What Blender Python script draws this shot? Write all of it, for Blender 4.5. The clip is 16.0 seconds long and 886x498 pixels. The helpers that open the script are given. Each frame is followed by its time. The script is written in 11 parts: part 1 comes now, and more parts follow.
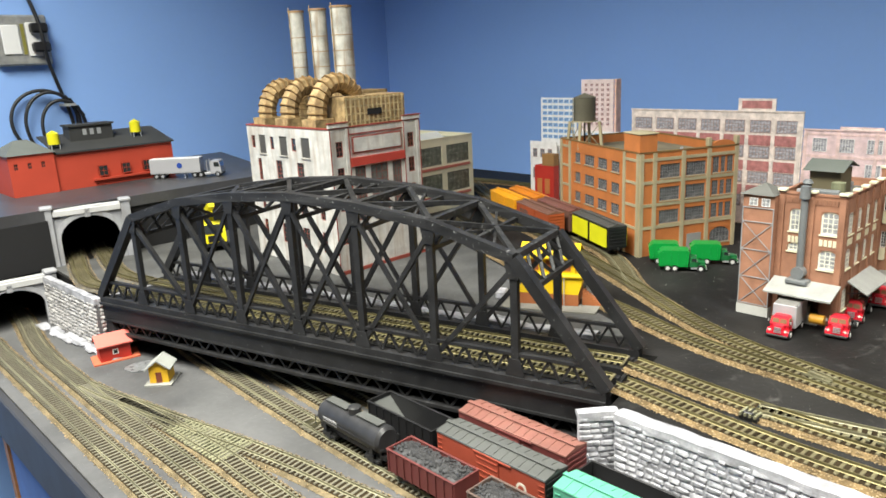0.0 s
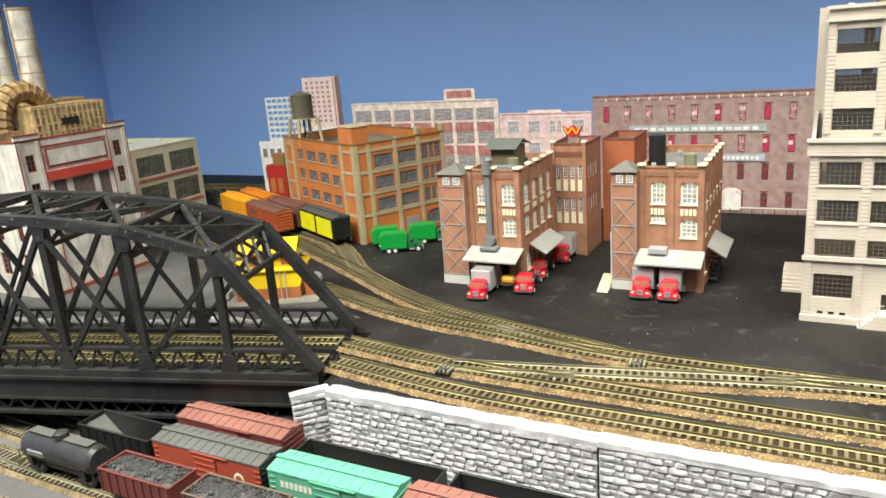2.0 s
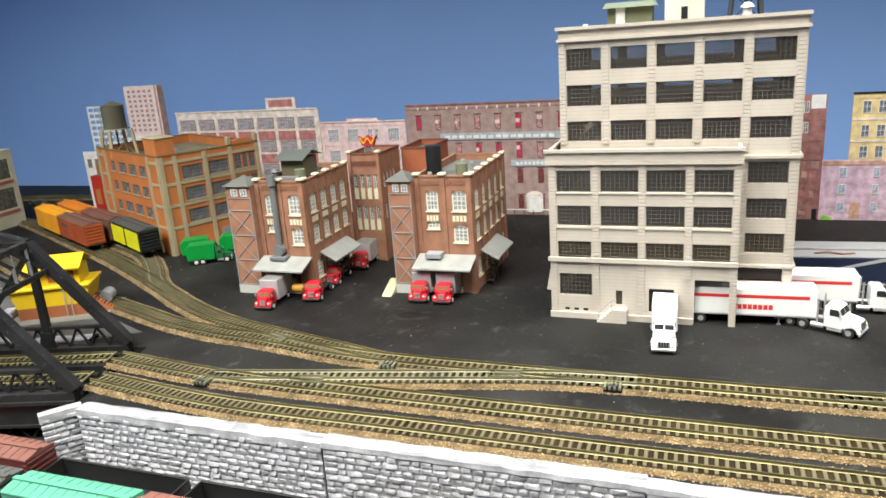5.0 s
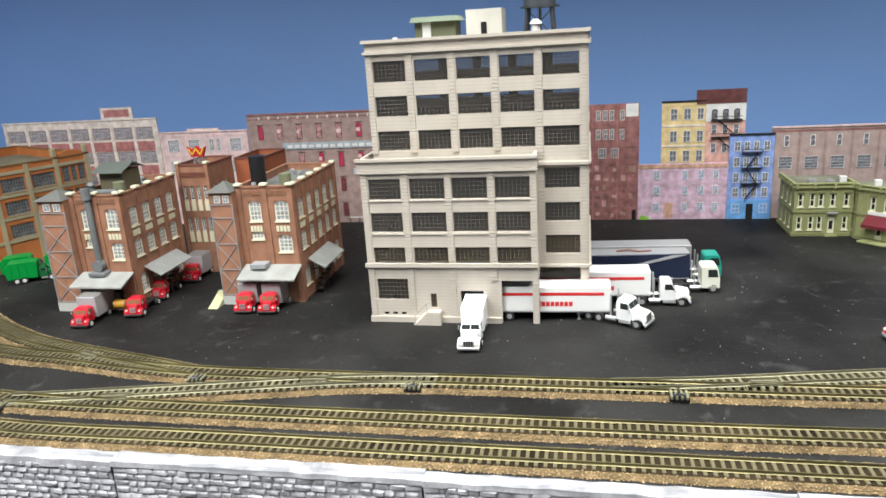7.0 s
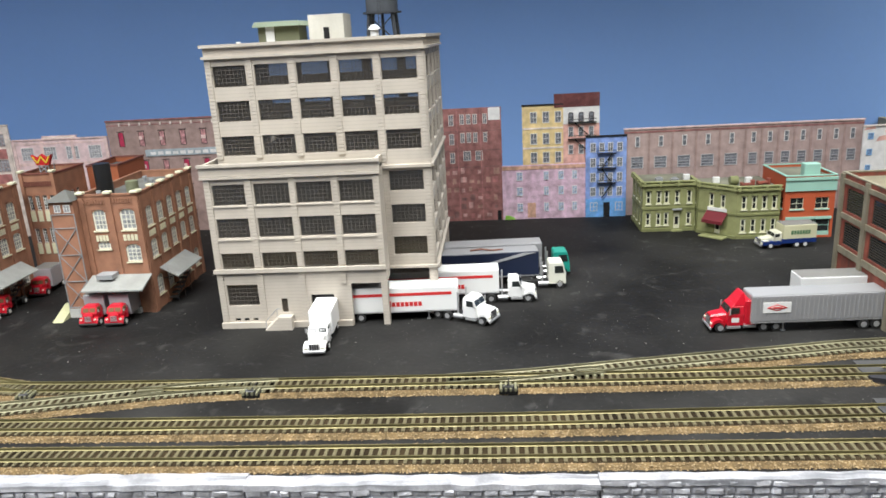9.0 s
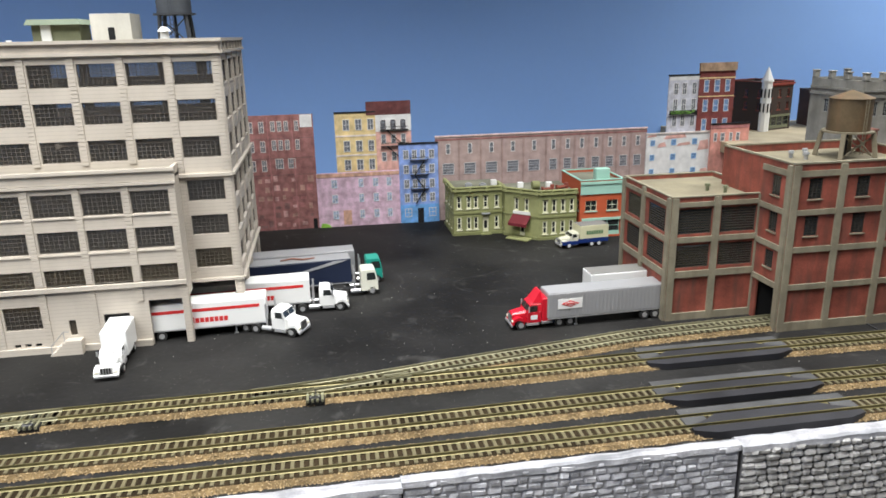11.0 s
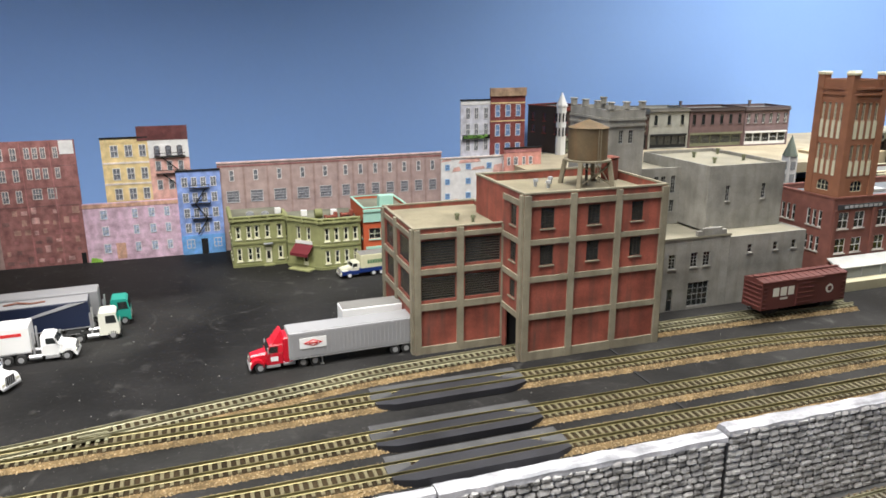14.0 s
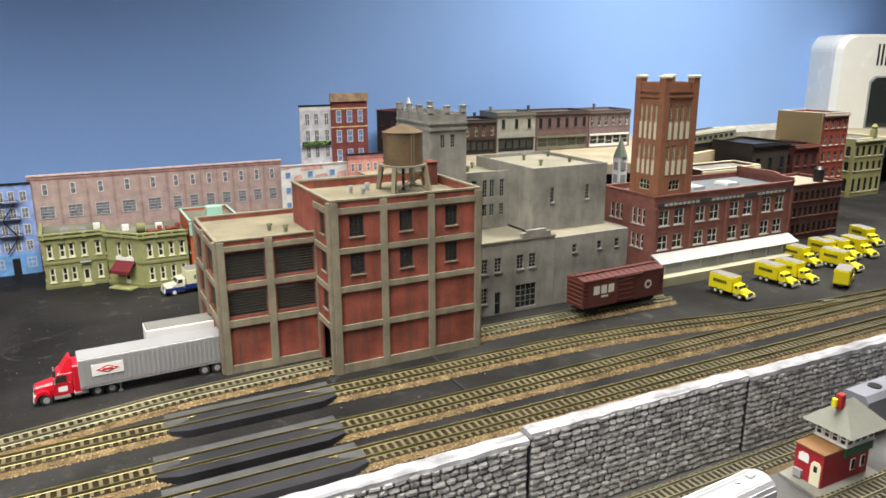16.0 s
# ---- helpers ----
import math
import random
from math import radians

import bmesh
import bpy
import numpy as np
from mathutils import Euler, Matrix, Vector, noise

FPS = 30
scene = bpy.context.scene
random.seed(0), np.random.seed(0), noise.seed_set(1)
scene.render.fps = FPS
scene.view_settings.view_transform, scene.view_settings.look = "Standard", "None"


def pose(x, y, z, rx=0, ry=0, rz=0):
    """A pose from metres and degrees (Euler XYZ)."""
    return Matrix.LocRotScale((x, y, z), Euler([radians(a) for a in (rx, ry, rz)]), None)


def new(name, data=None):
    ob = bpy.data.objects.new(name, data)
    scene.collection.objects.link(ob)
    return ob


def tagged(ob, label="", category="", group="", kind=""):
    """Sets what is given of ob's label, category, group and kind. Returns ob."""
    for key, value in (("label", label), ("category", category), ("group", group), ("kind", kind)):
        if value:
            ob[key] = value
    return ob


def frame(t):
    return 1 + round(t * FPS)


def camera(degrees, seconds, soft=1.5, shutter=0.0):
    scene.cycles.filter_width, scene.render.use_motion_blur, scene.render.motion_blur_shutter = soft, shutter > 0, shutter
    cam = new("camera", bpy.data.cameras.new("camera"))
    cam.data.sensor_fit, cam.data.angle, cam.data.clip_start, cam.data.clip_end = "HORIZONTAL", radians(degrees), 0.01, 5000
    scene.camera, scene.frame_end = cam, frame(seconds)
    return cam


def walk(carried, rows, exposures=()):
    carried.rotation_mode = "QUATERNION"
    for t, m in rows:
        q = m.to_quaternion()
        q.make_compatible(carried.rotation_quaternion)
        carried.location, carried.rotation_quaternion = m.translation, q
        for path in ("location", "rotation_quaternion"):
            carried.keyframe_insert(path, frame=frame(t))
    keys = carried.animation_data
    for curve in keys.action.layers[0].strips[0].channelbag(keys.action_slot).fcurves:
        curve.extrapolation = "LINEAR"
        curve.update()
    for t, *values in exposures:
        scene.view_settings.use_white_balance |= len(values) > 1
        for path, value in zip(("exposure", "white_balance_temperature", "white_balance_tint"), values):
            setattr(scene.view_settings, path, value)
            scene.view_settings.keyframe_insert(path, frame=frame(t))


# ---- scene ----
cam = camera(62.8, 16.0, soft=1.65)
METRES, EYE, TILT, LEAN, TURN = 0.74, 0.341, 0.0, 0.0, -43.5
ROWS = [
    (0.0, 0.0, 0.0, 0.0, -0.71, -14.87, 2.67),
    (0.5, 0.0247, -0.0106, -0.0005, -4.85, -15.11, 2.83),
    (1.0, 0.0433, -0.0208, -0.0058, -8.82, -15.52, 3.48),
    (1.5, 0.0709, -0.0427, -0.0042, -14.03, -15.57, 3.36),
    (2.0, 0.0955, -0.0626, -0.0124, -19.48, -15.93, 4.3),
    (2.5, 0.1232, -0.0853, -0.0151, -22.16, -16.51, 2.63),
    (3.0, 0.1441, -0.1044, -0.0088, -21.29, -16.71, 1.44),
    (3.5, 0.1724, -0.1181, -0.0042, -21.35, -16.76, 2.1),
    (4.0, 0.2054, -0.1345, -0.0037, -23.27, -16.72, 2.72),
    (4.5, 0.2431, -0.1582, -0.0032, -25.33, -16.56, 3.49),
    (7.0, 0.3742, -0.2715, -0.0016, -35.78, -16.5, 3.37),
    (7.5, 0.3923, -0.2899, -0.0019, -37.84, -16.56, 3.39),
    (8.0, 0.4081, -0.3117, -0.004, -39.82, -16.64, 3.36),
    (10.5, 0.4772, -0.3799, -0.0071, -51.12, -16.44, 1.85),
    (11.0, 0.4742, -0.38, -0.0067, -55.87, -16.51, 1.21),
    (11.5, 0.4752, -0.3927, -0.0015, -58.5, -16.38, 0.63),
    (12.0, 0.4951, -0.4212, 0.0015, -60.2, -16.22, 0.74),
    (12.5, 0.5336, -0.4664, 0.0072, -60.77, -15.74, -0.35),
    (13.0, 0.5763, -0.4924, 0.0081, -61.7, -15.52, -0.2),
    (13.5, 0.6091, -0.5123, 0.0059, -63.29, -15.41, 0.01),
    (14.0, 0.6334, -0.5391, 0.0035, -65.3, -15.33, 0.2),
    (14.5, 0.6536, -0.5706, 0.0006, -67.43, -15.22, 0.41),
    (15.0, 0.673, -0.5949, 0.0, -69.71, -15.16, 0.33),
    (15.5, 0.6907, -0.6177, -0.0021, -71.76, -15.02, 0.26),
    (16.0, 0.7085, -0.6441, -0.0025, -73.84, -14.85, 0.15),
]
walk(cam, [(t, pose(0, 0, EYE, TILT, LEAN, TURN) @ pose(METRES * x, METRES * y, METRES * z, 90 + pitch, roll, yaw)) for t, x, y, z, yaw, pitch, roll in ROWS],
     exposures=[(0.0, 0.03, 6850, 5), (1.0, 0.0, 7050, 5), (2.0, 0.0, 7100, 5), (3.0, -0.09, 7050, 5), (4.5, -0.2, 6800, 6), (7.5, -0.45, 6350, 7), (11.5, -0.55, 6400, 9), (14.0, -0.36, 6600, 10), (16.0, -0.32, 6900, 9)])

# ---- light: recessed fluorescent ceiling fixtures in a closed room ----
DECK, YARD, FLOOR, CEIL = 0.0, -0.085, -1.05, 1.40
WALL_X, WALL_Y = 1.62, 1.93
world = bpy.data.worlds.new("room_world")
scene.world = world
world.use_nodes = True
world.node_tree.nodes["Background"].inputs[0].default_value = (0.75, 0.85, 1.0, 1)
world.node_tree.nodes["Background"].inputs[1].default_value = 0.02


def ceiling_lamp(x, y, sx, sy, watts, spread, tint=(1.0, 0.985, 0.95)):
    lamp = bpy.data.lights.new("ceiling_fixture", "AREA")
    lamp.shape, lamp.size, lamp.size_y, lamp.energy, lamp.color = "RECTANGLE", sx, sy, watts, tint
    lamp.spread = radians(spread)
    ob = new("ceiling_fixture", lamp)
    ob.matrix_world = pose(x, y, CEIL - 0.03)
    return ob


ceiling_lamp(-0.15, 0.72, 0.6, 1.2, 68, 136)
ceiling_lamp(0.48, -0.55, 0.6, 1.2, 30, 102)
ceiling_lamp(0.88, -2.15, 0.5, 0.7, 36, 120)

# ---- materials ----
MATS = {}


def mat(name, col, rough=0.6, metal=0.0, var=0.12, blotch=18.0, grain=420.0, bump=0.15, streak=0.0, stain=(0.12, 0.1, 0.08), spec=0.4, speck=0.0, speck_col=(0.6, 0.6, 0.6), dust=0.0, course=0.0, island=0.0, along=2):
    """Painted or weathered surface: base colour, large blotches, fine grain, optional run-off streaks and specks."""
    if name in MATS:
        return MATS[name]
    m = bpy.data.materials.new(name)
    m.use_nodes = True
    n, l = m.node_tree.nodes, m.node_tree.links
    b = n["Principled BSDF"]
    b.inputs["Roughness"].default_value, b.inputs["Metallic"].default_value = rough, metal
    b.inputs["Specular IOR Level"].default_value = spec
    tc = n.new("ShaderNodeTexCoord")

    def noise_tex(scale, detail=4.0, vec=None):
        t = n.new("ShaderNodeTexNoise")
        t.inputs["Scale"].default_value, t.inputs["Detail"].default_value = scale, detail
        l.new(vec or tc.outputs["Object"], t.inputs["Vector"])
        return t

    def mix(kind, fac, a, c):
        x = n.new("ShaderNodeMix")
        x.data_type, x.blend_type = "RGBA", kind
        for sock, val in ((x.inputs[0], fac), (x.inputs[6], a), (x.inputs[7], c)):
            if isinstance(val, (int, float)):
                sock.default_value = val
            elif isinstance(val, tuple):
                sock.default_value = (*val, 1)
            else:
                l.new(val, sock)
        return x.outputs[2]

    def ramp(src, lo, hi):
        r = n.new("ShaderNodeMapRange")
        r.inputs[1].default_value, r.inputs[2].default_value = lo, hi
        l.new(src, r.inputs[0])
        return r.outputs[0]

    big, fine = noise_tex(blotch), noise_tex(grain, 3.0)
    dark = tuple(c * (1 - var) for c in col)
    light = tuple(min(1.0, c * (1 + var)) for c in col)
    out = mix("MIX", ramp(big.outputs[0], 0.3, 0.7), dark, light)
    out = mix("MULTIPLY", 0.6, out, mix("MIX", ramp(fine.outputs[0], 0.25, 0.75), (1 - var, 1 - var, 1 - var), (1.0, 1.0, 1.0)))
    if streak > 0:
        mp = n.new("ShaderNodeMapping")
        mp.inputs["Scale"].default_value = (1, 1, 0.12) if along == 2 else (1.6, 0.1, 1.6)
        l.new(tc.outputs["Object"], mp.inputs[0])
        st = noise_tex(95.0, 5.0, mp.outputs[0])
        f = n.new("ShaderNodeMath")
        f.operation = "MULTIPLY"
        l.new(ramp(st.outputs[0], 0.48, 0.75), f.inputs[0])
        f.inputs[1].default_value = streak
        out = mix("MIX", f.outputs[0], out, stain)
    if speck > 0:
        sp = noise_tex(260.0, 2.0)
        f = n.new("ShaderNodeMath")
        f.operation = "MULTIPLY"
        l.new(ramp(sp.outputs[0], 0.68, 0.74), f.inputs[0])
        f.inputs[1].default_value = speck
        out = mix("MIX", f.outputs[0], out, speck_col)
    if dust > 0:
        wide, thin, dots = noise_tex(5.0, 8.0), noise_tex(38.0, 9.0), noise_tex(520.0, 1.0)
        for src, lo, hi, amt, c in ((wide, 0.45, 0.8, 0.19, (0.13, 0.128, 0.12)), (thin, 0.62, 0.8, 0.22, (0.2, 0.198, 0.19)), (dots, 0.735, 0.77, 0.5, (0.3, 0.29, 0.27))):
            f = n.new("ShaderNodeMath")
            f.operation = "MULTIPLY"
            l.new(ramp(src.outputs[0], lo, hi), f.inputs[0])
            f.inputs[1].default_value = amt * dust
            out = mix("MIX", f.outputs[0], out, c)
        if dust > 0.9:
            for scale, wide_, amt in ((3.1, 0.0035, 0.14), (7.7, 0.005, 0.08)):
                src = noise_tex(scale, 2.0)
                f = n.new("ShaderNodeMath")
                f.operation = "COMPARE"
                l.new(src.outputs[0], f.inputs[0])
                f.inputs[1].default_value, f.inputs[2].default_value = 0.5, wide_
                g = n.new("ShaderNodeMath")
                g.operation = "MULTIPLY"
                l.new(f.outputs[0], g.inputs[0])
                l.new(ramp(thin.outputs[0], 0.45, 0.75), g.inputs[1])
                f2 = n.new("ShaderNodeMath")
                f2.operation = "MULTIPLY"
                l.new(g.outputs[0], f2.inputs[0])
                f2.inputs[1].default_value = amt
                out = mix("MIX", f2.outputs[0], out, (0.2, 0.195, 0.185))
    relief = fine.outputs[0]
    if island > 0:
        geo = n.new("ShaderNodeNewGeometry")
        f = n.new("ShaderNodeMapRange")
        f.inputs[3].default_value, f.inputs[4].default_value = 1.0 - island, 1.0 + island
        l.new(geo.outputs["Random Per Island"], f.inputs[0])
        out = mix("MULTIPLY", 1.0, out, f.outputs[0])
    if course > 0:
        sep, fr, lt = n.new("ShaderNodeSeparateXYZ"), n.new("ShaderNodeMath"), n.new("ShaderNodeMath")
        l.new(tc.outputs["Object"], sep.inputs[0])
        fr.operation, lt.operation = "PINGPONG", "LESS_THAN"
        l.new(sep.outputs[2], fr.inputs[0])
        fr.inputs[1].default_value, lt.inputs[1].default_value = course / 2, course * 0.09
        l.new(fr.outputs[0], lt.inputs[0])
        out = mix("MULTIPLY", lt.outputs[0], out, (0.88, 0.88, 0.88))
    l.new(out, b.inputs["Base Color"])
    r = n.new("ShaderNodeMapRange")
    r.inputs[3].default_value, r.inputs[4].default_value = max(0.03, rough - 0.1), min(1.0, rough + 0.1)
    l.new(big.outputs[0], r.inputs[0])
    l.new(r.outputs[0], b.inputs["Roughness"])
    if bump > 0:
        bp = n.new("ShaderNodeBump")
        bp.inputs["Strength"].default_value, bp.inputs["Distance"].default_value = bump, 0.0006
        l.new(relief, bp.inputs["Height"])
        l.new(bp.outputs[0], b.inputs["Normal"])
    MATS[name] = m
    return m


def glass(name="window_glass", tint=(0.75, 0.8, 0.8), see=0.55, body=(0.03, 0.035, 0.035), ior=1.6):
    """Thin styrene glazing: see-through and glossy, with a gloss that grows at grazing angles."""
    if name in MATS:
        return MATS[name]
    m = bpy.data.materials.new(name)
    m.use_nodes = True
    n, l = m.node_tree.nodes, m.node_tree.links
    n.clear()
    out, tr, gl, df = (n.new(k) for k in ("ShaderNodeOutputMaterial", "ShaderNodeBsdfTransparent", "ShaderNodeBsdfGlossy", "ShaderNodeBsdfDiffuse"))
    tr.inputs[0].default_value = (*tint, 1)
    gl.inputs["Roughness"].default_value = 0.08
    df.inputs[0].default_value = (*body, 1)
    a, b2, fr = n.new("ShaderNodeMixShader"), n.new("ShaderNodeMixShader"), n.new("ShaderNodeFresnel")
    fr.inputs[0].default_value = ior
    a.inputs[0].default_value = see
    l.new(df.outputs[0], a.inputs[1]), l.new(tr.outputs[0], a.inputs[2])
    l.new(fr.outputs[0], b2.inputs[0]), l.new(a.outputs[0], b2.inputs[1]), l.new(gl.outputs[0], b2.inputs[2])
    l.new(b2.outputs[0], out.inputs[0])
    MATS[name] = m
    return m


# ---- building kit ----
class MB:
    """A small mesh builder: boxes, chamfered boxes, prisms, tubes."""

    def __init__(self):
        self.v, self.f, self.mi, self.cur, self.weld = [], [], [], 0, False

    def face(self, pts):
        k = len(self.v)
        self.v += [tuple(p) for p in pts]
        self.f.append(tuple(range(k, k + len(pts))))
        self.mi.append(self.cur)

    def box(self, x0, x1, y0, y1, z0, z1):
        k = len(self.v)
        self.v += [(x, y, z) for z in (z0, z1) for x, y in ((x0, y0), (x1, y0), (x1, y1), (x0, y1))]
        for q in ((3, 2, 1, 0), (4, 5, 6, 7), (0, 1, 5, 4), (1, 2, 6, 5), (2, 3, 7, 6), (3, 0, 4, 7)):
            self.f.append(tuple(k + i for i in q))
            self.mi.append(self.cur)
        return self

    def cbox(self, x0, x1, y0, y1, z0, z1, c):
        """Box with chamfered edges."""
        c = min(c, (x1 - x0) * 0.45, (y1 - y0) * 0.45, (z1 - z0) * 0.45)
        k, idx = len(self.v), {}
        X, Y, Z = (x0, x1), (y0, y1), (z0, z1)
        for i in (0, 1):
            for j in (0, 1):
                for h in (0, 1):
                    sx, sy, sz = (1 - 2 * i) * c, (1 - 2 * j) * c, (1 - 2 * h) * c
                    for a, p in enumerate(((X[i], Y[j] + sy, Z[h] + sz), (X[i] + sx, Y[j], Z[h] + sz), (X[i] + sx, Y[j] + sy, Z[h]))):
                        idx[i, j, h, a] = len(self.v)
                        self.v.append(p)
        F = []
        for i in (0, 1):
            F.append([idx[i, 0, 0, 0], idx[i, 1, 0, 0], idx[i, 1, 1, 0], idx[i, 0, 1, 0]])
            F.append([idx[0, i, 0, 1], idx[1, i, 0, 1], idx[1, i, 1, 1], idx[0, i, 1, 1]])
            F.append([idx[0, 0, i, 2], idx[1, 0, i, 2], idx[1, 1, i, 2], idx[0, 1, i, 2]])
            for j in (0, 1):
                F.append([idx[i, j, 0, 0], idx[i, j, 1, 0], idx[i, j, 1, 1], idx[i, j, 0, 1]])
                F.append([idx[i, 0, j, 0], idx[i, 1, j, 0], idx[i, 1, j, 2], idx[i, 0, j, 2]])
                F.append([idx[0, i, j, 1], idx[1, i, j, 1], idx[1, i, j, 2], idx[0, i, j, 2]])
                for h in (0, 1):
                    F.append([idx[i, j, h, 0], idx[i, j, h, 1], idx[i, j, h, 2]])
        for q in F:
            self.f.append(tuple(q))
            self.mi.append(self.cur)
        return self

    def prism(self, pts, axis, a, b):
        """Extrude the polygon pts (in the two other axes, in order) from a to b along axis."""
        def at(p, w):
            return (w, p[0], p[1]) if axis == "x" else (p[0], w, p[1]) if axis == "y" else (p[0], p[1], w)
        k, n = len(self.v), len(pts)
        self.v += [at(p, a) for p in pts] + [at(p, b) for p in pts]
        self.f.append(tuple(range(k + n - 1, k - 1, -1)))
        self.f.append(tuple(range(k + n, k + 2 * n)))
        for i in range(n):
            j = (i + 1) % n
            self.f.append((k + i, k + j, k + n + j, k + n + i))
        self.mi += [self.cur] * (n + 2)
        return self

    def cyl(self, p0, p1, r0, r1=None, n=12, caps=True):
        r1 = r0 if r1 is None else r1
        p0, p1 = Vector(p0), Vector(p1)
        d = (p1 - p0).normalized()
        u = d.orthogonal().normalized()
        w = d.cross(u)
        k = len(self.v)
        for p, r in ((p0, r0), (p1, r1)):
            for i in range(n):
                a = 2 * math.pi * i / n
                self.v.append(tuple(p + u * (r * math.cos(a)) + w * (r * math.sin(a))))
        for i in range(n):
            j = (i + 1) % n
            self.f.append((k + i, k + j, k + n + j, k + n + i))
            self.mi.append(self.cur)
        if caps:
            self.f.append(tuple(range(k + n - 1, k - 1, -1)))
            self.f.append(tuple(range(k + n, k + 2 * n)))
            self.mi += [self.cur] * 2
        return self

    def tube(self, pts, r, n=6):
        for a, b in zip(pts, pts[1:]):
            self.cyl(a, b, r, n=n)
        return self

    def beam(self, p0, p1, w, h):
        """A straight bar of w by h between two points, h measured towards z."""
        p0, p1 = Vector(p0), Vector(p1)
        d = (p1 - p0).normalized()
        s = d.cross(Vector((0, 0, 1)))
        s = s.normalized() if s.length > 1e-4 else Vector((1, 0, 0))
        t = s.cross(d)
        k = len(self.v)
        for p in (p0, p1):
            for a, b in ((-1, -1), (1, -1), (1, 1), (-1, 1)):
                self.v.append(tuple(p + s * (a * w / 2) + t * (b * h / 2)))
        for q in ((3, 2, 1, 0), (4, 5, 6, 7), (0, 1, 5, 4), (1, 2, 6, 5), (2, 3, 7, 6), (3, 0, 4, 7)):
            self.f.append(tuple(k + i for i in q))
            self.mi.append(self.cur)
        return self

    def use(self, i):
        self.cur = i
        return self

    def mesh(self, name, mats):
        me = bpy.data.meshes.new(name)
        me.from_pydata(self.v, [], self.f)
        for m in (mats if isinstance(mats, (list, tuple)) else [mats]):
            me.materials.append(m)
        if any(self.mi):
            me.polygons.foreach_set("material_index", self.mi)
        if len(self.f) < 4000:
            b = bmesh.new()
            b.from_mesh(me)
            if self.weld:
                bmesh.ops.remove_doubles(b, verts=b.verts, dist=1e-6)
            bmesh.ops.recalc_face_normals(b, faces=b.faces)
            b.to_mesh(me)
            b.free()
        me.shade_smooth()
        me.set_sharp_from_angle(angle=radians(35))
        me.update()
        return me


def thing(name, label, category, at, group="", kind=""):
    """An Empty at a thing's base, to which its parts are parented."""
    ob = tagged(new(name), label, category, group, kind)
    ob.empty_display_size = 0.01
    ob.matrix_basis = at
    return ob


def part(name, mb, material, parent=None, label="", at=None):
    """Link a mesh (a builder or ready data) as one object under a thing or part."""
    me = mb.mesh(name, material) if isinstance(mb, MB) else mb
    ob = new(name, me)
    if parent is not None:
        ob.parent = parent
    if at is not None:
        ob.matrix_basis = at
    if label:
        tagged(ob, label)
    return ob


def solo(name, mb, material, label, category, at=None, kind="", group=""):
    return tagged(part(name, mb, material, None, "", at), label, category, group, kind)


def T(x, y, z=0.0):
    return Matrix.Translation((x, y, z))


def face_of(side, w, d):
    """Frame of a building's side: x along the wall, y inwards, z up."""
    return {"front": pose(0, 0, 0), "right": pose(w, 0, 0, 0, 0, 90), "left": pose(0, d, 0, 0, 0, -90), "back": pose(w, d, 0, 0, 0, 180)}[side]


def wall_mb(w, h, ops, th, z0=0.0):
    """A wall with rectangular openings (u0, u1, z0, z1) cut right through."""
    us = sorted({0.0, w, *[o[0] for o in ops], *[o[1] for o in ops]})
    zs = sorted({z0, h, *[o[2] for o in ops], *[o[3] for o in ops]})
    us, zs = [u for u in us if 0 <= u <= w], [z for z in zs if z0 <= z <= h]

    def solid(i, j):
        if not (0 <= i < len(us) - 1 and 0 <= j < len(zs) - 1):
            return False
        cu, cz = (us[i] + us[i + 1]) / 2, (zs[j] + zs[j + 1]) / 2
        return not any(o[0] < cu < o[1] and o[2] < cz < o[3] for o in ops)

    b = MB()
    b.weld = True
    for i in range(len(us) - 1):
        for j in range(len(zs) - 1):
            if not solid(i, j):
                continue
            a, c, e, g = us[i], us[i + 1], zs[j], zs[j + 1]
            b.face([(a, 0, e), (c, 0, e), (c, 0, g), (a, 0, g)])
            b.face([(c, th, e), (a, th, e), (a, th, g), (c, th, g)])
            if not solid(i - 1, j):
                b.face([(a, th, e), (a, 0, e), (a, 0, g), (a, th, g)])
            if not solid(i + 1, j):
                b.face([(c, 0, e), (c, th, e), (c, th, g), (c, 0, g)])
            if not solid(i, j - 1):
                b.face([(a, th, e), (c, th, e), (c, 0, e), (a, 0, e)])
            if not solid(i, j + 1):
                b.face([(a, 0, g), (c, 0, g), (c, th, g), (a, th, g)])
    return b


WINDOWS = {}


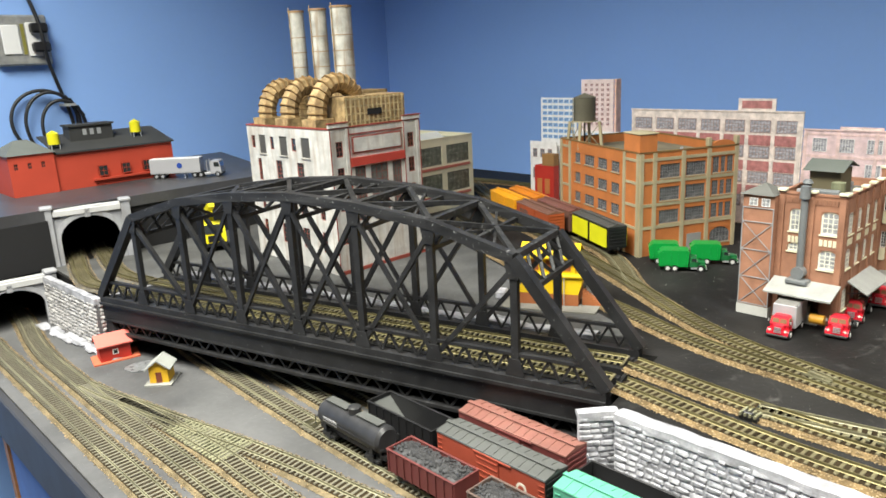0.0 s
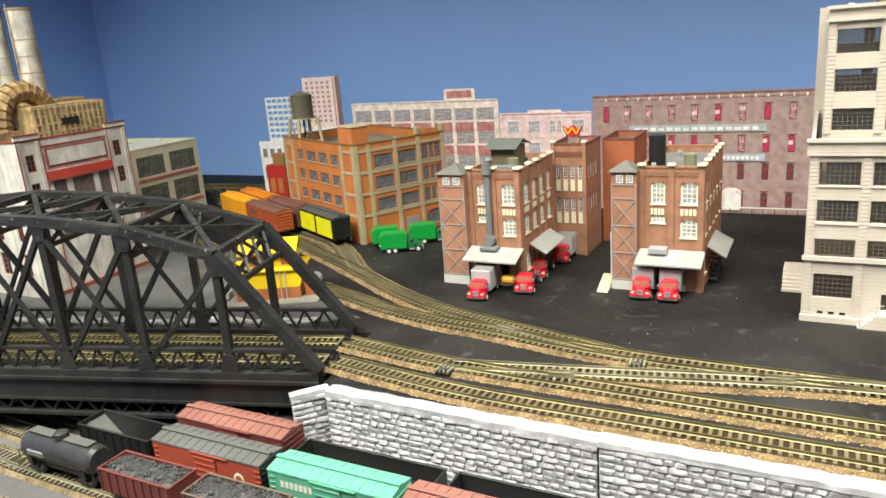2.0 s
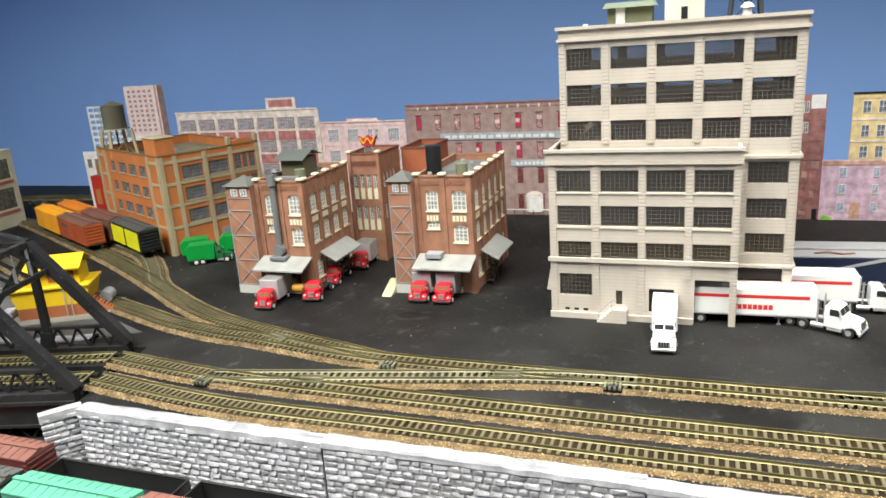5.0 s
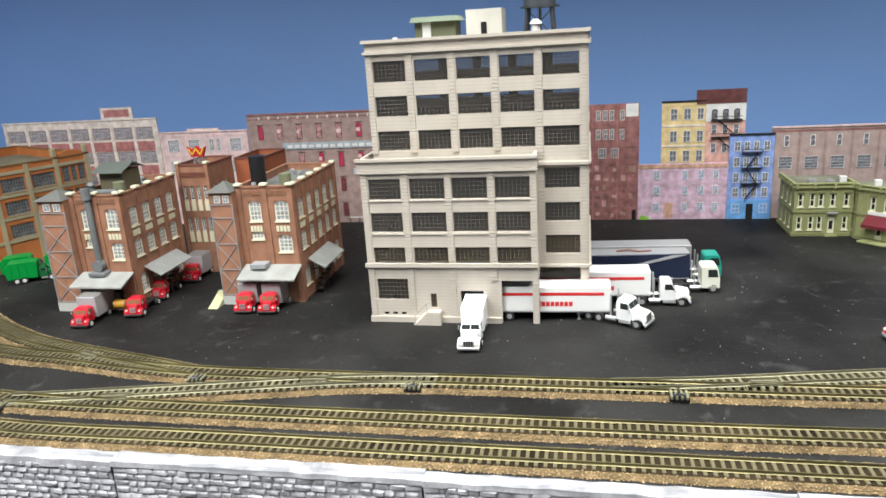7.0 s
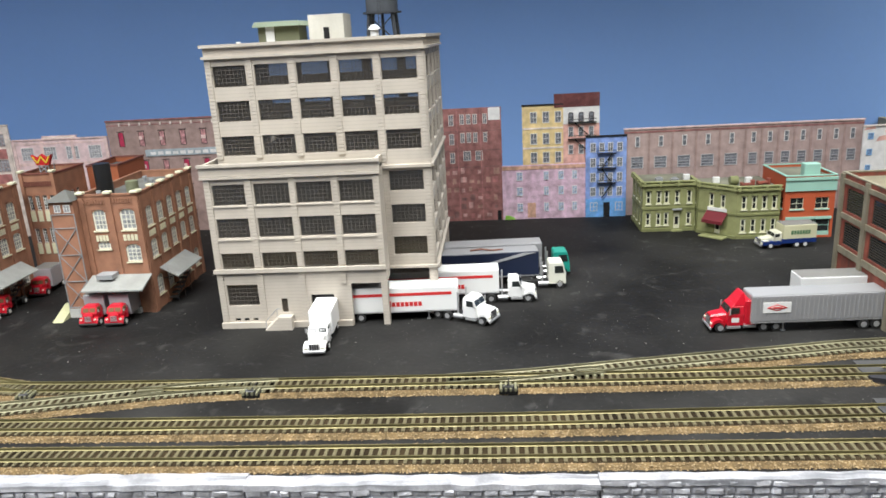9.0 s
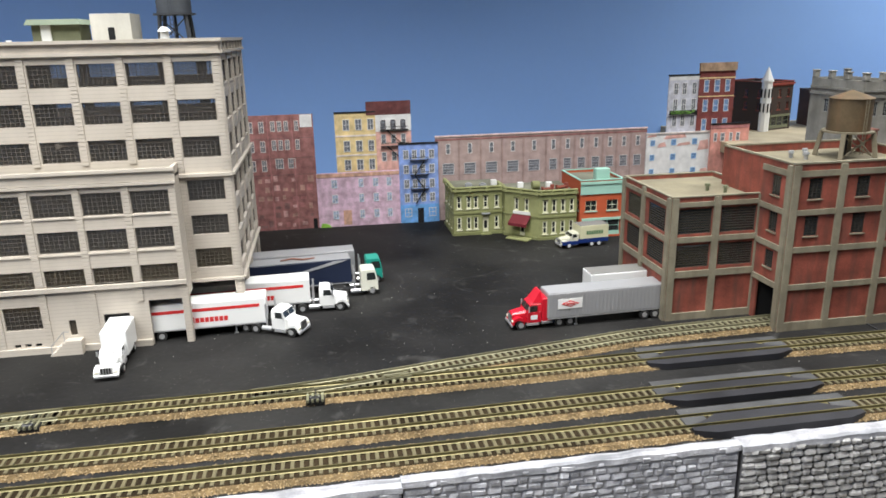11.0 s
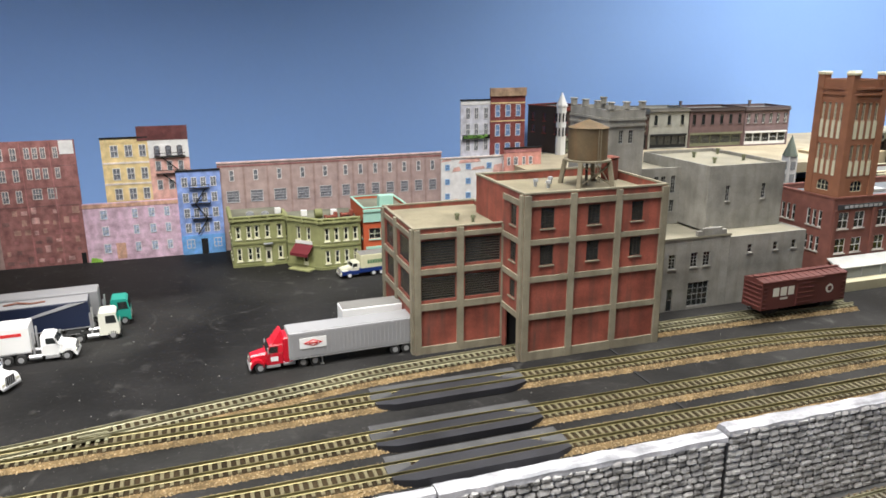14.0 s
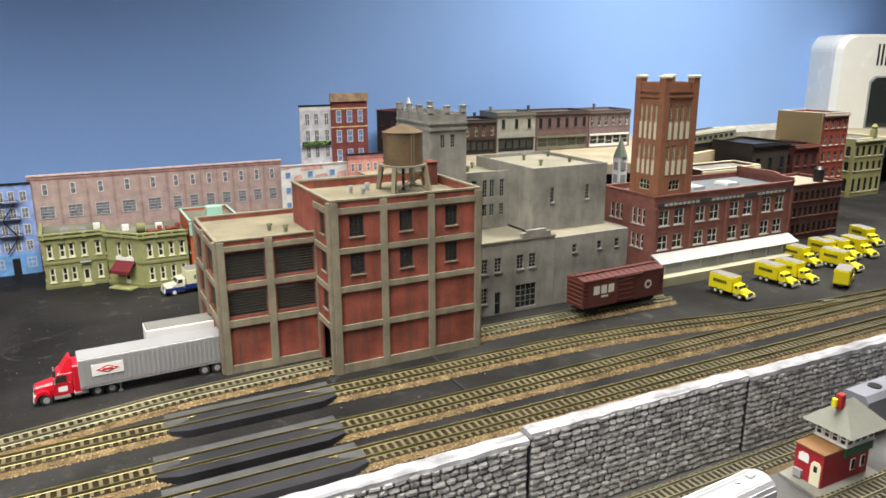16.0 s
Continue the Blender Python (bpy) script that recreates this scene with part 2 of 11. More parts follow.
def window(parent, F, u0, u1, z0, z1, cols=2, rows=2, frame_mat=None, pane_mat=None, inset=0.0012, fw=0.0012, mw=0.0005, name="window", sill=None, arch=False):
    """A glazed sash set into (or printed proud of) a wall: frame with muntins, and its pane as a sub-part."""
    w, h = round(u1 - u0, 5), round(z1 - z0, 5)
    key = (w, h, cols, rows, frame_mat.name, pane_mat.name, fw, mw, arch)
    if key not in WINDOWS:
        t = 0.0009
        us = [fw + (w - 2 * fw) * i / cols for i in range(cols + 1)]
        zs = [fw + (h - 2 * fw) * k / rows for k in range(rows + 1)]
        lights = [(us[i] + (mw / 2 if i else 0), us[i + 1] - (mw / 2 if i < cols - 1 else 0), zs[k] + (mw / 2 if k else 0), zs[k + 1] - (mw / 2 if k < rows - 1 else 0)) for i in range(cols) for k in range(rows)]
        b = wall_mb(w, h, lights, t)
        b.weld = True
        if arch:
            r = w / 2
            pts = [(0, h)] + [(r - r * math.cos(math.pi * k / 8), h - 0.3 * w + 0.3 * w * math.sin(math.pi * k / 8)) for k in range(9)] + [(w, h)]
            b.use(1).prism(pts, "y", -0.0008, t + 0.0004).use(0)
        p = MB().box(fw * 0.5, w - fw * 0.5, t * 0.4, t * 0.6, fw * 0.5, h - fw * 0.5)
        mats = [frame_mat, arch] if arch else [frame_mat]
        WINDOWS[key] = (b.mesh("window", mats), p.mesh("pane", pane_mat))
    fr, pn = WINDOWS[key]
    ob = part(name, fr, None, parent, at=F @ T(u0, inset, z0))
    part("pane", pn, None, ob)
    if sill:
        sk = ("sill", w, sill.name)
        if sk not in WINDOWS:
            WINDOWS[sk] = MB().box(-0.0012, w + 0.0012, -0.0016, 0.0006, -0.0014, 0).mesh("sill", sill)
        part("sill", WINDOWS[sk], None, parent, at=F @ T(u0, 0, z0))
    return ob


def spans(a, b, n, gap):
    """n equal openings between a and b with the given gap between them and half of it at the ends."""
    step = (b - a) / n
    return [(a + i * step + gap / 2, a + (i + 1) * step - gap / 2) for i in range(n)]


def shell(parent, w, d, h, walls, wall_mat, th=0.0025, roof_z=None, roof_mat=None, cap_mat=None, cap=0.0025, cap_h=0.0025, z0=0.0):
    """Four walls with their openings, a roof slab below the parapet, and coping along its top."""
    for side in ("front", "right", "back", "left"):
        F = face_of(side, w, d)
        L = w if side in ("front", "back") else d
        lo, hi = (0, L) if side in ("front", "back") else (th, L - th)
        ops = [(a - lo, b - lo, c, e) for a, b, c, e in walls.get(side, [])]
        part("wall", wall_mb(hi - lo, h, ops, th, z0), wall_mat, parent, at=F @ T(lo, 0))
        if cap_mat:
            part("coping", MB().box(-cap * 0.4 if lo == 0 else cap * 0.6 - th + th, hi - lo + (cap * 0.4 if lo == 0 else -cap * 0.6), -cap * 0.4, th + cap * 0.2, h, h + cap_h), cap_mat, parent, at=F @ T(lo, 0))
    rz = roof_z if roof_z is not None else h - 0.006
    part("roof", MB().box(th, w - th, th, d - th, rz - 0.002, rz), roof_mat or wall_mat, parent)


def slab_text(parent, F, u0, u1, z, h, n, m, y=-0.0004, name="lettering"):
    """Unreadable or brand lettering, as a row of plain bars."""
    b = MB()
    step = (u1 - u0) / n
    for i in range(n):
        b.box(u0 + i * step, u0 + (i + 0.72) * step, y, 0, z, z + h * (1 if i % 3 else 0.9))
    part(name, b, m, parent, at=F)


# paint and surfaces used in many places
M_BLACKDECK = mat("deck_asphalt_paint", (0.013, 0.0125, 0.0125), 0.65, var=0.5, blotch=9, grain=160, bump=0.45, dust=0.92, spec=0.14)
M_GREYDECK = mat("deck_grey_paint", (0.085, 0.085, 0.087), 0.7, var=0.3, blotch=10, grain=150, bump=0.2, dust=0.8)
M_GREYGROUND = mat("dusty_grey_ground_paint", (0.085, 0.085, 0.084), 0.75, var=0.35, blotch=12, grain=150, bump=0.35, dust=0.85, spec=0.2)
M_RAISED = mat("raised_board_paint", (0.06, 0.06, 0.065), 0.42, var=0.3, blotch=8, grain=150, bump=0.3, dust=0.6)
M_BLUEWALL = mat("blue_wall_paint", (0.262, 0.45, 0.86), 0.7, var=0.03, blotch=2.5, grain=90, bump=0.1)
M_WHITEWALL = mat("white_ceiling_paint", (0.75, 0.75, 0.73), 0.8, var=0.03)
M_CARPET = mat("carpet_patterned", (0.1, 0.1, 0.1), 0.95, var=0.9, blotch=38, grain=200, speck=0.9, speck_col=(0.35, 0.35, 0.36))
M_FASCIA = mat("fascia_black_paint", (0.03, 0.03, 0.033), 0.5)
M_STONE = mat("plaster_stone_white", (0.42, 0.42, 0.45), 0.85, var=0.4, blotch=60, grain=500, bump=0.5, speck=0.3, speck_col=(0.2, 0.2, 0.23))
M_STONE_GREY = mat("plaster_stone_washed", (0.4, 0.39, 0.385), 0.85, var=0.4, blotch=70, grain=500, bump=0.5, speck=0.6, speck_col=(0.13, 0.13, 0.15))
M_MORTAR_W = mat("pale_wash_joint", (0.35, 0.35, 0.38), 0.9, var=0.25)
M_MORTAR = mat("dark_wash_joint", (0.13, 0.13, 0.138), 0.9, var=0.3)
M_WHITEPLASTER = mat("white_plaster_cap", (0.36, 0.36, 0.385), 0.85, var=0.4, blotch=45, bump=0.5, streak=1.0, along=1, stain=(0.13, 0.135, 0.15), speck=0.2, speck_col=(0.25, 0.25, 0.28))
M_PORTAL = mat("portal_grey_plaster", (0.34, 0.345, 0.365), 0.8, var=0.2, streak=0.35)
M_CORK = mat("cork_roadbed", (0.18, 0.125, 0.062), 0.95, var=0.45, blotch=60, grain=650, bump=0.9, speck=0.6, speck_col=(0.34, 0.24, 0.12), spec=0.15)
M_GRANULE = mat("cork_granules", (0.27, 0.2, 0.115), 0.95, var=0.3, blotch=60, grain=650, bump=0.4, spec=0.15, island=0.6)
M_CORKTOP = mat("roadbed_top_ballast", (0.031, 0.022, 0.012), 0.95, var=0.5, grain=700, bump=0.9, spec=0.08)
M_TIE = mat("plastic_tie_brown", (0.12, 0.104, 0.058), 0.6, var=0.3, blotch=15)
M_TIE_L = mat("plastic_tie_weathered", (0.15, 0.142, 0.086), 0.75, var=0.35, blotch=22)
M_BRASS = mat("brass_rail", (0.185, 0.162, 0.076), 0.48, 0.6, var=0.4, blotch=14, bump=0.05)
M_NICKEL = mat("nickel_silver_rail", (0.25, 0.235, 0.15), 0.55, 0.45, var=0.35, blotch=16, bump=0.05)
M_BRIDGE = mat("bridge_black_paint", (0.016, 0.016, 0.017), 0.52, var=0.4, blotch=40, grain=400, bump=0.3, speck=0.25, speck_col=(0.25, 0.25, 0.25))
M_BRIDGE_TOP = mat("bridge_worn_top", (0.014, 0.014, 0.015), 0.55, var=0.4, blotch=40, bump=0.3, streak=0.35, along=1, stain=(0.1, 0.1, 0.1), speck=0.5, speck_col=(0.42, 0.42, 0.42))
M_BLACK = mat("black_plastic", (0.015, 0.015, 0.016), 0.4, var=0.2)
M_CHROME = mat("silver_paint", (0.55, 0.55, 0.56), 0.35, 0.6, var=0.08)
M_WHITE = mat("white_paint", (0.78, 0.78, 0.76), 0.45, var=0.04)
M_CREAM = mat("cream_trim", (0.72, 0.69, 0.5), 0.6, var=0.08)
M_DARKPANE = glass("dark_glazing", (0.3, 0.32, 0.33), 0.2)
M_PALEPANE = mat("frosted_glazing", (0.33, 0.34, 0.35), 0.3, var=0.4, blotch=160, grain=300, bump=0.0)
# near-black: shade of unlit interiors and gaps put in as colour, also dark trim
M_DARK = mat("shade_and_trim_black", (0.012, 0.012, 0.013), 0.9)

# ---- the room ----
def room_slab(name, x0, x1, y0, y1, z0, z1, m, label, cat):
    return solo(name, MB().box(x0, x1, y0, y1, z0, z1), m, label, cat, kind="structure")


RX0, RY0 = -2.6, -4.6
room_slab("floor", RX0, WALL_X, RY0, WALL_Y, FLOOR - 0.1, FLOOR, M_CARPET, "dark carpet with a pale scroll pattern", "floor")
room_slab("ceiling", RX0, WALL_X, RY0, WALL_Y, CEIL, CEIL + 0.1, M_WHITEWALL, "white painted ceiling", "ceiling")
room_slab("wall_east", WALL_X, WALL_X + 0.1, RY0 - 0.1, WALL_Y + 0.1, FLOOR, CEIL, M_BLUEWALL, "sky blue painted wall behind the layout", "wall")
room_slab("wall_north", RX0, WALL_X, WALL_Y, WALL_Y + 0.1, FLOOR, CEIL, M_BLUEWALL, "sky blue painted side wall", "wall")
room_slab("wall_west", RX0 - 0.1, RX0, RY0 - 0.1, WALL_Y + 0.1, FLOOR, CEIL, M_WHITEWALL, "plain pale wall behind the aisle", "wall")
room_slab("wall_south", RX0, WALL_X, RY0 - 0.1, RY0, FLOOR, CEIL, M_BLUEWALL, "sky blue painted end wall", "wall")

# ---- the layout table: yard board, upper board, raised boards ----
BR_A, BR_B = Vector((0.575, 0.375)), Vector((0.358, 1.15))
BR_L = (BR_B - BR_A).length
BR_D = (BR_B - BR_A) / BR_L
BR_N = Vector((BR_D.y, -BR_D.x))
WALL_FRONT = 0.553
END_Y = -3.2


def board(name, pts, z0, z1, m, label):
    return solo(name, MB().prism(pts, "z", z0, z1), m, label, "layout board", kind="structure")


far_a, far_b = BR_A + BR_N * 0.128, BR_B + BR_N * 0.128
board("ground_yard", [(0.195, END_Y), (WALL_X, END_Y), (WALL_X, WALL_Y), (0.195, WALL_Y)], YARD - 0.02, YARD, M_GREYDECK, "grey painted lower yard board with track")
board("ground_upper", [(WALL_FRONT, END_Y), (WALL_X, END_Y), (WALL_X, WALL_Y), (0.36, WALL_Y), (0.36, 1.165), (far_b.x, far_b.y), (far_a.x, far_a.y - 0.02), (WALL_FRONT, 0.362)], -0.02, DECK, M_BLACKDECK, "black painted upper board like asphalt")
board("ground_raised", [(0.2, 1.42), (0.86, 1.42), (0.98, 1.93), (0.2, 1.93)], 0.088, 0.108, M_RAISED, "black painted raised board over the tunnel portals")
board("ground_terrace", [(1.30, -1.2), (1.62, -1.2), (1.62, END_Y), (1.24, END_Y), (1.2, -1.75)], 0.105, 0.125, mat("terrace_tan_paint", (0.42, 0.36, 0.25), 0.8, var=0.25, blotch=14, speck=0.5, speck_col=(0.2, 0.18, 0.12)), "tan painted upper town terrace board")
board("ground_grey", [(far_a.x + 0.012, far_a.y + 0.06), (0.735, 0.43), (0.79, 0.56), (0.85, 0.74), (0.93, 0.93), (1.03, 1.09), (0.9, 1.425), (0.365, 1.425), (0.362, 1.168), (far_b.x + 0.012, far_b.y + 0.012)], -0.004, 0.0012, M_GREYGROUND, "dusty grey painted ground behind the bridge")
solo("fascia_board", MB().cbox(0.183, 0.1945, END_Y, WALL_Y, -0.16, YARD + 0.001, 0.002), M_FASCIA, "black painted fascia board along the yard edge", "fascia", kind="structure")
solo("wooden_trim", MB().box(0.192, 0.214, 1.166, 1.186, -1.05, -0.1605), mat("orange_wood_trim", (0.28, 0.12, 0.04), 0.5), "orange-brown wooden trim under the board", "trim", kind="structure")
solo("drape_panel", MB().box(0.1955, 0.21, END_Y, 1.1655, -1.05, -0.1065), mat("blue_cloth_panel", (0.08, 0.16, 0.4), 0.8), "blue panel below the layout board", "panel", kind="structure")

# ---- retaining wall of cast stone blocks ----
STONE_LEN = {"white": (0.0085, 0.0102, 0.0118, 0.0138), "grey": (0.0082, 0.0098, 0.0112, 0.013)}
STONE_ROW = {"white": 0.0064, "grey": 0.0066}


def stone_mesh(seed, tone, L):
    """A rough dressed block, its face pillowed and knocked about."""
    rnd = random.Random(seed)
    c, H = (0.0015, STONE_ROW["white"] - 0.0004) if tone == "white" else (0.0019, STONE_ROW["grey"] - 0.0005)
    b = MB().cbox(0, 0.0036 if tone == "white" else 0.0042, 0, L, 0, H, c)
    b.v = [(x + rnd.uniform(-0.0005, 0.0005), y + rnd.uniform(-0.0006, 0.0006), z + rnd.uniform(-0.0004, 0.0004)) for x, y, z in b.v]
    return b


STONES = {}
for tone, m in (("white", M_STONE), ("grey", M_STONE_GREY)):
    STONES[tone] = [stone_mesh(i, tone, STONE_LEN[tone][i % 4]) for i in range(12)]
STONE_DATA = {tone: [b.mesh("stone", m) for b in STONES[tone]] for tone, m in (("white", M_STONE), ("grey", M_STONE_GREY))}


def stone_panel(name, p0, p1, z0, z1, tone, picked, label, wide=0.0105):
    """A stretch of stone wall from p0 to p1; its outer side is to the right of that line. picked: how many stones are parts of their own."""
    p0, p1 = Vector(p1), Vector(p0)
    L = (p1 - p0).length
    ang = math.degrees(math.atan2(p1.y - p0.y, p1.x - p0.x)) - 90
    root = thing(name, label, "retaining wall", pose(p0.x, p0.y, 0, 0, 0, ang), kind="structure")
    # local y runs along the wall, local x points outwards to the right
    part("backing", MB().box(-0.006, 0.0013 if tone == "white" else 0.0006, 0, L, z0, z1 - 0.001), M_MORTAR_W if tone == "white" else M_MORTAR, root)
    rnd = random.Random(round(p0.y * 1000))
    z, joined = z0, MB()
    made = 0
    while z < z1 - 0.003:
        y = -rnd.uniform(0, 0.006)
        while y < L - 0.003:
            k = rnd.randrange(12)
            ln = STONE_LEN[tone][k % 4]
            yy = max(0.0, min(y, L - ln))
            jx, jz = rnd.uniform(-0.0007, 0.0006), rnd.uniform(-0.0004, 0.0004)
            if made < picked:
                made += 1
                part("stone", STONE_DATA[tone][k], None, root, at=T(-0.0012 + jx, yy, z + jz))
            else:
                s = STONES[tone][k]
                o = len(joined.v)
                joined.v += [(a - 0.0012 + jx, q + yy, c + z + jz) for a, q, c in s.v]
                joined.f += [tuple(o + i for i in q) for q in s.f]
                joined.mi += s.mi
            y += ln + 0.0003
        z += STONE_ROW[tone]
    if joined.f:
        tagged(part("stones", joined, STONE_DATA[tone][0].materials[0], root), kind="stuff")
    # lumpy plaster cap, laid over the edge of the board
    n = max(4, int(L / 0.008))
    cap = MB()
    prof = []
    zt = max(z1, 0.0)
    for i in range(n + 1):
        h = 0.0034 + 0.0006 * math.sin(i * 1.1) + rnd.uniform(-0.0005, 0.0005)
        o = 0.0026 + 0.0005 * math.sin(i * 1.5) + rnd.uniform(-0.0005, 0.0005)
        y = -0.0011 + (L + 0.0022) * i / n
        prof.append([(o, y, z1 - 0.0025), (o * 0.7, y, zt + h * 0.6), (-0.38 * wide, y, zt + h), (-0.8 * wide, y, zt + h * 0.7), (-wide - rnd.uniform(-0.0008, 0.0014), y, -0.0008)])
    for a, c in zip(prof, prof[1:]):
        for k in range(5):
            j = (k + 1) % 5
            cap.face([a[k], a[j], c[j], c[k]])
    cap.face(prof[0]), cap.face(prof[-1])
    part("cap", cap, M_WHITEPLASTER, root, "white plaster cap with rough brush marks")
    return root


WF = WALL_FRONT - 0.006
stone_panel("stone_wall", (0.556, 0.352), (0.527, 0.376), YARD, -0.004, "white", 300, "short white stone wall end beside the bridge")
stone_panel("stone_wall", (WF, 0.07), (WF + 0.002, 0.349), YARD, -0.003, "white", 300, "white brushed stone retaining wall beside the yard", wide=0.0175)
stone_panel("stone_wall", (WF, -0.2065), (WF, 0.068), YARD, 0.001, "white", 300, "white brushed stone retaining wall beside the yard", wide=0.0175)
stone_panel("stone_wall", (WF - 0.001, -0.4855), (WF, -0.2085), YARD, 0.0, "white", 0, "white brushed stone retaining wall beside the yard", wide=0.0145)
stone_panel("stone_wall", (WF - 0.001, -0.767), (WF, -0.487), YARD, 0.003, "white", 0, "white brushed stone retaining wall below the crossing", wide=0.0095)
stone_panel("stone_wall", (WF - 0.003, -1.046), (WF - 0.002, -0.771), YARD, 0.001, "grey", 0, "grey washed stone retaining wall beside the yard", wide=0.0175)
stone_panel("stone_wall", (WF - 0.006, -1.326), (WF - 0.003, -1.05), YARD, 0.006, "grey", 0, "grey washed stone retaining wall beside the yard", wide=0.0175)
stone_panel("stone_wall", (WF - 0.012, -1.62), (WF - 0.006, -1.33), YARD, 0.003, "grey", 0, "grey washed stone retaining wall behind the signal tower", wide=0.0175)
stone_panel("stone_wall", (WF - 0.02, -3.1), (WF - 0.012, -1.624), YARD, 0.003, "grey", 0, "grey washed stone retaining wall at the yard end", wide=0.0175)
stone_panel("stone_wall", (0.346, 1.155), (0.334, 1.37), YARD, -0.006, "grey", 0, "grey stone abutment wall below the bridge end")
stone_panel("stone_wall", (0.47, 1.152), (0.349, 1.152), YARD, -0.008, "grey", 0, "grey stone abutment under the bridge")

# white painted edge along the board behind the bridge
edge = MB()
e0, e1 = BR_A + BR_N * 0.135 + BR_D * 0.06, BR_B + BR_N * 0.135 - BR_D * 0.02
rnd = random.Random(11)
prev = None
for i in range(25):
    q = e0.lerp(e1, i / 24)
    n1, n2, hh = 0.004 + rnd.uniform(-0.002, 0.002), 0.026 + rnd.uniform(-0.006, 0.008), 0.006 + rnd.uniform(-0.002, 0.003)
    row = [(q.x - BR_N.x * n1, q.y - BR_N.y * n1, -0.02), (q.x - BR_N.x * n1, q.y - BR_N.y * n1, hh), (q.x + BR_N.x * n2 * 0.7, q.y + BR_N.y * n2 * 0.7, hh * 0.9), (q.x + BR_N.x * n2, q.y + BR_N.y * n2, -0.002)]
    if prev:
        for k in range(3):
            edge.face([prev[k], prev[k + 1], row[k + 1], row[k]])
    prev = row
solo("edge_strip", edge, M_WHITEPLASTER, "white plastered board edge behind the truss bridge", "edge strip", kind="structure")


# ---- tunnel portals ----
def portal(at, w, h, ow, oh, label):
    root = thing("tunnel_portal", label, "tunnel portal", at, kind="structure")
    b = MB()
    n, cx = 12, w / 2
    arch = [(cx + ow / 2 * math.cos(math.pi * i / n), oh * 0.55 + oh * 0.45 * math.sin(math.pi * i / n)) for i in range(n + 1)]
    # wall round the arch in strips
    pts_in = [(cx + ow / 2, 0)] + arch + [(cx - ow / 2, 0)]
    pts_out = [(w, 0)] + [(min(w, max(0, cx + (w / 2) * 1.6 * math.cos(math.pi * i / n))), min(h, oh * 0.55 + (h - oh * 0.55) * 1.7 * math.sin(math.pi * i / n))) for i in range(n + 1)] + [(0, 0)]
    for y, flip in ((0, 1), (0.012, -1)):
        for i in range(len(pts_in) - 1):
            q = [(pts_in[i][0], y, pts_in[i][1]), (pts_out[i][0], y, pts_out[i][1]), (pts_out[i + 1][0], y, pts_out[i + 1][1]), (pts_in[i + 1][0], y, pts_in[i + 1][1])]
            b.face(q[::flip])
    for i in range(len(pts_in) - 1):
        b.face([(pts_in[i][0], 0, pts_in[i][1]), (pts_in[i + 1][0], 0, pts_in[i + 1][1]), (pts_in[i + 1][0], 0.012, pts_in[i + 1][1]), (pts_in[i][0], 0.012, pts_in[i][1])])
    part("face_wall", b, M_PORTAL, root)
    ring = MB()
    for i in range(len(pts_in) - 1):
        a, c = pts_in[i], pts_in[i + 1]
        o1 = (cx + (a[0] - cx) * 1.14, a[1] * 1.1 if a[1] > 0 else 0)
        o2 = (cx + (c[0] - cx) * 1.14, c[1] * 1.1 if c[1] > 0 else 0)
        for y in (-0.003,):
            ring.face([(a[0], y, a[1]), (o1[0], y, o1[1]), (o2[0], y, o2[1]), (c[0], y, c[1])])
        ring.face([(o1[0], -0.003, o1[1]), (o1[0], 0, o1[1]), (o2[0], 0, o2[1]), (o2[0], -0.003, o2[1])])
        ring.face([(a[0], -0.003, a[1]), (c[0], -0.003, c[1]), (c[0], 0, c[1]), (a[0], 0, a[1])])
    part("arch_ring", ring, M_PORTAL, root)
    part("keystone", MB().cbox(cx - 0.005, cx + 0.005, -0.005, 0, oh * 0.97, oh * 1.16, 0.0008), M_PORTAL, root)
    for x in (0.0, w):
        part("pier", MB().cbox(x - 0.008, x + 0.008, -0.006, 0.014, 0, h + 0.006, 0.001).cbox(x - 0.0105, x + 0.0105, -0.0085, 0.0165, h + 0.006, h + 0.012, 0.0015), M_PORTAL, root)
    part("cornice", MB().cbox(0.0085, w - 0.0085, -0.005, 0.013, h - 0.008, h + 0.003, 0.001).box(0.0085, w - 0.0085, -0.0025, 0.012, h + 0.003, h + 0.0055), mat("portal_pale_trim", (0.5, 0.5, 0.5), 0.8), root)
    # tunnel lining, the tunnel's shade put into its near-black colour
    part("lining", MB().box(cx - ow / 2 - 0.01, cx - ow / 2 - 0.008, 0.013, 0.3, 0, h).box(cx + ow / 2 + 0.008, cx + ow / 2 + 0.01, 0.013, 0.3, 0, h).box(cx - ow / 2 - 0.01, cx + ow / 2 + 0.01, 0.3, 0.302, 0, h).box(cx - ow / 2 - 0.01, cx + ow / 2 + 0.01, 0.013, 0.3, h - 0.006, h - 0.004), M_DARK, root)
    return root


portal(pose(0.372, 1.425, 0, 0, 0, -14), 0.132, 0.1, 0.1, 0.088, "pale grey plaster tunnel portal on the upper board")
portal(pose(0.215, 1.385, YARD, 0, 0, -6), 0.132, 0.084, 0.1, 0.072, "pale grey plaster tunnel portal in the yard")
# added near-black panels stand in for the shade under the raised board
solo("gap_shade_fill", MB().box(0.2, 0.37, 1.418, 1.43, 0.0, 0.088), M_DARK, "near-black panel painting the shade of the gap under the raised board", "filler panel", kind="structure")
solo("gap_shade_fill", MB().box(0.52, 0.86, 1.424, 1.434, 0.0, 0.088), M_DARK, "near-black panel painting the shade of the gap under the raised board", "filler panel", kind="structure")


# ---- track ----
GAUGE = 0.0170


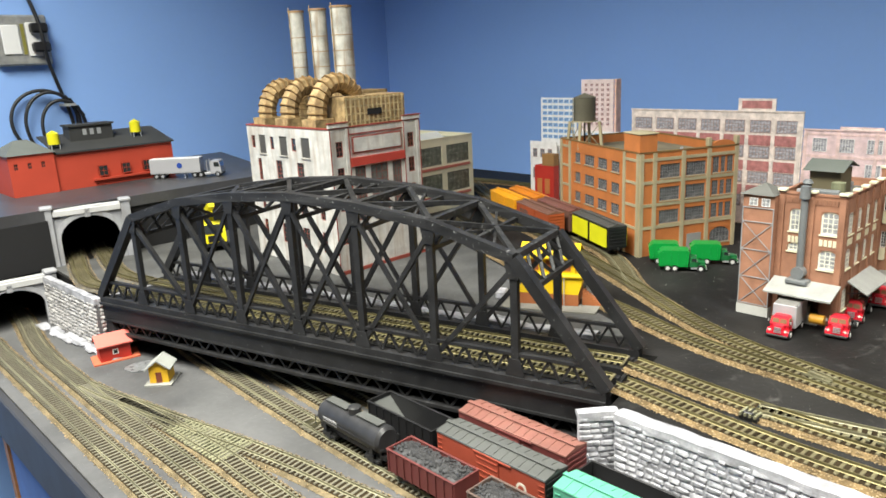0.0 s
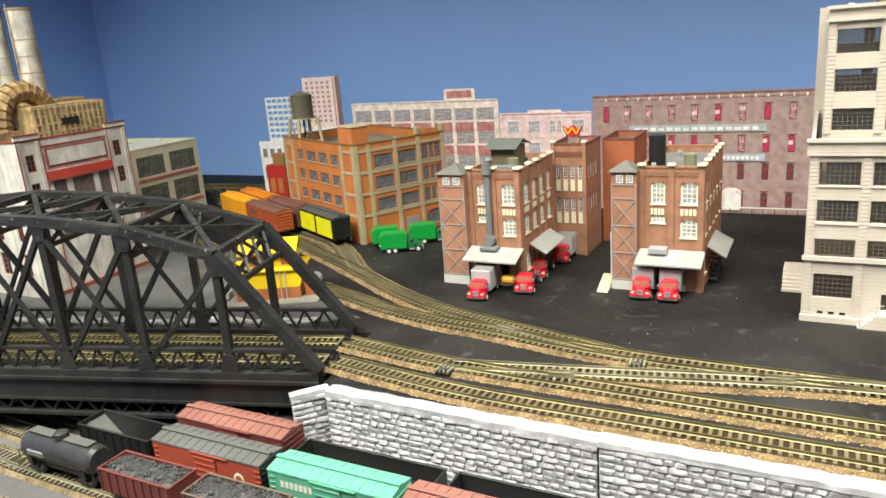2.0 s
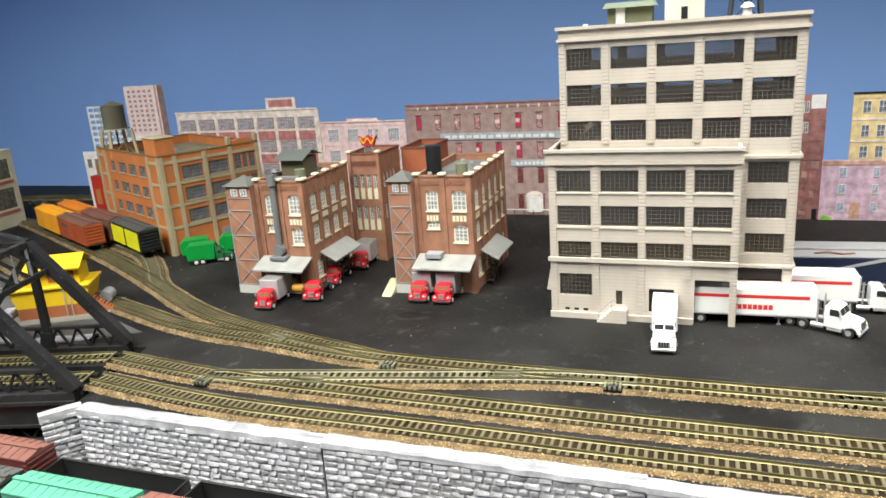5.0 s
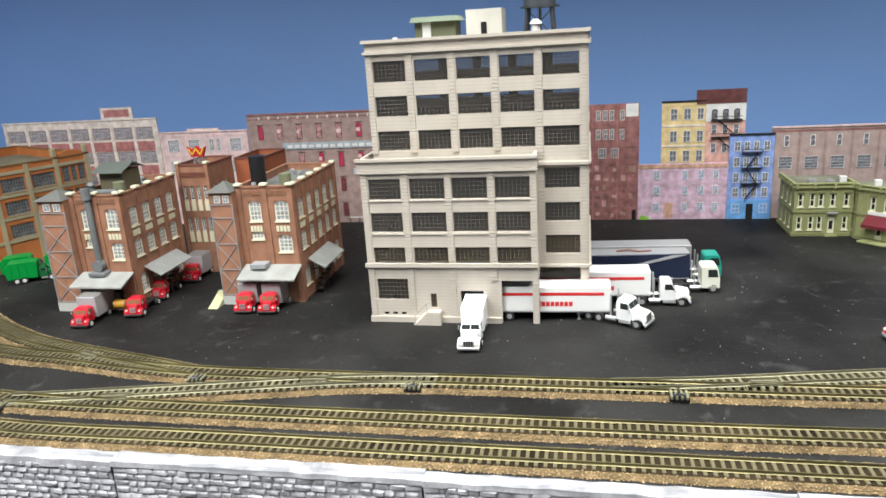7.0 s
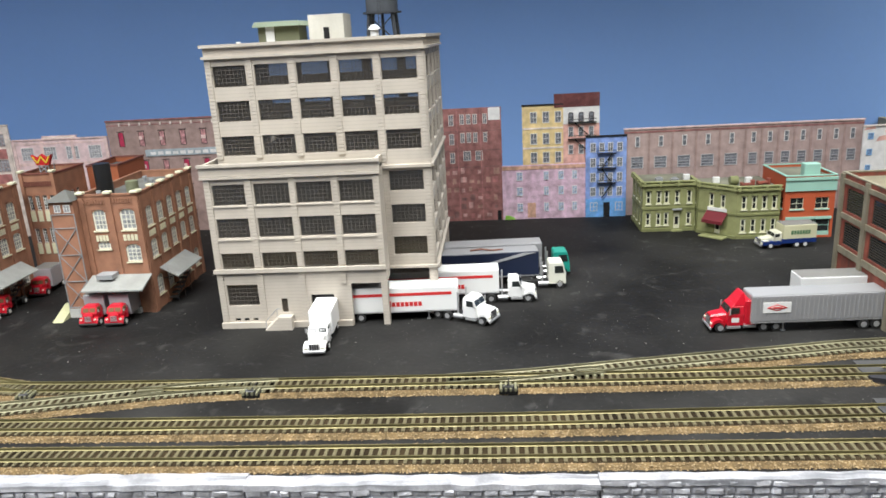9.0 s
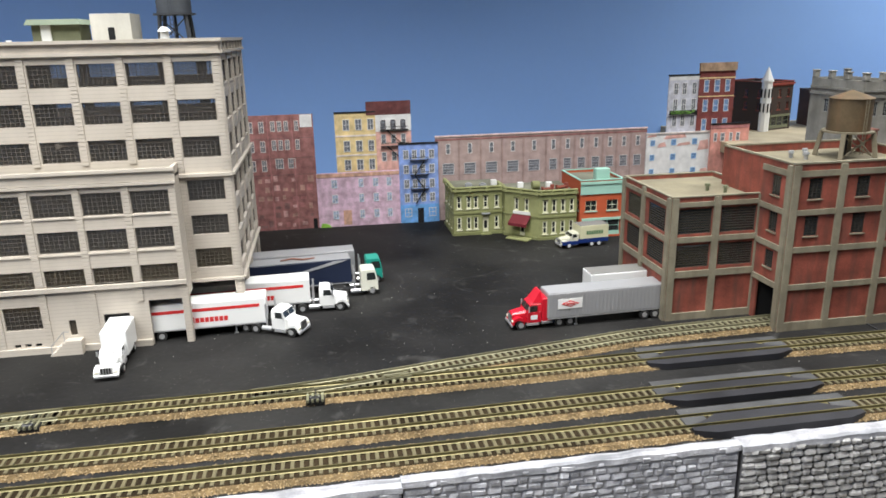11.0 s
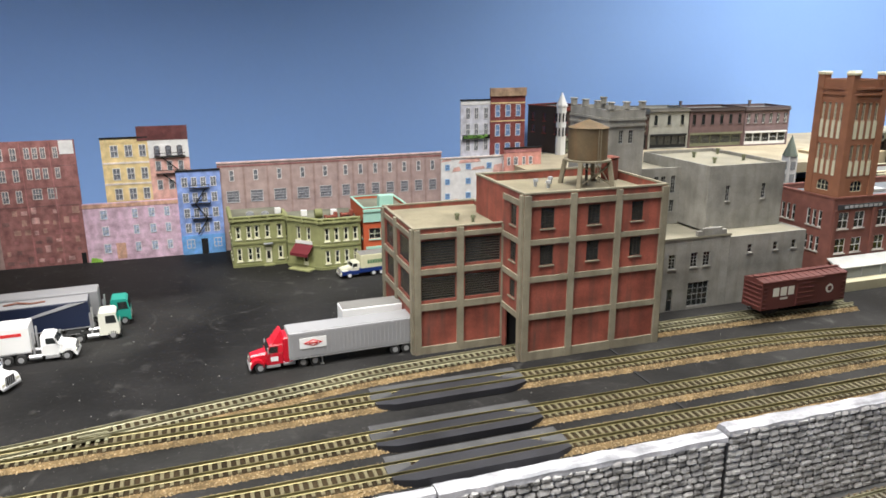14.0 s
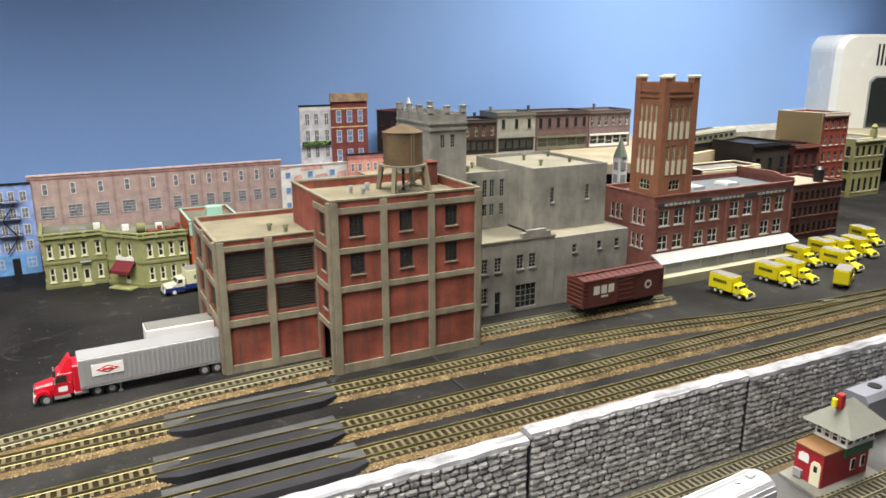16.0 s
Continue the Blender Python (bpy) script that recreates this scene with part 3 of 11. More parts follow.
def smooth(pts, step=0.006):
    """Catmull-Rom curve through plan points, resampled at even steps."""
    P = [Vector(p) for p in pts]
    P = [P[0] * 2 - P[1]] + P + [P[-1] * 2 - P[-2]]
    dense = []
    for i in range(1, len(P) - 2):
        a, b, c, d = P[i - 1:i + 3]
        for k in range(24):
            t = k / 24
            dense.append(0.5 * ((2 * b) + (c - a) * t + (2 * a - 5 * b + 4 * c - d) * t * t + (3 * b - a - 3 * c + d) * t ** 3))
    dense.append(P[-2])
    out, need, acc = [dense[0]], step, 0.0
    for a, b in zip(dense, dense[1:]):
        seg = (b - a).length
        while acc + seg >= need:
            f = (need - acc) / seg
            out.append(a.lerp(b, f))
            need += step
        acc += seg
    return out


TIE_MESH = {}


def sweep(curve, offs, prof, close=True):
    """Sweep a profile of (sideways, up) along a plan curve."""
    b = MB()
    rows = []
    for i, p in enumerate(curve):
        d = (curve[min(i + 1, len(curve) - 1)] - curve[max(i - 1, 0)]).normalized()
        s = Vector((d.y, -d.x))
        rows.append([(p.x + s.x * (offs + u), p.y + s.y * (offs + u), w) for u, w in prof])
    k = len(prof)
    b.v = [q for r in rows for q in r]
    for i in range(len(rows) - 1):
        for j in range(k if close else k - 1):
            jj = (j + 1) % k
            b.f.append((i * k + j, i * k + jj, (i + 1) * k + jj, (i + 1) * k + j))
    if close:
        b.f += [tuple(range(k)), tuple(range((len(rows) - 1) * k, len(rows) * k))]
    b.mi = [0] * len(b.f)
    return b


LAID = []


def granules(curve, h, step, others):
    """Crumbled cork along both shoulders of the roadbed, left out where another track crosses."""
    rnd = random.Random(round(curve[0].x * 1e4 + curve[-1].y * 1e3))
    b = MB()
    spots = []
    for i in range(len(curve) - 1):
        p, q = curve[i], curve[i + 1]
        d = q - p
        s = Vector((d.y, -d.x)).normalized()
        for k in range(max(1, int(d.length / step))):
            for side in (-1, 1):
                for lane in (0, 1, 2):
                    f = rnd.random()
                    off = (0.0166, 0.0182, 0.02)[lane] + rnd.uniform(-0.0012, 0.0012)
                    z = min(max(0.0006, h * (0.0204 - off) / 0.0046), h) + rnd.uniform(-0.0002, 0.0004)
                    spots.append((p.x + d.x * f + s.x * off * side, p.y + d.y * f + s.y * off * side, z))
    pts = np.array(spots)
    keep = np.ones(len(pts), bool)
    for o in others:
        for blk in range(0, len(pts), 4000):
            dd = np.abs(pts[blk:blk + 4000, None, 0] - o[None, :, 0]) ** 2 + np.abs(pts[blk:blk + 4000, None, 1] - o[None, :, 1]) ** 2
            keep[blk:blk + 4000] &= dd.min(1) > 0.0158 ** 2
    for x, y, z in pts[keep].tolist():
        r = rnd.uniform(0.0006, 0.0014)
        o = len(b.v)
        a = rnd.uniform(0, 6.28)
        ca, sa = r * math.cos(a), r * math.sin(a)
        e = rnd.uniform(0.5, 1.0)
        b.v += [(x + ca, y + sa, z), (x - sa * e, y + ca * e, z + r * 0.2), (x - ca, y - sa, z), (x + sa * e, y - ca * e, z - r * 0.1), (x, y, z + r * rnd.uniform(0.5, 0.95)), (x, y, z - r * 0.5)]
        for t3 in ((0, 1, 4), (1, 2, 4), (2, 3, 4), (3, 0, 4), (1, 0, 5), (2, 1, 5), (3, 2, 5), (0, 3, 5)):
            b.f.append(tuple(o + j for j in t3))
            b.mi.append(0)
    return b


def track(pts, z=DECK, rail=M_BRASS, tie=M_TIE, bed=True, tie_parts=False, label="brass railed flextrack on cork roadbed", fine=0.0013, half=0.0195, cork=M_CORK):
    root = thing("railway_track", label, "railway track", T(0, 0, z))
    c = smooth(pts)
    h = 0.0042 if bed else 0.0004
    if bed:
        part("roadbed", sweep(c, 0, [(-half, 0.0003), (0.0002 - 0.8 * half, h), (0.8 * half - 0.0002, h), (half, 0.0003)]), cork, root, "tan cork roadbed with loose granules")
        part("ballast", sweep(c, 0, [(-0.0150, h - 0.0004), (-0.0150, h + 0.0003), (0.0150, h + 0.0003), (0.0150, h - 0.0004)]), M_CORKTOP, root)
        LAID.append((root, c, h, fine, z))
    ties = smooth(pts, 0.0076)
    key = tie.name
    if key not in TIE_MESH:
        TIE_MESH[key] = MB().cbox(-0.0142, 0.0142, -0.0015, 0.0015, 0, 0.0015, 0.0003).mesh("tie", tie)
    allb = MB()
    for i, p in enumerate(ties[:-1]):
        d = (ties[i + 1] - p).normalized()
        m = Matrix.Translation((p.x, p.y, h)) @ Matrix.Rotation(math.atan2(d.y, d.x) - math.pi / 2, 4, "Z")
        if tie_parts and tie_parts[0] < p.y < tie_parts[1]:
            part("tie", TIE_MESH[key], None, root, at=m)
        else:
            o = len(allb.v)
            src = MB().box(-0.0142, 0.0142, -0.0015, 0.0015, 0, 0.0015)
            allb.v += [tuple(m @ Vector(v)) for v in src.v]
            allb.f += [tuple(o + k for k in f) for f in src.f]
            allb.mi += src.mi
    if allb.f:
        tagged(part("tie_strip", allb, tie, root), kind="stuff")
    zr = h + 0.0015
    for s in (-1, 1):
        part("rail", sweep(c, s * GAUGE / 2, [(-0.0011, zr), (0.0011, zr), (0.0003, zr + 0.0006), (0.0003, zr + 0.0022), (0.0005, zr + 0.0024), (0.00042, zr + 0.003), (-0.00042, zr + 0.003), (-0.0005, zr + 0.0024), (-0.0003, zr + 0.0022), (-0.0003, zr + 0.0006)]), rail, root)
    return root


def on_bridge(s, off):
    p = BR_A + BR_D * s + BR_N * off
    return (p.x, p.y)


# two main lines, over the bridge and into the upper portal
MAIN_1 = [(0.575, -3.1), (0.577, -1.6), (0.579, -1.35), (0.5815, -1.1), (0.585, -0.88), (0.5845, -0.5), (0.5845, -0.2), (0.5855, 0.0), (0.586, 0.2), on_bridge(0.0, 0.034)]
MAIN_2 = [(0.632, -3.1), (0.634, -2.0), (0.637, -1.55), (0.6385, -1.3), (0.639, -1.0), (0.6415, -0.8), (0.638, -0.6), (0.6345, -0.4), (0.6345, -0.1), (0.636, 0.08), (0.64, 0.24), on_bridge(0.0, 0.086)]
THIRD = [(0.639, -1.86), (0.648, -1.74), (0.656, -1.64), (0.664, -1.55), (0.678, -1.46), (0.694, -1.378), (0.706, -1.29), (0.7125, -1.2), (0.7145, -1.05), (0.717, -0.9), (0.7165, -0.75), (0.714, -0.6), (0.7125, -0.4), (0.7115, -0.1), (0.7125, 0.05), (0.718, 0.13), (0.729, 0.2), (0.739, 0.262), (0.746, 0.325), (0.764, 0.402), (0.79, 0.475), (0.816, 0.55), (0.842, 0.63), (0.876, 0.73), (0.925, 0.85), (0.995, 0.98), (1.08, 1.1)]
SPUR = [(0.7135, -0.36), (0.721, -0.43), (0.732, -0.5), (0.7425, -0.56), (0.7535, -0.63), (0.7655, -0.71), (0.775, -0.77), (0.78, -0.84), (0.784, -0.94), (0.789, -1.05), (0.79, -1.18), (0.788, -1.3), (0.783, -1.45)]
LADDER = [(0.7155, 0.09), (0.736, 0.165), (0.7575, 0.25), (0.785, 0.341), (0.828, 0.43), (0.873, 0.503), (0.917, 0.575), (0.966, 0.66), (1.018, 0.755), (1.09, 0.9), (1.2, 1.12), (1.3, 1.35)]
SIDING = [(0.888, 0.528), (0.92, 0.564), (0.965, 0.605), (1.03, 0.68), (1.1, 0.82), (1.18, 0.98), (1.28, 1.16), (1.42, 1.36)]
track(MAIN_1, tie_parts=(-1.1, 0.36), label="brass railed main line on cork roadbed beside the stone wall")
track(MAIN_2, tie_parts=(-1.1, 0.36), label="brass railed main line on cork roadbed")
for off in (0.034, 0.086):
    pts = [on_bridge(0.008, off), on_bridge(0.25, off), on_bridge(0.55, off), on_bridge(BR_L - 0.005, off)]
    track(pts, z=0.0035, bed=False, tie=M_TIE, label="brass railed track over the truss bridge")
track([on_bridge(BR_L, 0.034), (0.372, 1.24), (0.385, 1.33), (0.408, 1.42), (0.44, 1.55)], fine=0.03, cork=mat("dusty_grey_bed", (0.12, 0.11, 0.09), 0.95, var=0.35, blotch=50, grain=600, bump=0.7, spec=0.15), label="brass railed curve into the tunnel portal")
track([on_bridge(BR_L, 0.086), (0.43, 1.25), (0.44, 1.33), (0.46, 1.42), (0.49, 1.55)], fine=0.03, cork=mat("dusty_grey_bed", (0.12, 0.11, 0.09), 0.95, var=0.35, blotch=50, grain=600, bump=0.7, spec=0.15), label="brass railed curve into the tunnel portal")
# third line with its turnouts, factory spur and ladder
track([(0.637, 0.25), (0.648, 0.19), (0.661, 0.125), (0.674, 0.06), (0.693, -0.035), (0.706, -0.11), (0.7115, -0.19)], rail=M_NICKEL, tie=M_TIE_L, label="weathered crossover turnout track")
track(THIRD, tie_parts=(-0.9, 0.25), label="brass railed third line on cork roadbed with turnouts")
track(SPUR, rail=M_NICKEL, tie=M_TIE_L, label="factory spur track running into the red factory")
track(LADDER, label="weathered ladder track beside the orange factory")
track(SIDING, rail=M_NICKEL, label="weathered siding beside the orange factory")
track([(1.45, 0.7), (1.46, 1.0), (1.46, 1.3), (1.42, 1.55), (1.3, 1.75)], label="far track along the blue wall")
# lower yard tracks
yard = dict(z=YARD, fine=0.016, half=0.0192, cork=mat("dusty_yard_cork", (0.17, 0.135, 0.08), 0.95, var=0.4, blotch=50, grain=600, bump=0.8, spec=0.15), rail=M_NICKEL, tie=mat("plastic_tie_dark", (0.13, 0.12, 0.088), 0.6), label="yard track with dark ties on thin cork")
track([(0.233, 0.0), (0.232, 0.69), (0.231, 0.82), (0.2305, 0.95), (0.23, 1.1), (0.23, 1.26), (0.232, 1.36)], **yard)
track([(0.282, 0.0), (0.2795, 0.66), (0.278, 0.79), (0.2755, 0.9), (0.275, 1.0), (0.2745, 1.1), (0.275, 1.19), (0.283, 1.285), (0.298, 1.39), (0.31, 1.5)], **yard)
track([(0.318, 0.0), (0.3165, 0.6), (0.317, 0.69), (0.312, 0.775), (0.306, 0.85), (0.297, 0.92), (0.286, 0.975), (0.277, 1.04)], **yard)
track([(0.396, 0.0), (0.384, 0.42), (0.37, 0.555), (0.36, 0.63), (0.344, 0.71), (0.329, 0.775), (0.315, 0.84), (0.303, 0.9), (0.2915, 0.955)], **yard)
track([(0.426, -3.0), (0.424, 0.3), (0.426, 0.7), (0.431, 0.86), (0.441, 1.05), (0.455, 1.14)], **yard)
track([(0.468, -0.5), (0.469, 0.3), (0.471, 0.65), (0.482, 0.88), (0.5, 1.05), (0.52, 1.2)], **yard)
track([(0.512, -3.0), (0.513, -1.3), (0.513, -0.5), (0.514, 0.3), (0.52, 0.7), (0.535, 0.95), (0.56, 1.2)], **yard)


def moss_turnout(a, b, c):
    """Yard turnout with ties overgrown by green scenic powder: joined ties from a to b and c, with a brass frog plate."""
    root = thing("yard_turnout", "yard turnout with mossy green powdered ties", "turnout", T(0, 0, YARD + 0.0046))
    a, b, c = Vector(a), Vector(b), Vector(c)
    n = int((b - a).length / 0.0068)
    for k in range(n):
        f = (k + 0.5) / n
        p, q = a.lerp(b, f), a.lerp(c, f)
        mid, gap = (p + q) / 2, (q - p).length / 2 + 0.0165
        d = (b + c) / 2 - a
        part("long_tie", MB().cbox(-gap, gap, -0.0016, 0.0016, 0, 0.0022, 0.0003), M_GREENTIE, root, at=pose(mid.x, mid.y, 0, 0, 0, math.degrees(math.atan2(d.y, d.x)) - 90))
    crumb, rr = MB(), random.Random(4)
    for k in range(170):
        p = a.lerp(b if k % 2 else c, rr.random())
        x, y, r = p.x + rr.uniform(-0.017, 0.017), p.y + rr.uniform(-0.006, 0.006), rr.uniform(0.0006, 0.0016)
        crumb.cbox(x - r, x + r, y - r, y + r, -0.0004, 0.0016 + r, r * 0.5)
    tagged(part("green_powder", crumb, M_GREENTIE, root, "clumps of green scenic powder"), kind="stuff")


M_GREENTIE = mat("moss_green_tie_paint", (0.185, 0.18, 0.11), 0.8, var=0.35, blotch=60)
moss_turnout((0.312, 0.815), (0.341, 0.70), (0.319, 0.70))

laid_xy = [np.array([(p.x, p.y) for p in q[1]]) for q in LAID]
for i, (root, c, h, fine, z) in enumerate(LAID):
    near = [laid_xy[j] for j in range(len(LAID)) if j != i and abs(LAID[j][4] - z) < 0.01]
    tagged(part("granule_edge", granules(c, h, fine, near), M_GRANULE, root, "loose brown cork granules"), kind="stuff")

# ---- road crossing boards and turnout machines ----
M_BOARD = mat("crossing_black_strip", (0.022, 0.022, 0.026), 0.5, var=0.3)
M_RAMP = mat("crossing_grey_fill", (0.05, 0.05, 0.052), 0.7, var=0.3, blotch=30, dust=0.6)
for tx, shift in ((0.585, 0.0), (0.641, 0.0), (0.7167, -0.018)):
    y0, y1 = -0.902 + shift, -0.74 + shift
    for name, x0, x1, h, m, label in (("crossing_board", tx - 0.0222, tx - 0.0107, 0.0074, M_BOARD, "thick black grade crossing board beside the rail"), ("crossing_plate", tx - 0.0068, tx + 0.0068, 0.0076, M_BOARD, "black crossing plate between the rails"), ("crossing_ramp", tx + 0.0105, tx + 0.0205, 0.0072, M_RAMP, "grey painted road fill behind the rail")):
        out = [(x0, y0 + 0.018), (x0 + 0.006, y0), (x1, y0), (x1, y1), (x0 + 0.006, y1), (x0, y1 - 0.018)] if name == "crossing_board" else [(x0, y0 + 0.003), ((x0 + x1) / 2, y0 + 0.02), (x1, y0 + 0.03), (x1, y1 - 0.03), ((x0 + x1) / 2, y1 - 0.02), (x0, y1 - 0.003)] if name == "crossing_plate" else [(x0, y0), (x1, y0), (x1, y1), (x0, y1)]
        solo(name, MB().prism(out, "z", 0.0005 if name != "crossing_plate" else 0.0052, h), m, label, "crossing board", group="grade crossing boards")
    for a, b in ((y0 - 0.002, y0 + 0.02), (y1 - 0.02, y1 + 0.002)):
        solo("crossing_shim", MB().box(tx - 0.0069, tx + 0.0069, a, b, 0.0051, 0.0068), M_RAMP, "grey shim plate between the rails at the crossing", "crossing board", group="grade crossing boards")


def turnout_machine(x, y, ang):
    """Switch stand: a bare gap in the roadbed with long ties, throw bar and low motor."""
    root = thing("turnout_machine", "small black switch machine with long ties beside the track", "switch machine", pose(x, y, 0.0004, 0, 0, ang) @ Matrix.Diagonal((0.8, 0.75, 0.9, 1)), group="switch machines")
    part("gap_plate", MB().cbox(-0.012, 0.0045, -0.012, 0.012, 0, 0.0062, 0.0012), M_BLACKDECK, root)
    for k in range(4):
        part("long_tie", MB().cbox(-0.0135, 0.006, -0.0105 + k * 0.0062, -0.0075 + k * 0.0062, 0.0046, 0.0082, 0.0004), M_GREENTIE, root)
    part("body", MB().cbox(-0.0115, -0.0065, -0.006, 0.007, 0.0075, 0.0095, 0.0009), M_BLACK, root)
    part("throw_bar", MB().box(-0.008, 0.0145, -0.0012, 0.0004, 0.0083, 0.0092), M_BLACK, root)
    for v in (-0.007, 0.008):
        part("screw_ear", MB().cyl((-0.009, v * 0.7, 0.0095), (-0.009, v * 0.7, 0.0103), 0.001, n=8), M_STEEL_EAR, root)


M_STEEL_EAR = mat("dull_screw_steel", (0.3, 0.3, 0.28), 0.4, 0.6)
for x, y, ang in ((0.627, 0.251, -3), (0.701, 0.07, 4), (0.7005, -0.166, 0), (0.7005, -0.42, 0)):
    turnout_machine(x, y, ang)


def turnout_frog(x, y, ang, spread):
    """Frog and guard rails where two tracks part; ang is the track's bearing from the y axis."""
    root = thing("turnout_frog", "brass frog and guard rails of a turnout", "turnout frog", pose(x, y, 0.0063, 0, 0, ang), group="turnout frogs")
    part("frog", MB().prism([(-0.0004, -0.014), (0.0004, -0.014), (0.0012 + spread, 0.012), (-0.0012, 0.012)], "z", 0.0002, 0.0026), M_NICKEL, root)
    for u in (-0.0068, 0.0068):
        part("guard_rail", MB().prism([(u, -0.016), (u + 0.0007, -0.012), (u + 0.0007, 0.012), (u, 0.016), (u - 0.0004, 0.012), (u - 0.0004, -0.012)], "z", 0.0002, 0.0024), M_NICKEL, root)
    for v in (-0.011, -0.004, 0.004):
        part("tie_plate", MB().box(-0.012, 0.012, v - 0.0013, v + 0.0013, -0.0004, 0.0004), M_GREENTIE, root)


for x, y, ang, spread in ((0.6985, -0.06, 8, 0.002), (0.6475, 0.135, 10, 0.002), (0.726, -0.5, 8, 0.002), (0.741, 0.232, -14, 0.002), (0.659, -1.63, -6, 0.002)):
    turnout_frog(x, y, ang, spread)
solo("deck_joint", MB().box(0.599, 0.62, -1.049, -1.0455, 0.0002, 0.0012).box(0.66, 0.695, -1.05, -1.0465, 0.0002, 0.0012).box(0.735, 0.768, -1.0585, -1.055, 0.0002, 0.0012), M_DARK, "dark open joint between two deck boards", "deck joint", kind="structure")


# ---- double track through truss bridge ----
def truss_bridge():
    ang = math.degrees(math.atan2(BR_D.y, BR_D.x)) - 90
    root = thing("truss_bridge", "black painted double-track through truss bridge with curved top chord", "bridge", pose(BR_A.x, BR_A.y, 0, 0, 0, ang))
    # local y along the bridge, local x towards its far side
    L, W, n = BR_L, 0.12, 8
    p = L / n
    H = [0.004, 0.137, 0.166, 0.179, 0.185, 0.179, 0.166, 0.137, 0.004]
    for x in (0.0, W):
        for i in range(1, n - 1):
            part("top_chord", MB().beam((x, p * i, H[i]), (x, p * (i + 1), H[i + 1]), 0.011, 0.011), M_BRIDGE_TOP, root)
        for i, j in ((0, 1), (n, n - 1)):
            part("end_post", MB().beam((x, p * i, H[i] + 0.004), (x, p * j, H[j]), 0.012, 0.012), M_BRIDGE, root)
        part("bottom_chord", MB().box(x - 0.006, x + 0.006, 0, L, -0.004, 0.006), M_BRIDGE, root)
        for i in range(1, n):
            part("vertical_post", MB().box(x - 0.0035, x + 0.0035, p * i - 0.0042, p * i + 0.0042, 0.006, H[i] - 0.004), M_BRIDGE, root)
            part("gusset_plate", MB().prism([(p * i - 0.011, 0.0065), (p * i + 0.011, 0.0065), (p * i + 0.0065, 0.026), (p * i - 0.0065, 0.026)], "x", x - 0.0048, x - 0.0036), M_BRIDGE, root)
            part("gusset_plate", MB().prism([(p * i - 0.006, H[i] - 0.022), (p * i + 0.006, H[i] - 0.022), (p * i + 0.0095, H[i] - 0.004), (p * i - 0.0095, H[i] - 0.004)], "x", x - 0.0048, x - 0.0036), M_BRIDGE, root)
        for i in range(1, n - 1):
            a, b = (i, i + 1) if i < n / 2 else (i + 1, i)
            part("diagonal", MB().beam((x, p * a, H[a] - 0.01), (x, p * b, 0.012), 0.006, 0.0055), M_BRIDGE, root)
            if i in (2, 3, 4, 5):
                part("counter_diagonal", MB().beam((x - 0.002, p * b, H[b] - 0.012), (x - 0.002, p * a, 0.012), 0.0045, 0.0045), M_BRIDGE, root)
        # lattice hand rail along the deck
        part("rail_top", MB().box(x - 0.003, x + 0.003, 0.012, L - 0.012, 0.029, 0.0325), M_BRIDGE, root)
        lat = MB()
        k = int(L / 0.0245)
        for i in range(k):
            y0, y1 = L * i / k, L * (i + 1) / k
            ym = (y0 + y1) / 2
            lat.beam((x, y0, 0.006), (x, ym, 0.03), 0.0022, 0.0026).beam((x, ym, 0.03), (x, y1, 0.006), 0.0022, 0.0026)
        tagged(part("lattice", lat, M_BRIDGE, root), kind="stuff")
    # deep girders and lower lattice
    for x in (0.0, W):
        part("girder", MB().box(x - 0.004, x + 0.004, 0.0, L, -0.03, -0.004).box(x - 0.009, x + 0.007, 0, L, -0.0055, -0.002), M_BRIDGE, root)
        part("lower_flange", MB().box(x - 0.006, x + 0.006, 0.004, L - 0.004, -0.052, -0.048).box(x - 0.006, x + 0.006, 0.0, L, -0.033, -0.03), M_BRIDGE, root)
        low = MB()
        k = int(L / 0.03)
        for i in range(k):
            y0, y1 = L * i / k, L * (i + 1) / k
            low.beam((x, y0, -0.05), (x, (y0 + y1) / 2, -0.031), 0.002, 0.0028).beam((x, (y0 + y1) / 2, -0.031), (x, y1, -0.05), 0.002, 0.0028)
        tagged(part("lattice", low, M_BRIDGE, root), kind="stuff")
    # floor beams, stringers and top bracing
    for i in range(n + 1):
        part("floor_beam", MB().box(0.005, W - 0.005, p * i - 0.004 if i else 0, p * i + 0.004 if i < n else L, -0.028, -0.002), M_BRIDGE, root)
    for x in (0.02, 0.048, 0.072, 0.1):
        part("stringer", MB().box(x - 0.004, x + 0.004, 0.003, L - 0.003, -0.012, 0.0022), M_BRIDGE, root)
    part("deck_plate", MB().box(0.006, W - 0.006, 0.002, L - 0.002, -0.016, -0.013), M_BRIDGE, root)
    for i in range(1, n):
        part("top_strut", MB().beam((0.005, p * i, H[i] + 0.001), (W - 0.005, p * i, H[i] + 0.001), 0.008, 0.007), M_BRIDGE_TOP, root)
        if i < n - 1:
            m = (W / 2, p * (i + 0.5), (H[i] + H[i + 1]) / 2 + 0.001)
            br = MB()
            for q in ((0.004, p * i, H[i] + 0.001), (W - 0.004, p * i, H[i] + 0.001), (0.004, p * (i + 1), H[i + 1] + 0.001), (W - 0.004, p * (i + 1), H[i + 1] + 0.001)):
                br.beam(q, m, 0.006, 0.0055)
            part("top_bracing", br, M_BRIDGE_TOP, root)
            zm = (H[i] + H[i + 1]) / 2
            part("mid_strut", MB().beam((0.005, p * (i + 0.5), zm - 0.002), (W - 0.005, p * (i + 0.5), zm - 0.002), 0.005, 0.005), M_BRIDGE_TOP, root)
            lace = MB()
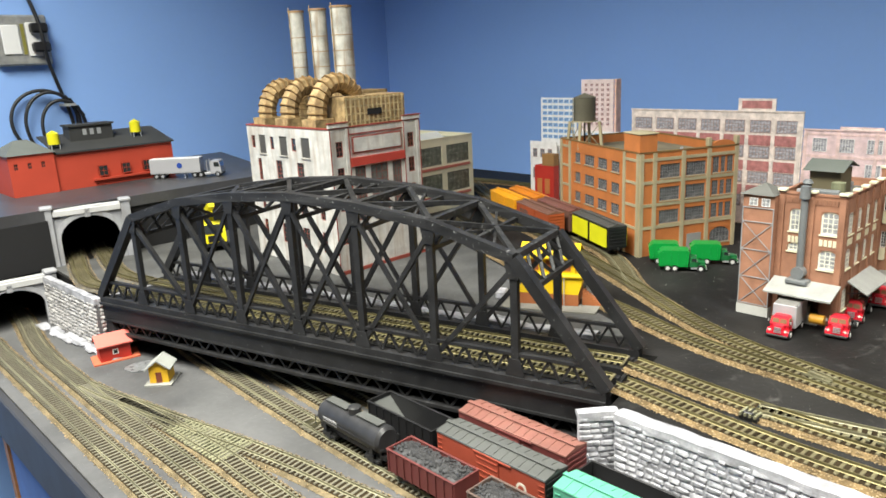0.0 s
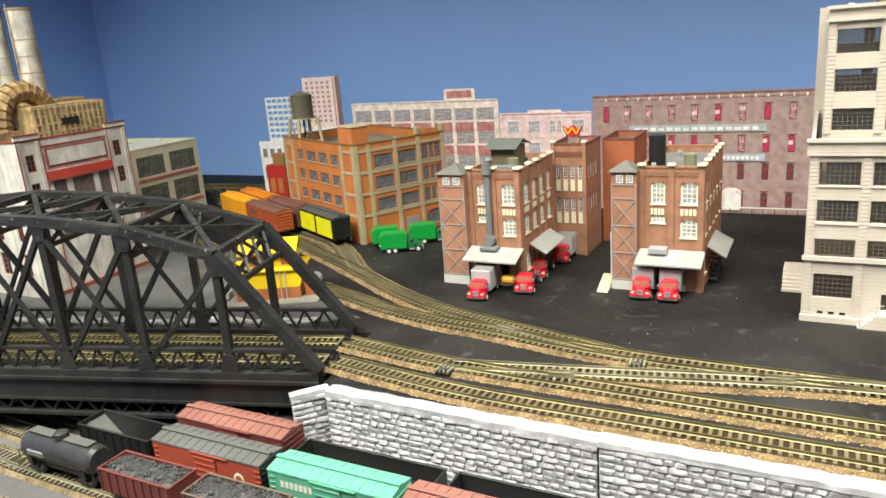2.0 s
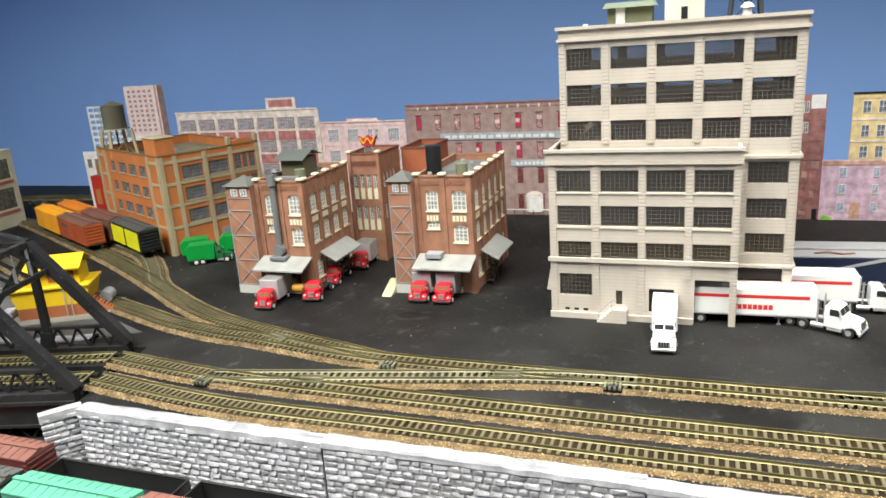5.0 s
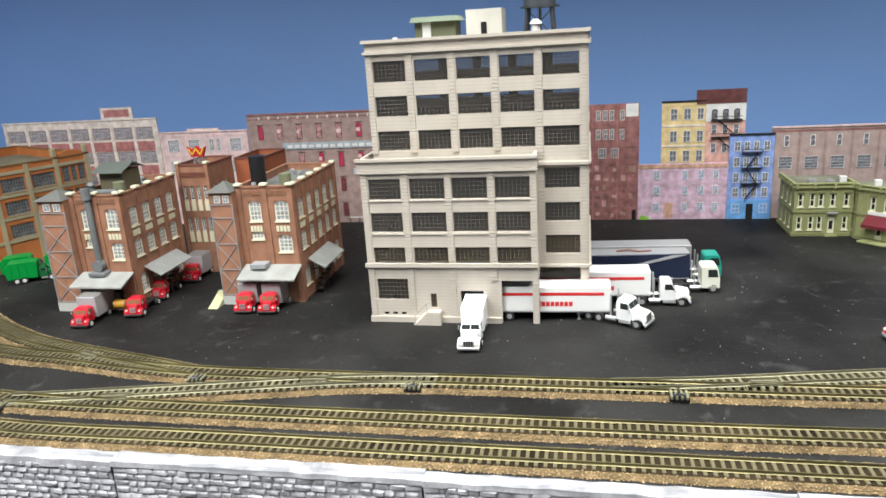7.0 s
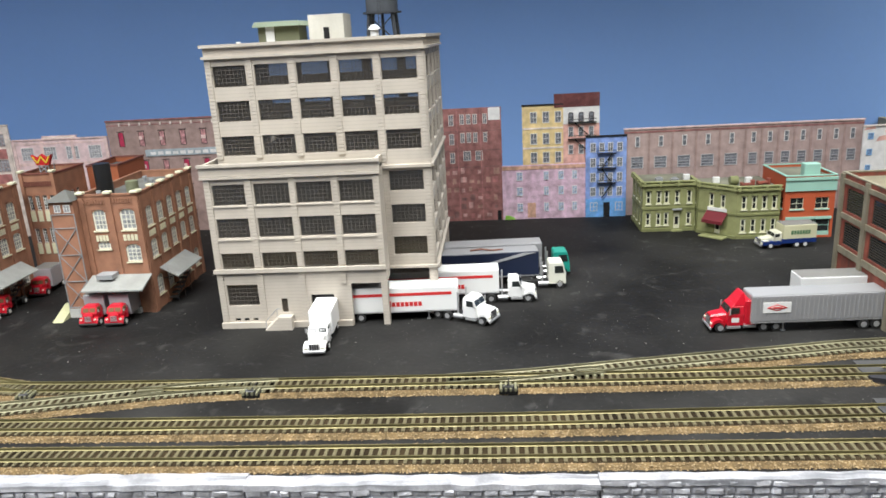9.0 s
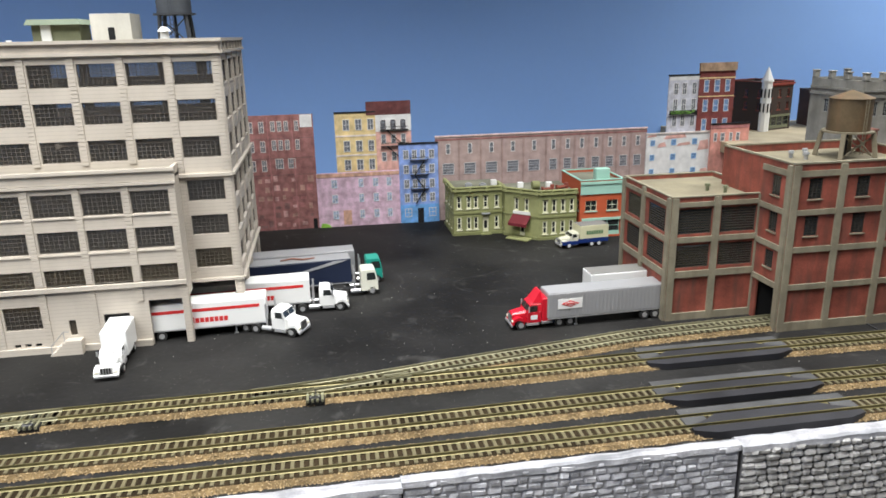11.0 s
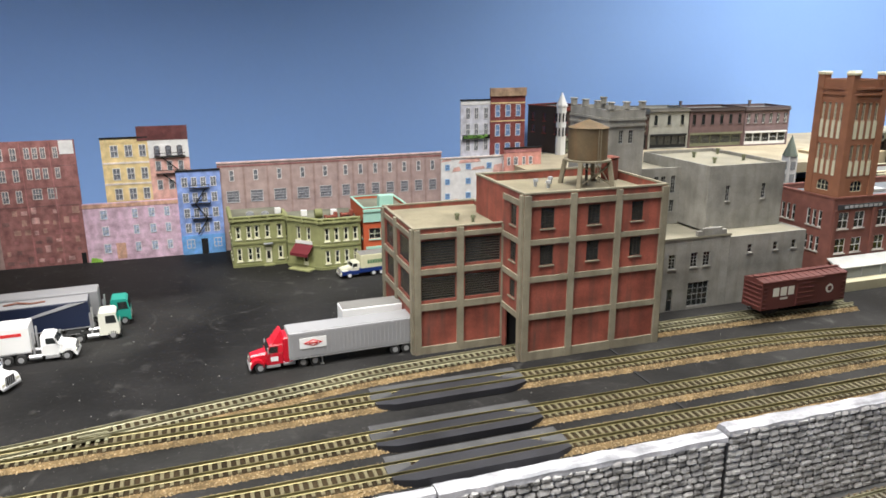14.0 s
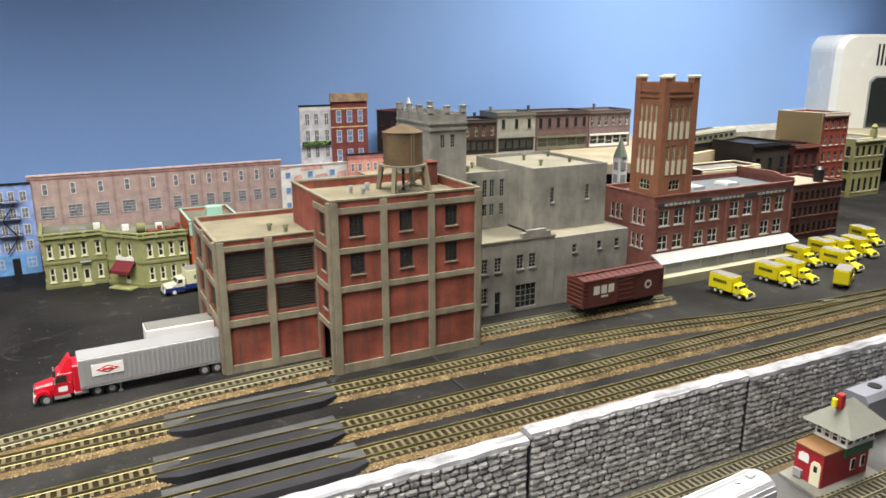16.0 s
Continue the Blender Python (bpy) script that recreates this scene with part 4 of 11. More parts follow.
            for a, c in ((0.25, 0.75), (0.75, 0.25)):
                za, zc = H[i] + (H[i + 1] - H[i]) * a, H[i] + (H[i + 1] - H[i]) * c
                lace.beam((0.005, p * (i + a), za - 0.003), (W - 0.005, p * (i + c), zc - 0.003), 0.003, 0.0035)
            part("lateral_lacing", lace, M_BRIDGE_TOP, root)
        if 1 < i < n - 1:
            sway = MB()
            sway.beam((0.004, p * i, H[i] - 0.03), (W - 0.004, p * i, H[i] - 0.03), 0.004, 0.005)
            for a, b in ((0.005, W / 2), (W / 2, W - 0.005)):
                sway.beam((a, p * i, H[i] - 0.03), (b, p * i, H[i] - 0.002), 0.0035, 0.004).beam((b, p * i, H[i] - 0.03), (a, p * i, H[i] - 0.002), 0.0035, 0.004)
            part("sway_frame", sway, M_BRIDGE, root)
    for i in (1, n - 1):
        y0 = p * i + (-0.02 if i == 1 else 0.02)
        z0 = H[i] - 0.032
        pf = MB().beam((0.005, y0, z0), (W - 0.005, y0, z0), 0.005, 0.006)
        for k in range(4):
            a, b = 0.005 + (W - 0.01) * k / 4, 0.005 + (W - 0.01) * (k + 1) / 4
            pf.beam((a, y0, z0), (b, p * i, H[i]), 0.0035, 0.004).beam((b, y0, z0), (a, p * i, H[i]), 0.0035, 0.004)
        part("portal_frame", pf, M_BRIDGE, root)
    # abutment shoes
    for y in (0.012, L - 0.012):
        for x in (0.0, W):
            part("bearing_shoe", MB().prism([(y - 0.012, -0.05), (y + 0.012, -0.05), (y + 0.005, -0.03), (y - 0.005, -0.03)], "x", x - 0.005, x + 0.005), M_BRIDGE, root)
    return root


truss_bridge()
solo("bridge_pier", MB().box(0.555, 0.70, 0.345, 0.362, YARD, -0.021), M_MORTAR, "dark abutment wall under the bridge end", "abutment", kind="structure")

# ---- building materials ----
M_TAN = mat("tan_painted_concrete", (0.515, 0.463, 0.4), 0.75, var=0.07, blotch=25, streak=0.12, stain=(0.3, 0.26, 0.22), course=0.0042)
M_BRICK = mat("brown_brick", (0.33, 0.16, 0.098), 0.8, var=0.22, blotch=50, grain=700, bump=0.5)
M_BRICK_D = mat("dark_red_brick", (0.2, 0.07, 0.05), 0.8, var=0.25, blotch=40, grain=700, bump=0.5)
M_ROOFTAR = mat("tar_roof_grey", (0.17, 0.17, 0.16), 0.85, var=0.25, blotch=30)
M_ROOFTAN = mat("tan_gravel_roof", (0.21, 0.185, 0.125), 0.85, var=0.25, blotch=25, grain=500)
M_CONC = mat("stained_concrete_frame", (0.235, 0.21, 0.15), 0.8, var=0.25, blotch=35, streak=0.5, stain=(0.13, 0.1, 0.07))
M_REDPANEL = mat("weathered_red_brick_panel", (0.265, 0.07, 0.047), 0.75, var=0.45, blotch=34, streak=0.75, stain=(0.085, 0.048, 0.038))
M_ORANGE = mat("orange_brick_panel", (0.5, 0.17, 0.05), 0.7, var=0.14, blotch=30, streak=0.25, stain=(0.35, 0.12, 0.05))
M_ORTRIM = mat("tan_concrete_trim", (0.4, 0.345, 0.22), 0.7, var=0.15, streak=0.2, stain=(0.22, 0.18, 0.11))
M_GREYB = mat("grey_concrete_block", (0.28, 0.272, 0.245), 0.8, var=0.32, blotch=30, streak=0.42, stain=(0.13, 0.115, 0.09), speck=0.25, speck_col=(0.14, 0.125, 0.1))
M_GREYROOF = mat("tan_flat_roof_worn", (0.27, 0.25, 0.19), 0.85, var=0.2, blotch=20)
M_REA = mat("terracotta_brick", (0.31, 0.135, 0.075), 0.75, var=0.12, blotch=60, grain=700)
M_REAB = mat("depot_brick", (0.24, 0.095, 0.075), 0.75, var=0.18, blotch=60, grain=700)
M_METALROOF = mat("pale_grey_sheet_metal", (0.55, 0.55, 0.52), 0.5, var=0.08)
M_CANOPY = mat("dusty_grey_sheet_metal", (0.42, 0.425, 0.41), 0.55, var=0.15, blotch=40)
M_STEELGREY = mat("grey_steel_paint", (0.3, 0.31, 0.32), 0.5, var=0.12)
M_GREENDRAB = mat("drab_green_paint", (0.17, 0.18, 0.11), 0.7, var=0.2)
M_RUSTTANK = mat("rusty_tank_wood", (0.115, 0.08, 0.042), 0.75, var=0.3, blotch=40, streak=0.5, stain=(0.16, 0.08, 0.04))
M_BROWNTRIM = mat("brown_red_trim", (0.25, 0.05, 0.035), 0.7, var=0.15)
M_PPWALL = mat("weathered_white_wall", (0.55, 0.54, 0.51), 0.75, var=0.28, blotch=35, streak=0.8, stain=(0.33, 0.26, 0.2))
M_DUCT = mat("card_duct_tan", (0.37, 0.26, 0.125), 0.75, var=0.5, blotch=85, streak=0.8, stain=(0.17, 0.09, 0.04))
M_STACK = mat("stained_white_stack", (0.5, 0.49, 0.44), 0.75, var=0.3, blotch=45, streak=0.95, stain=(0.23, 0.14, 0.07))


M_WHFLOOR = mat("brown_styrene_floor", (0.2, 0.175, 0.145), 0.8)
M_DUCTGREY = mat("blue_grey_duct", (0.15, 0.16, 0.165), 0.5, var=0.25)


def grooved(u0, u1, z0, z1, depth=0.0013, pitch=0.0042):
    """A rusticated pilaster: one piece with horizontal grooves."""
    pts = [(0.0, z0)]
    n = max(1, int((z1 - z0) / pitch))
    for k in range(n):
        a, b = z0 + (z1 - z0) * k / n, z0 + (z1 - z0) * (k + 1) / n
        pts += [(-depth, a + 0.0002), (-depth, b - 0.0009), (-depth + 0.0005, b - 0.0007), (-depth + 0.0005, b - 0.0001)]
    pts.append((0.0, z1))
    b = MB()
    for (y0, c), (y1, d) in zip(pts, pts[1:]):
        b.face([(u0, y0, c), (u1, y0, c), (u1, y1, d), (u0, y1, d)])
        for u in (u0, u1):
            b.face([(u, 0.0, c), (u, y0, c), (u, y1, d), (u, 0.0, d)])
    b.weld = True
    return b


def glaze(parent, F, us, zs, **kw):
    """Windows at every pair of spans; returns the openings for the wall."""
    ops = []
    for u0, u1 in us:
        for z0, z1 in zs:
            window(parent, F, u0, u1, z0, z1, **kw)
            ops.append((u0, u1, z0, z1))
    return ops


def bands(parent, F, items, m, name="belt_course", proud=0.0015):
    """Raised strips on a wall: (u0, u1, z0, z1)."""
    for u0, u1, z0, z1 in items:
        part(name, MB().box(u0, u1, -proud, 0, z0, z1), m, parent, at=F)


def vents(parent, spots, z, m=M_STEELGREY):
    for x, y in spots:
        part("roof_vent", MB().cyl((x, y, z), (x, y, z + 0.006), 0.0022, n=8).cyl((x, y, z + 0.006), (x, y, z + 0.009), 0.0036, 0.003, n=8), m, parent)


def water_tank(at, r, h, leg_h, tank_m, leg_m, label, spread=None, leg_w=0.003):
    root = thing("water_tank", label, "water tank", at)
    s = spread or r * 0.8
    tank = MB().cyl((0, 0, leg_h - 0.0002), (0, 0, leg_h + h), r, n=24)
    part("barrel", tank, tank_m, root)
    for k in range(7):
        z = leg_h + h * (k + 0.15) / 7
        part("hoop", MB().cyl((0, 0, z), (0, 0, z + 0.0006), r + 0.0004, n=24, caps=False), tank_m, root)
    part("cone_roof", MB().cyl((0, 0, leg_h + h), (0, 0, leg_h + h + r * 0.4), r * 1.06, 0.0004, n=20), tank_m, root)
    part("platform", MB().cyl((0, 0, leg_h - 0.0022), (0, 0, leg_h - 0.0003), r * 1.22, n=20), leg_m, root)
    for a, b in ((-1, -1), (1, -1), (1, 1), (-1, 1)):
        part("leg", MB().beam((a * s * 1.1, b * s * 1.1, 0), (a * s * 0.92, b * s * 0.92, leg_h - 0.0022), leg_w, leg_w), leg_m, root)
    lad = MB().box(-r - 0.0045, -r - 0.0038, -0.002, -0.0014, leg_h * 0.2, leg_h + h).box(-r - 0.0045, -r - 0.0038, 0.0014, 0.002, leg_h * 0.2, leg_h + h)
    for k in range(14):
        z = leg_h * 0.25 + (leg_h * 0.75 + h) * k / 14
        lad.box(-r - 0.0044, -r - 0.0039, -0.0014, 0.0014, z, z + 0.0005)
    part("ladder", lad, leg_m, root)
    part("cross_brace", MB().beam((-s, -s, 0.002), (s, -s, leg_h - 0.004), 0.0009, 0.0012).beam((s, -s, 0.002), (-s, -s, leg_h - 0.004), 0.0009, 0.0012).beam((-s, s, 0.002), (-s, -s, leg_h - 0.004), 0.0009, 0.0012).beam((-s, -s, 0.002), (-s, s, leg_h - 0.004), 0.0009, 0.0012), leg_m, root)
    part("riser_pipe", MB().cyl((0, 0, 0), (0, 0, leg_h - 0.0022), 0.0018, n=8), M_BLACK, root)
    return root


# ---- tan seven-storey warehouse ----
def warehouse():
    root = thing("warehouse", "tan seven-storey concrete warehouse with steel sash windows and truck dock", "warehouse", pose(0.877, -0.072, 0, 0, 0, -90))
    sash = dict(cols=8, rows=5, frame_mat=mat("steel_sash_tan", (0.15, 0.13, 0.11), 0.4), pane_mat=glass("warehouse_glazing", (0.98, 0.97, 0.95), 0.92, (0.28, 0.24, 0.2), 1.8), inset=0.0018, fw=0.0007, mw=0.0004)
    F = face_of("front", 1, 1)
    lo = [(0.155, 0.18), (0.115, 0.139), (0.073, 0.096)]
    us = [(0.0095, 0.0485), (0.0595, 0.1015), (0.11, 0.1515), (0.1605, 0.2005)]
    ops = glaze(root, F, us, lo, **sash)
    ops += glaze(root, F, [(0.0105, 0.049)], [(0.029, 0.056)], **sash)
    for u0, u1 in ((0.016, 0.0225), (0.027, 0.0335), (0.038, 0.0445)):
        window(root, F, u0, u1, 0.0085, 0.0125, 1, 1, M_TAN, M_DARKPANE, fw=0.0005)
        ops.append((u0, u1, 0.0085, 0.0125))
    ops += [(0.0765, 0.084, 0.019, 0.037), (0.114, 0.142, 0.012, 0.041), (0.164, 0.2015, 0, 0.054)]
    part("wall", wall_mb(0.208, 0.203, ops, 0.004), M_TAN, root)
    part("door", MB().box(0.0768, 0.0837, 0.002, 0.003, 0.019, 0.0368).box(0.0785, 0.082, 0.0015, 0.002, 0.028, 0.035), mat("dark_brown_door", (0.05, 0.04, 0.03), 0.6), root)
    part("dock_door", MB().box(0.1142, 0.1418, 0.0025, 0.0035, 0.012, 0.0408), M_DARK, root)
    st = MB().box(0.073, 0.09, -0.012, -0.0005, 0, 0.0165)
    for k in range(5):
        st.box(0.073 - 0.0034 * (k + 1), 0.073 - 0.0034 * k, -0.012, -0.0005, 0, 0.0165 - 0.0033 * (k + 0.6))
    part("stair", st, M_TAN, root)
    part("stair_rail", MB().tube([(0.058, -0.0118, 0.012), (0.073, -0.0118, 0.028), (0.079, -0.0118, 0.028)], 0.0005).tube([(0.058, -0.0118, 0.001), (0.058, -0.0118, 0.012)], 0.0005).tube([(0.073, -0.0118, 0.016), (0.073, -0.0118, 0.028)], 0.0005), M_STEELGREY, root)
    side = part("side_stair", MB().box(-0.024, -0.0005, 0.112, 0.15, 0, 0.021), M_TAN, root)
    for k in range(5):
        part("step", MB().box(-0.024, -0.0005, 0.112 - 0.0042 * (k + 1), 0.112 - 0.0042 * k, 0, 0.0175 - 0.0035 * k), M_TAN, side)
    # pilasters, belts, cornice of the lower block
    for u in (0.0045, 0.054, 0.1055, 0.156, 0.2045):
        w = 0.0035
        for z0, z1 in ((0.0785, 0.186), (0.0 if u != 0.156 else 0.054, 0.071)):
            part("pilaster", grooved(u - w, u + w, z0, z1), M_TAN, root)
    bands(root, F, [(-0.002, 0.2085, 0.0715, 0.0765), (-0.003, 0.2095, 0.187, 0.190)], M_TAN, proud=0.0035)
    bands(root, F, [(-0.003, 0.2095, 0.1905, 0.2005)], M_TAN, "parapet_panel", 0.0018)
    bands(root, F, [(-0.004, 0.21, 0.201, 0.2045)], M_TAN, "coping", 0.0045)
    bands(root, F, [(-0.001, 0.163, 0.0, 0.0075)], M_TAN, "plinth", 0.003)
    for z in (0.1495, 0.1085):
        bands(root, F, [(a - 0.001, b + 0.001, z + 0.0035, z + 0.005) for a, b in us], M_TAN, "sill", 0.0014)
    part("dock_pier", MB().box(0.2015, 0.2085, 0.0, 0.007, 0, 0.0705), M_TAN, root)
    part("ledge_roof", MB().box(0.0, 0.208, 0.004, 0.03, 0.192, 0.195), M_ROOFTAN, root)
    part("ledge_side", MB().box(0.204, 0.208, 0.0045, 0.0295, 0.0545, 0.204), M_TAN, root)
    part("ledge_side", MB().box(0.0, 0.004, 0.0045, 0.265, 0, 0.204), M_TAN, root)
    # upper block, set back, five bays
    FU = T(0.0095, 0.031)
    up = [(0.289, 0.3135), (0.249, 0.273), (0.2085, 0.232)]
    uu = [(0.0085, 0.0475), (0.058, 0.0975), (0.1075, 0.147), (0.157, 0.1965), (0.206, 0.247)]
    ops = glaze(root, FU, uu, up, **sash)
    part("wall", wall_mb(0.256, 0.337, ops, 0.004, 0.19), M_TAN, root, at=FU)
    ops = glaze(root, FU, [uu[4]], [(0.159, 0.183), (0.119, 0.142), (0.079, 0.102)], **sash)
    ops = [(a - 0.1975, b - 0.1975, c, e) for a, b, c, e in ops] + [(0.0, 0.0495, 0.0, 0.061)]
    part("wall", wall_mb(0.0585, 0.1899, ops, 0.004), M_TAN, root, at=FU @ T(0.1975, 0))
    for u in (0.004, 0.0525, 0.1025, 0.152, 0.2015, 0.2515):
        for z0, z1 in ((0.205, 0.321),) if u < 0.19 else ((0.0 if u > 0.24 else 0.062, 0.321),):
            part("pilaster", grooved(u - 0.0035, u + 0.0035, z0, z1), M_TAN, root, at=FU)
    bands(root, FU, [(-0.002, 0.258, 0.3215, 0.3245), (-0.003, 0.259, 0.334, 0.3375)], M_TAN, "cornice", 0.004)
    bands(root, FU, [(0.1985, 0.2575, 0.187, 0.1905), (0.1985, 0.2575, 0.0625, 0.0655)], M_TAN, proud=0.0035)
    # right and back sides
    D = 0.236
    FR = FU @ pose(0.256, 0, 0, 0, 0, 90)
    rs = spans(0.004, D - 0.006, 4, 0.018)
    rz = up + [(0.159, 0.183), (0.119, 0.142), (0.079, 0.102), (0.03, 0.056)]
    side_sash = dict(sash, cols=5)
    ops = glaze(root, FR, rs, rz, **side_sash)
    part("wall", wall_mb(D - 0.0085, 0.337, [(a - 0.0045, b - 0.0045, c, e) for a, b, c, e in ops], 0.004), M_TAN, root, at=FR @ T(0.0045, 0))
    for k in range(5):
        u = 0.004 + k * (D - 0.01) / 4
        part("pilaster", grooved(max(0.0, u - 0.0035), min(D, u + 0.0035), 0, 0.321), M_TAN, root, at=FR)
    for u0, u1 in rs:
        for z0, z1 in rz[:6]:
            part("spandrel_panel", MB().cbox(u0 + 0.003, u1 - 0.003, -0.0008, -0.0001, z0 - 0.011, z0 - 0.004, 0.0003), M_TAN, root, at=FR)
            part("sill", MB().box(u0 - 0.001, u1 + 0.001, -0.0014, 0.0, z0 - 0.0015, z0 - 0.0001), M_TAN, root, at=FR)
    bands(root, FR, [(0.0, D, 0.3215, 0.3245), (0.0, D, 0.334, 0.3375), (0.0, D, 0.187, 0.1905), (0.0, D, 0.0625, 0.0655)], M_TAN, "cornice", 0.004)
    for k in range(8):
        u = 0.006 + k * (D - 0.012) / 7
        part("parapet_rib", MB().box(u - 0.0015, u + 0.0015, -0.0026, -0.0001, 0.3246, 0.3339), M_TAN, root, at=FR)
    FB = pose(0.2655, 0.031 + D, 0, 0, 0, 180)
    ops = glaze(root, FB, spans(0.004, 0.26, 5, 0.012), rz[:6], **sash)
    part("wall", wall_mb(0.268, 0.337, ops, 0.004), M_TAN, root, at=FB)
    part("wall", wall_mb(D - 0.0045, 0.337, [], 0.004, 0.2045), M_TAN, root, at=FU @ pose(0, D - 0.0005, 0, 0, 0, -90))
    part("dock_ceiling", MB().box(0.0045, 0.262, 0.034, 0.025 + D, 0.0665, 0.068), M_TAN, root)
    for z in (0.106, 0.146, 0.196, 0.236, 0.276):
        part("floor_slab", MB().box(0.017, 0.262, 0.036, 0.025 + D, z, z + 0.002), M_WHFLOOR, root)
    part("roof", MB().box(0.016, 0.2635, 0.0345, 0.025 + D, 0.327, 0.33), M_ROOFTAN, root)
    # roof house, stair house, small vents
    part("roof_house", MB().box(0.122, 0.165, 0.09, 0.14, 0.3302, 0.366), mat("cream_roof_house", (0.6, 0.58, 0.52), 0.7, var=0.1, streak=0.2, stain=(0.4, 0.36, 0.3)), root)
    part("roof_house_door", MB().box(0.14, 0.147, 0.0893, 0.09, 0.337, 0.351).box(0.1425, 0.1445, 0.0888, 0.0893, 0.342, 0.346), M_DARK, root)
    part("penthouse", MB().box(0.056, 0.066, 0.1, 0.14, 0.3302, 0.356).box(0.0765, 0.107, 0.1, 0.14, 0.3302, 0.356), M_GREENDRAB, root, "drab green roof penthouse")
    part("penthouse_chimney", MB().box(0.066, 0.0765, 0.098, 0.14, 0.3302, 0.357), M_WHITE, root)
    part("penthouse_roof", MB().prism([(0.051, 0.355), (0.112, 0.355), (0.108, 0.361), (0.055, 0.361)], "y", 0.092, 0.148), mat("pale_green_sheet", (0.3, 0.36, 0.27), 0.6), root)
    vents(root, [(0.03, 0.1), (0.208, 0.06)], 0.3302, M_WHITE)
    part("roof_ventilator", MB().cyl((0.208, 0.05, 0.3302), (0.208, 0.05, 0.345), 0.0055, 0.0045, n=12).cyl((0.208, 0.05, 0.345), (0.208, 0.05, 0.350), 0.0075, 0.003, n=12), M_WHITE, root)
    return root


warehouse()
water_tank(pose(0.995, -0.281, 0.33), 0.0195, 0.038, 0.036, mat("grey_wood_tank", (0.075, 0.082, 0.095), 0.7, var=0.25), mat("dark_steel_legs", (0.05, 0.055, 0.065), 0.6), "dark grey wooden roof water tank on steel legs", leg_w=0.0035, spread=0.0155)


# ---- brick mill pair with stair towers ----
M_DOCKROOF = mat("dusty_dock_sheet", (0.3, 0.305, 0.29), 0.6, var=0.15, blotch=40)
M_FRAMESTEEL = mat("dark_stair_steel", (0.06, 0.06, 0.06), 0.5, var=0.2)
M_MILLWIN = mat("ivory_window_paint", (0.78, 0.77, 0.66), 0.5, var=0.05)


def brick_mill(at, w, d, tw, tout, label, smokestack):
    root = thing("brick_mill", label, "mill building", at)
    fr = dict(frame_mat=M_MILLWIN, pane_mat=M_PALEPANE, fw=0.0021, mw=0.001, sill=M_CREAM, arch=M_BRICK)
    F = face_of("front", w, d)
    c = w / 2
    cols = [(c - 0.0245, c - 0.007), (c + 0.012, c + 0.0325)]
    ops = glaze(root, F, cols, [(0.114, 0.142)], cols=3, rows=4, **fr)
    ops += glaze(root, F, [cols[1]], [(0.071, 0.095)], cols=3, rows=4, **fr)
    ops += glaze(root, F, [cols[0]], [(0.089, 0.1)], cols=3, rows=2, **fr)
    ops += [(0.004, w - 0.02, 0.006, 0.044)]
    R = face_of("right", w, d)
    rs = spans(0.01, d - 0.008, 5 if smokestack else 4, 0.0125)
    rops = glaze(root, R, rs, [(0.113, 0.14), (0.07, 0.095), (0.018, 0.045)], cols=3, rows=4, **fr)
    Lf = face_of("left", w, d)
    lops = glaze(root, Lf, spans(0.01, d - 0.05, 4, 0.02), [(0.113, 0.14), (0.07, 0.095)], cols=3, rows=4, **fr)
    shell(root, w, d, 0.16, {"front": ops, "right": rops, "left": lops}, M_BRICK, roof_z=0.152, roof_mat=M_ROOFTAR, cap_mat=M_BRICK)
    # added black sheet inside, so the windows look unlit
    part("inner_blackout", MB().box(0.003, w - 0.003, 0.003, d - 0.003, 0.0495, 0.051), M_DARK, root)
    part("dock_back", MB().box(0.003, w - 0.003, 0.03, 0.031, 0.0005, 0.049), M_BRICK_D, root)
    part("dock_platform", MB().box(0.003, w - 0.019, -0.006, 0.03, 0.0006, 0.0075), mat("pale_concrete", (0.5, 0.5, 0.47), 0.8), root)
    # pilasters with pale caps
    for G, us in ((F, (0.002, c - 0.0005, w - 0.0035)), (R, [0.004] + [a[1] + 0.005 for a in rs])):
        for u in us:
            part("pilaster", MB().box(u - 0.0025, u + 0.0045, -0.002, 0, 0.0, 0.158), M_BRICK, root, at=G)
            part("merlon_cap", MB().cbox(u - 0.004, u + 0.006, -0.0035, 0.005, 0.1628, 0.166, 0.0006), M_CREAM, root, at=G)
    for G, us in ((F, cols), (R, rs)):
        for u0, u1 in us:
            n = 4
            b = MB()
            for k in range(n):
                a = u0 + (u1 - u0) * k / n
                b.box(a, a + (u1 - u0) / n * 0.72, -0.0008, 0, 0.1, 0.108)
            part("dentil_panel", b, M_CREAM, root, at=G)
    corb = MB().box(0, 0.0022, -0.0012, 0, 0.15, 0.156).mesh("corbel", M_BRICK)
    for k in range(int(w / 0.004)):
        part("corbel", corb, None, root, at=T(0.001 + k * 0.004, 0))
    # stair tower with steel cross bracing
    x0, x1, y0, y1 = -tw, -0.001, -tout, -tout + tw * 0.95
    part("stair_tower", MB().box(x0, x1, y0, y1, 0.0125, 0.157), M_BRICK, root)
    part("tower_base", MB().box(x0 - 0.001, x1 + 0.0005, y0 - 0.001, y1, 0, 0.0125), mat("pale_concrete", (0.5, 0.5, 0.47), 0.8), root)
    mx, my = (x0 + x1) / 2, (y0 + y1) / 2
    roof = MB()
    e = 0.004
    base = [(x0 - e, y0 - e, 0.1572), (x1 + e * 0.2, y0 - e, 0.1572), (x1 + e * 0.2, y1 + e, 0.1572), (x0 - e, y1 + e, 0.1572)]
    for i in range(4):
        roof.face([base[i], base[(i + 1) % 4], (mx, my, 0.17)])
    roof.face(base[::-1])
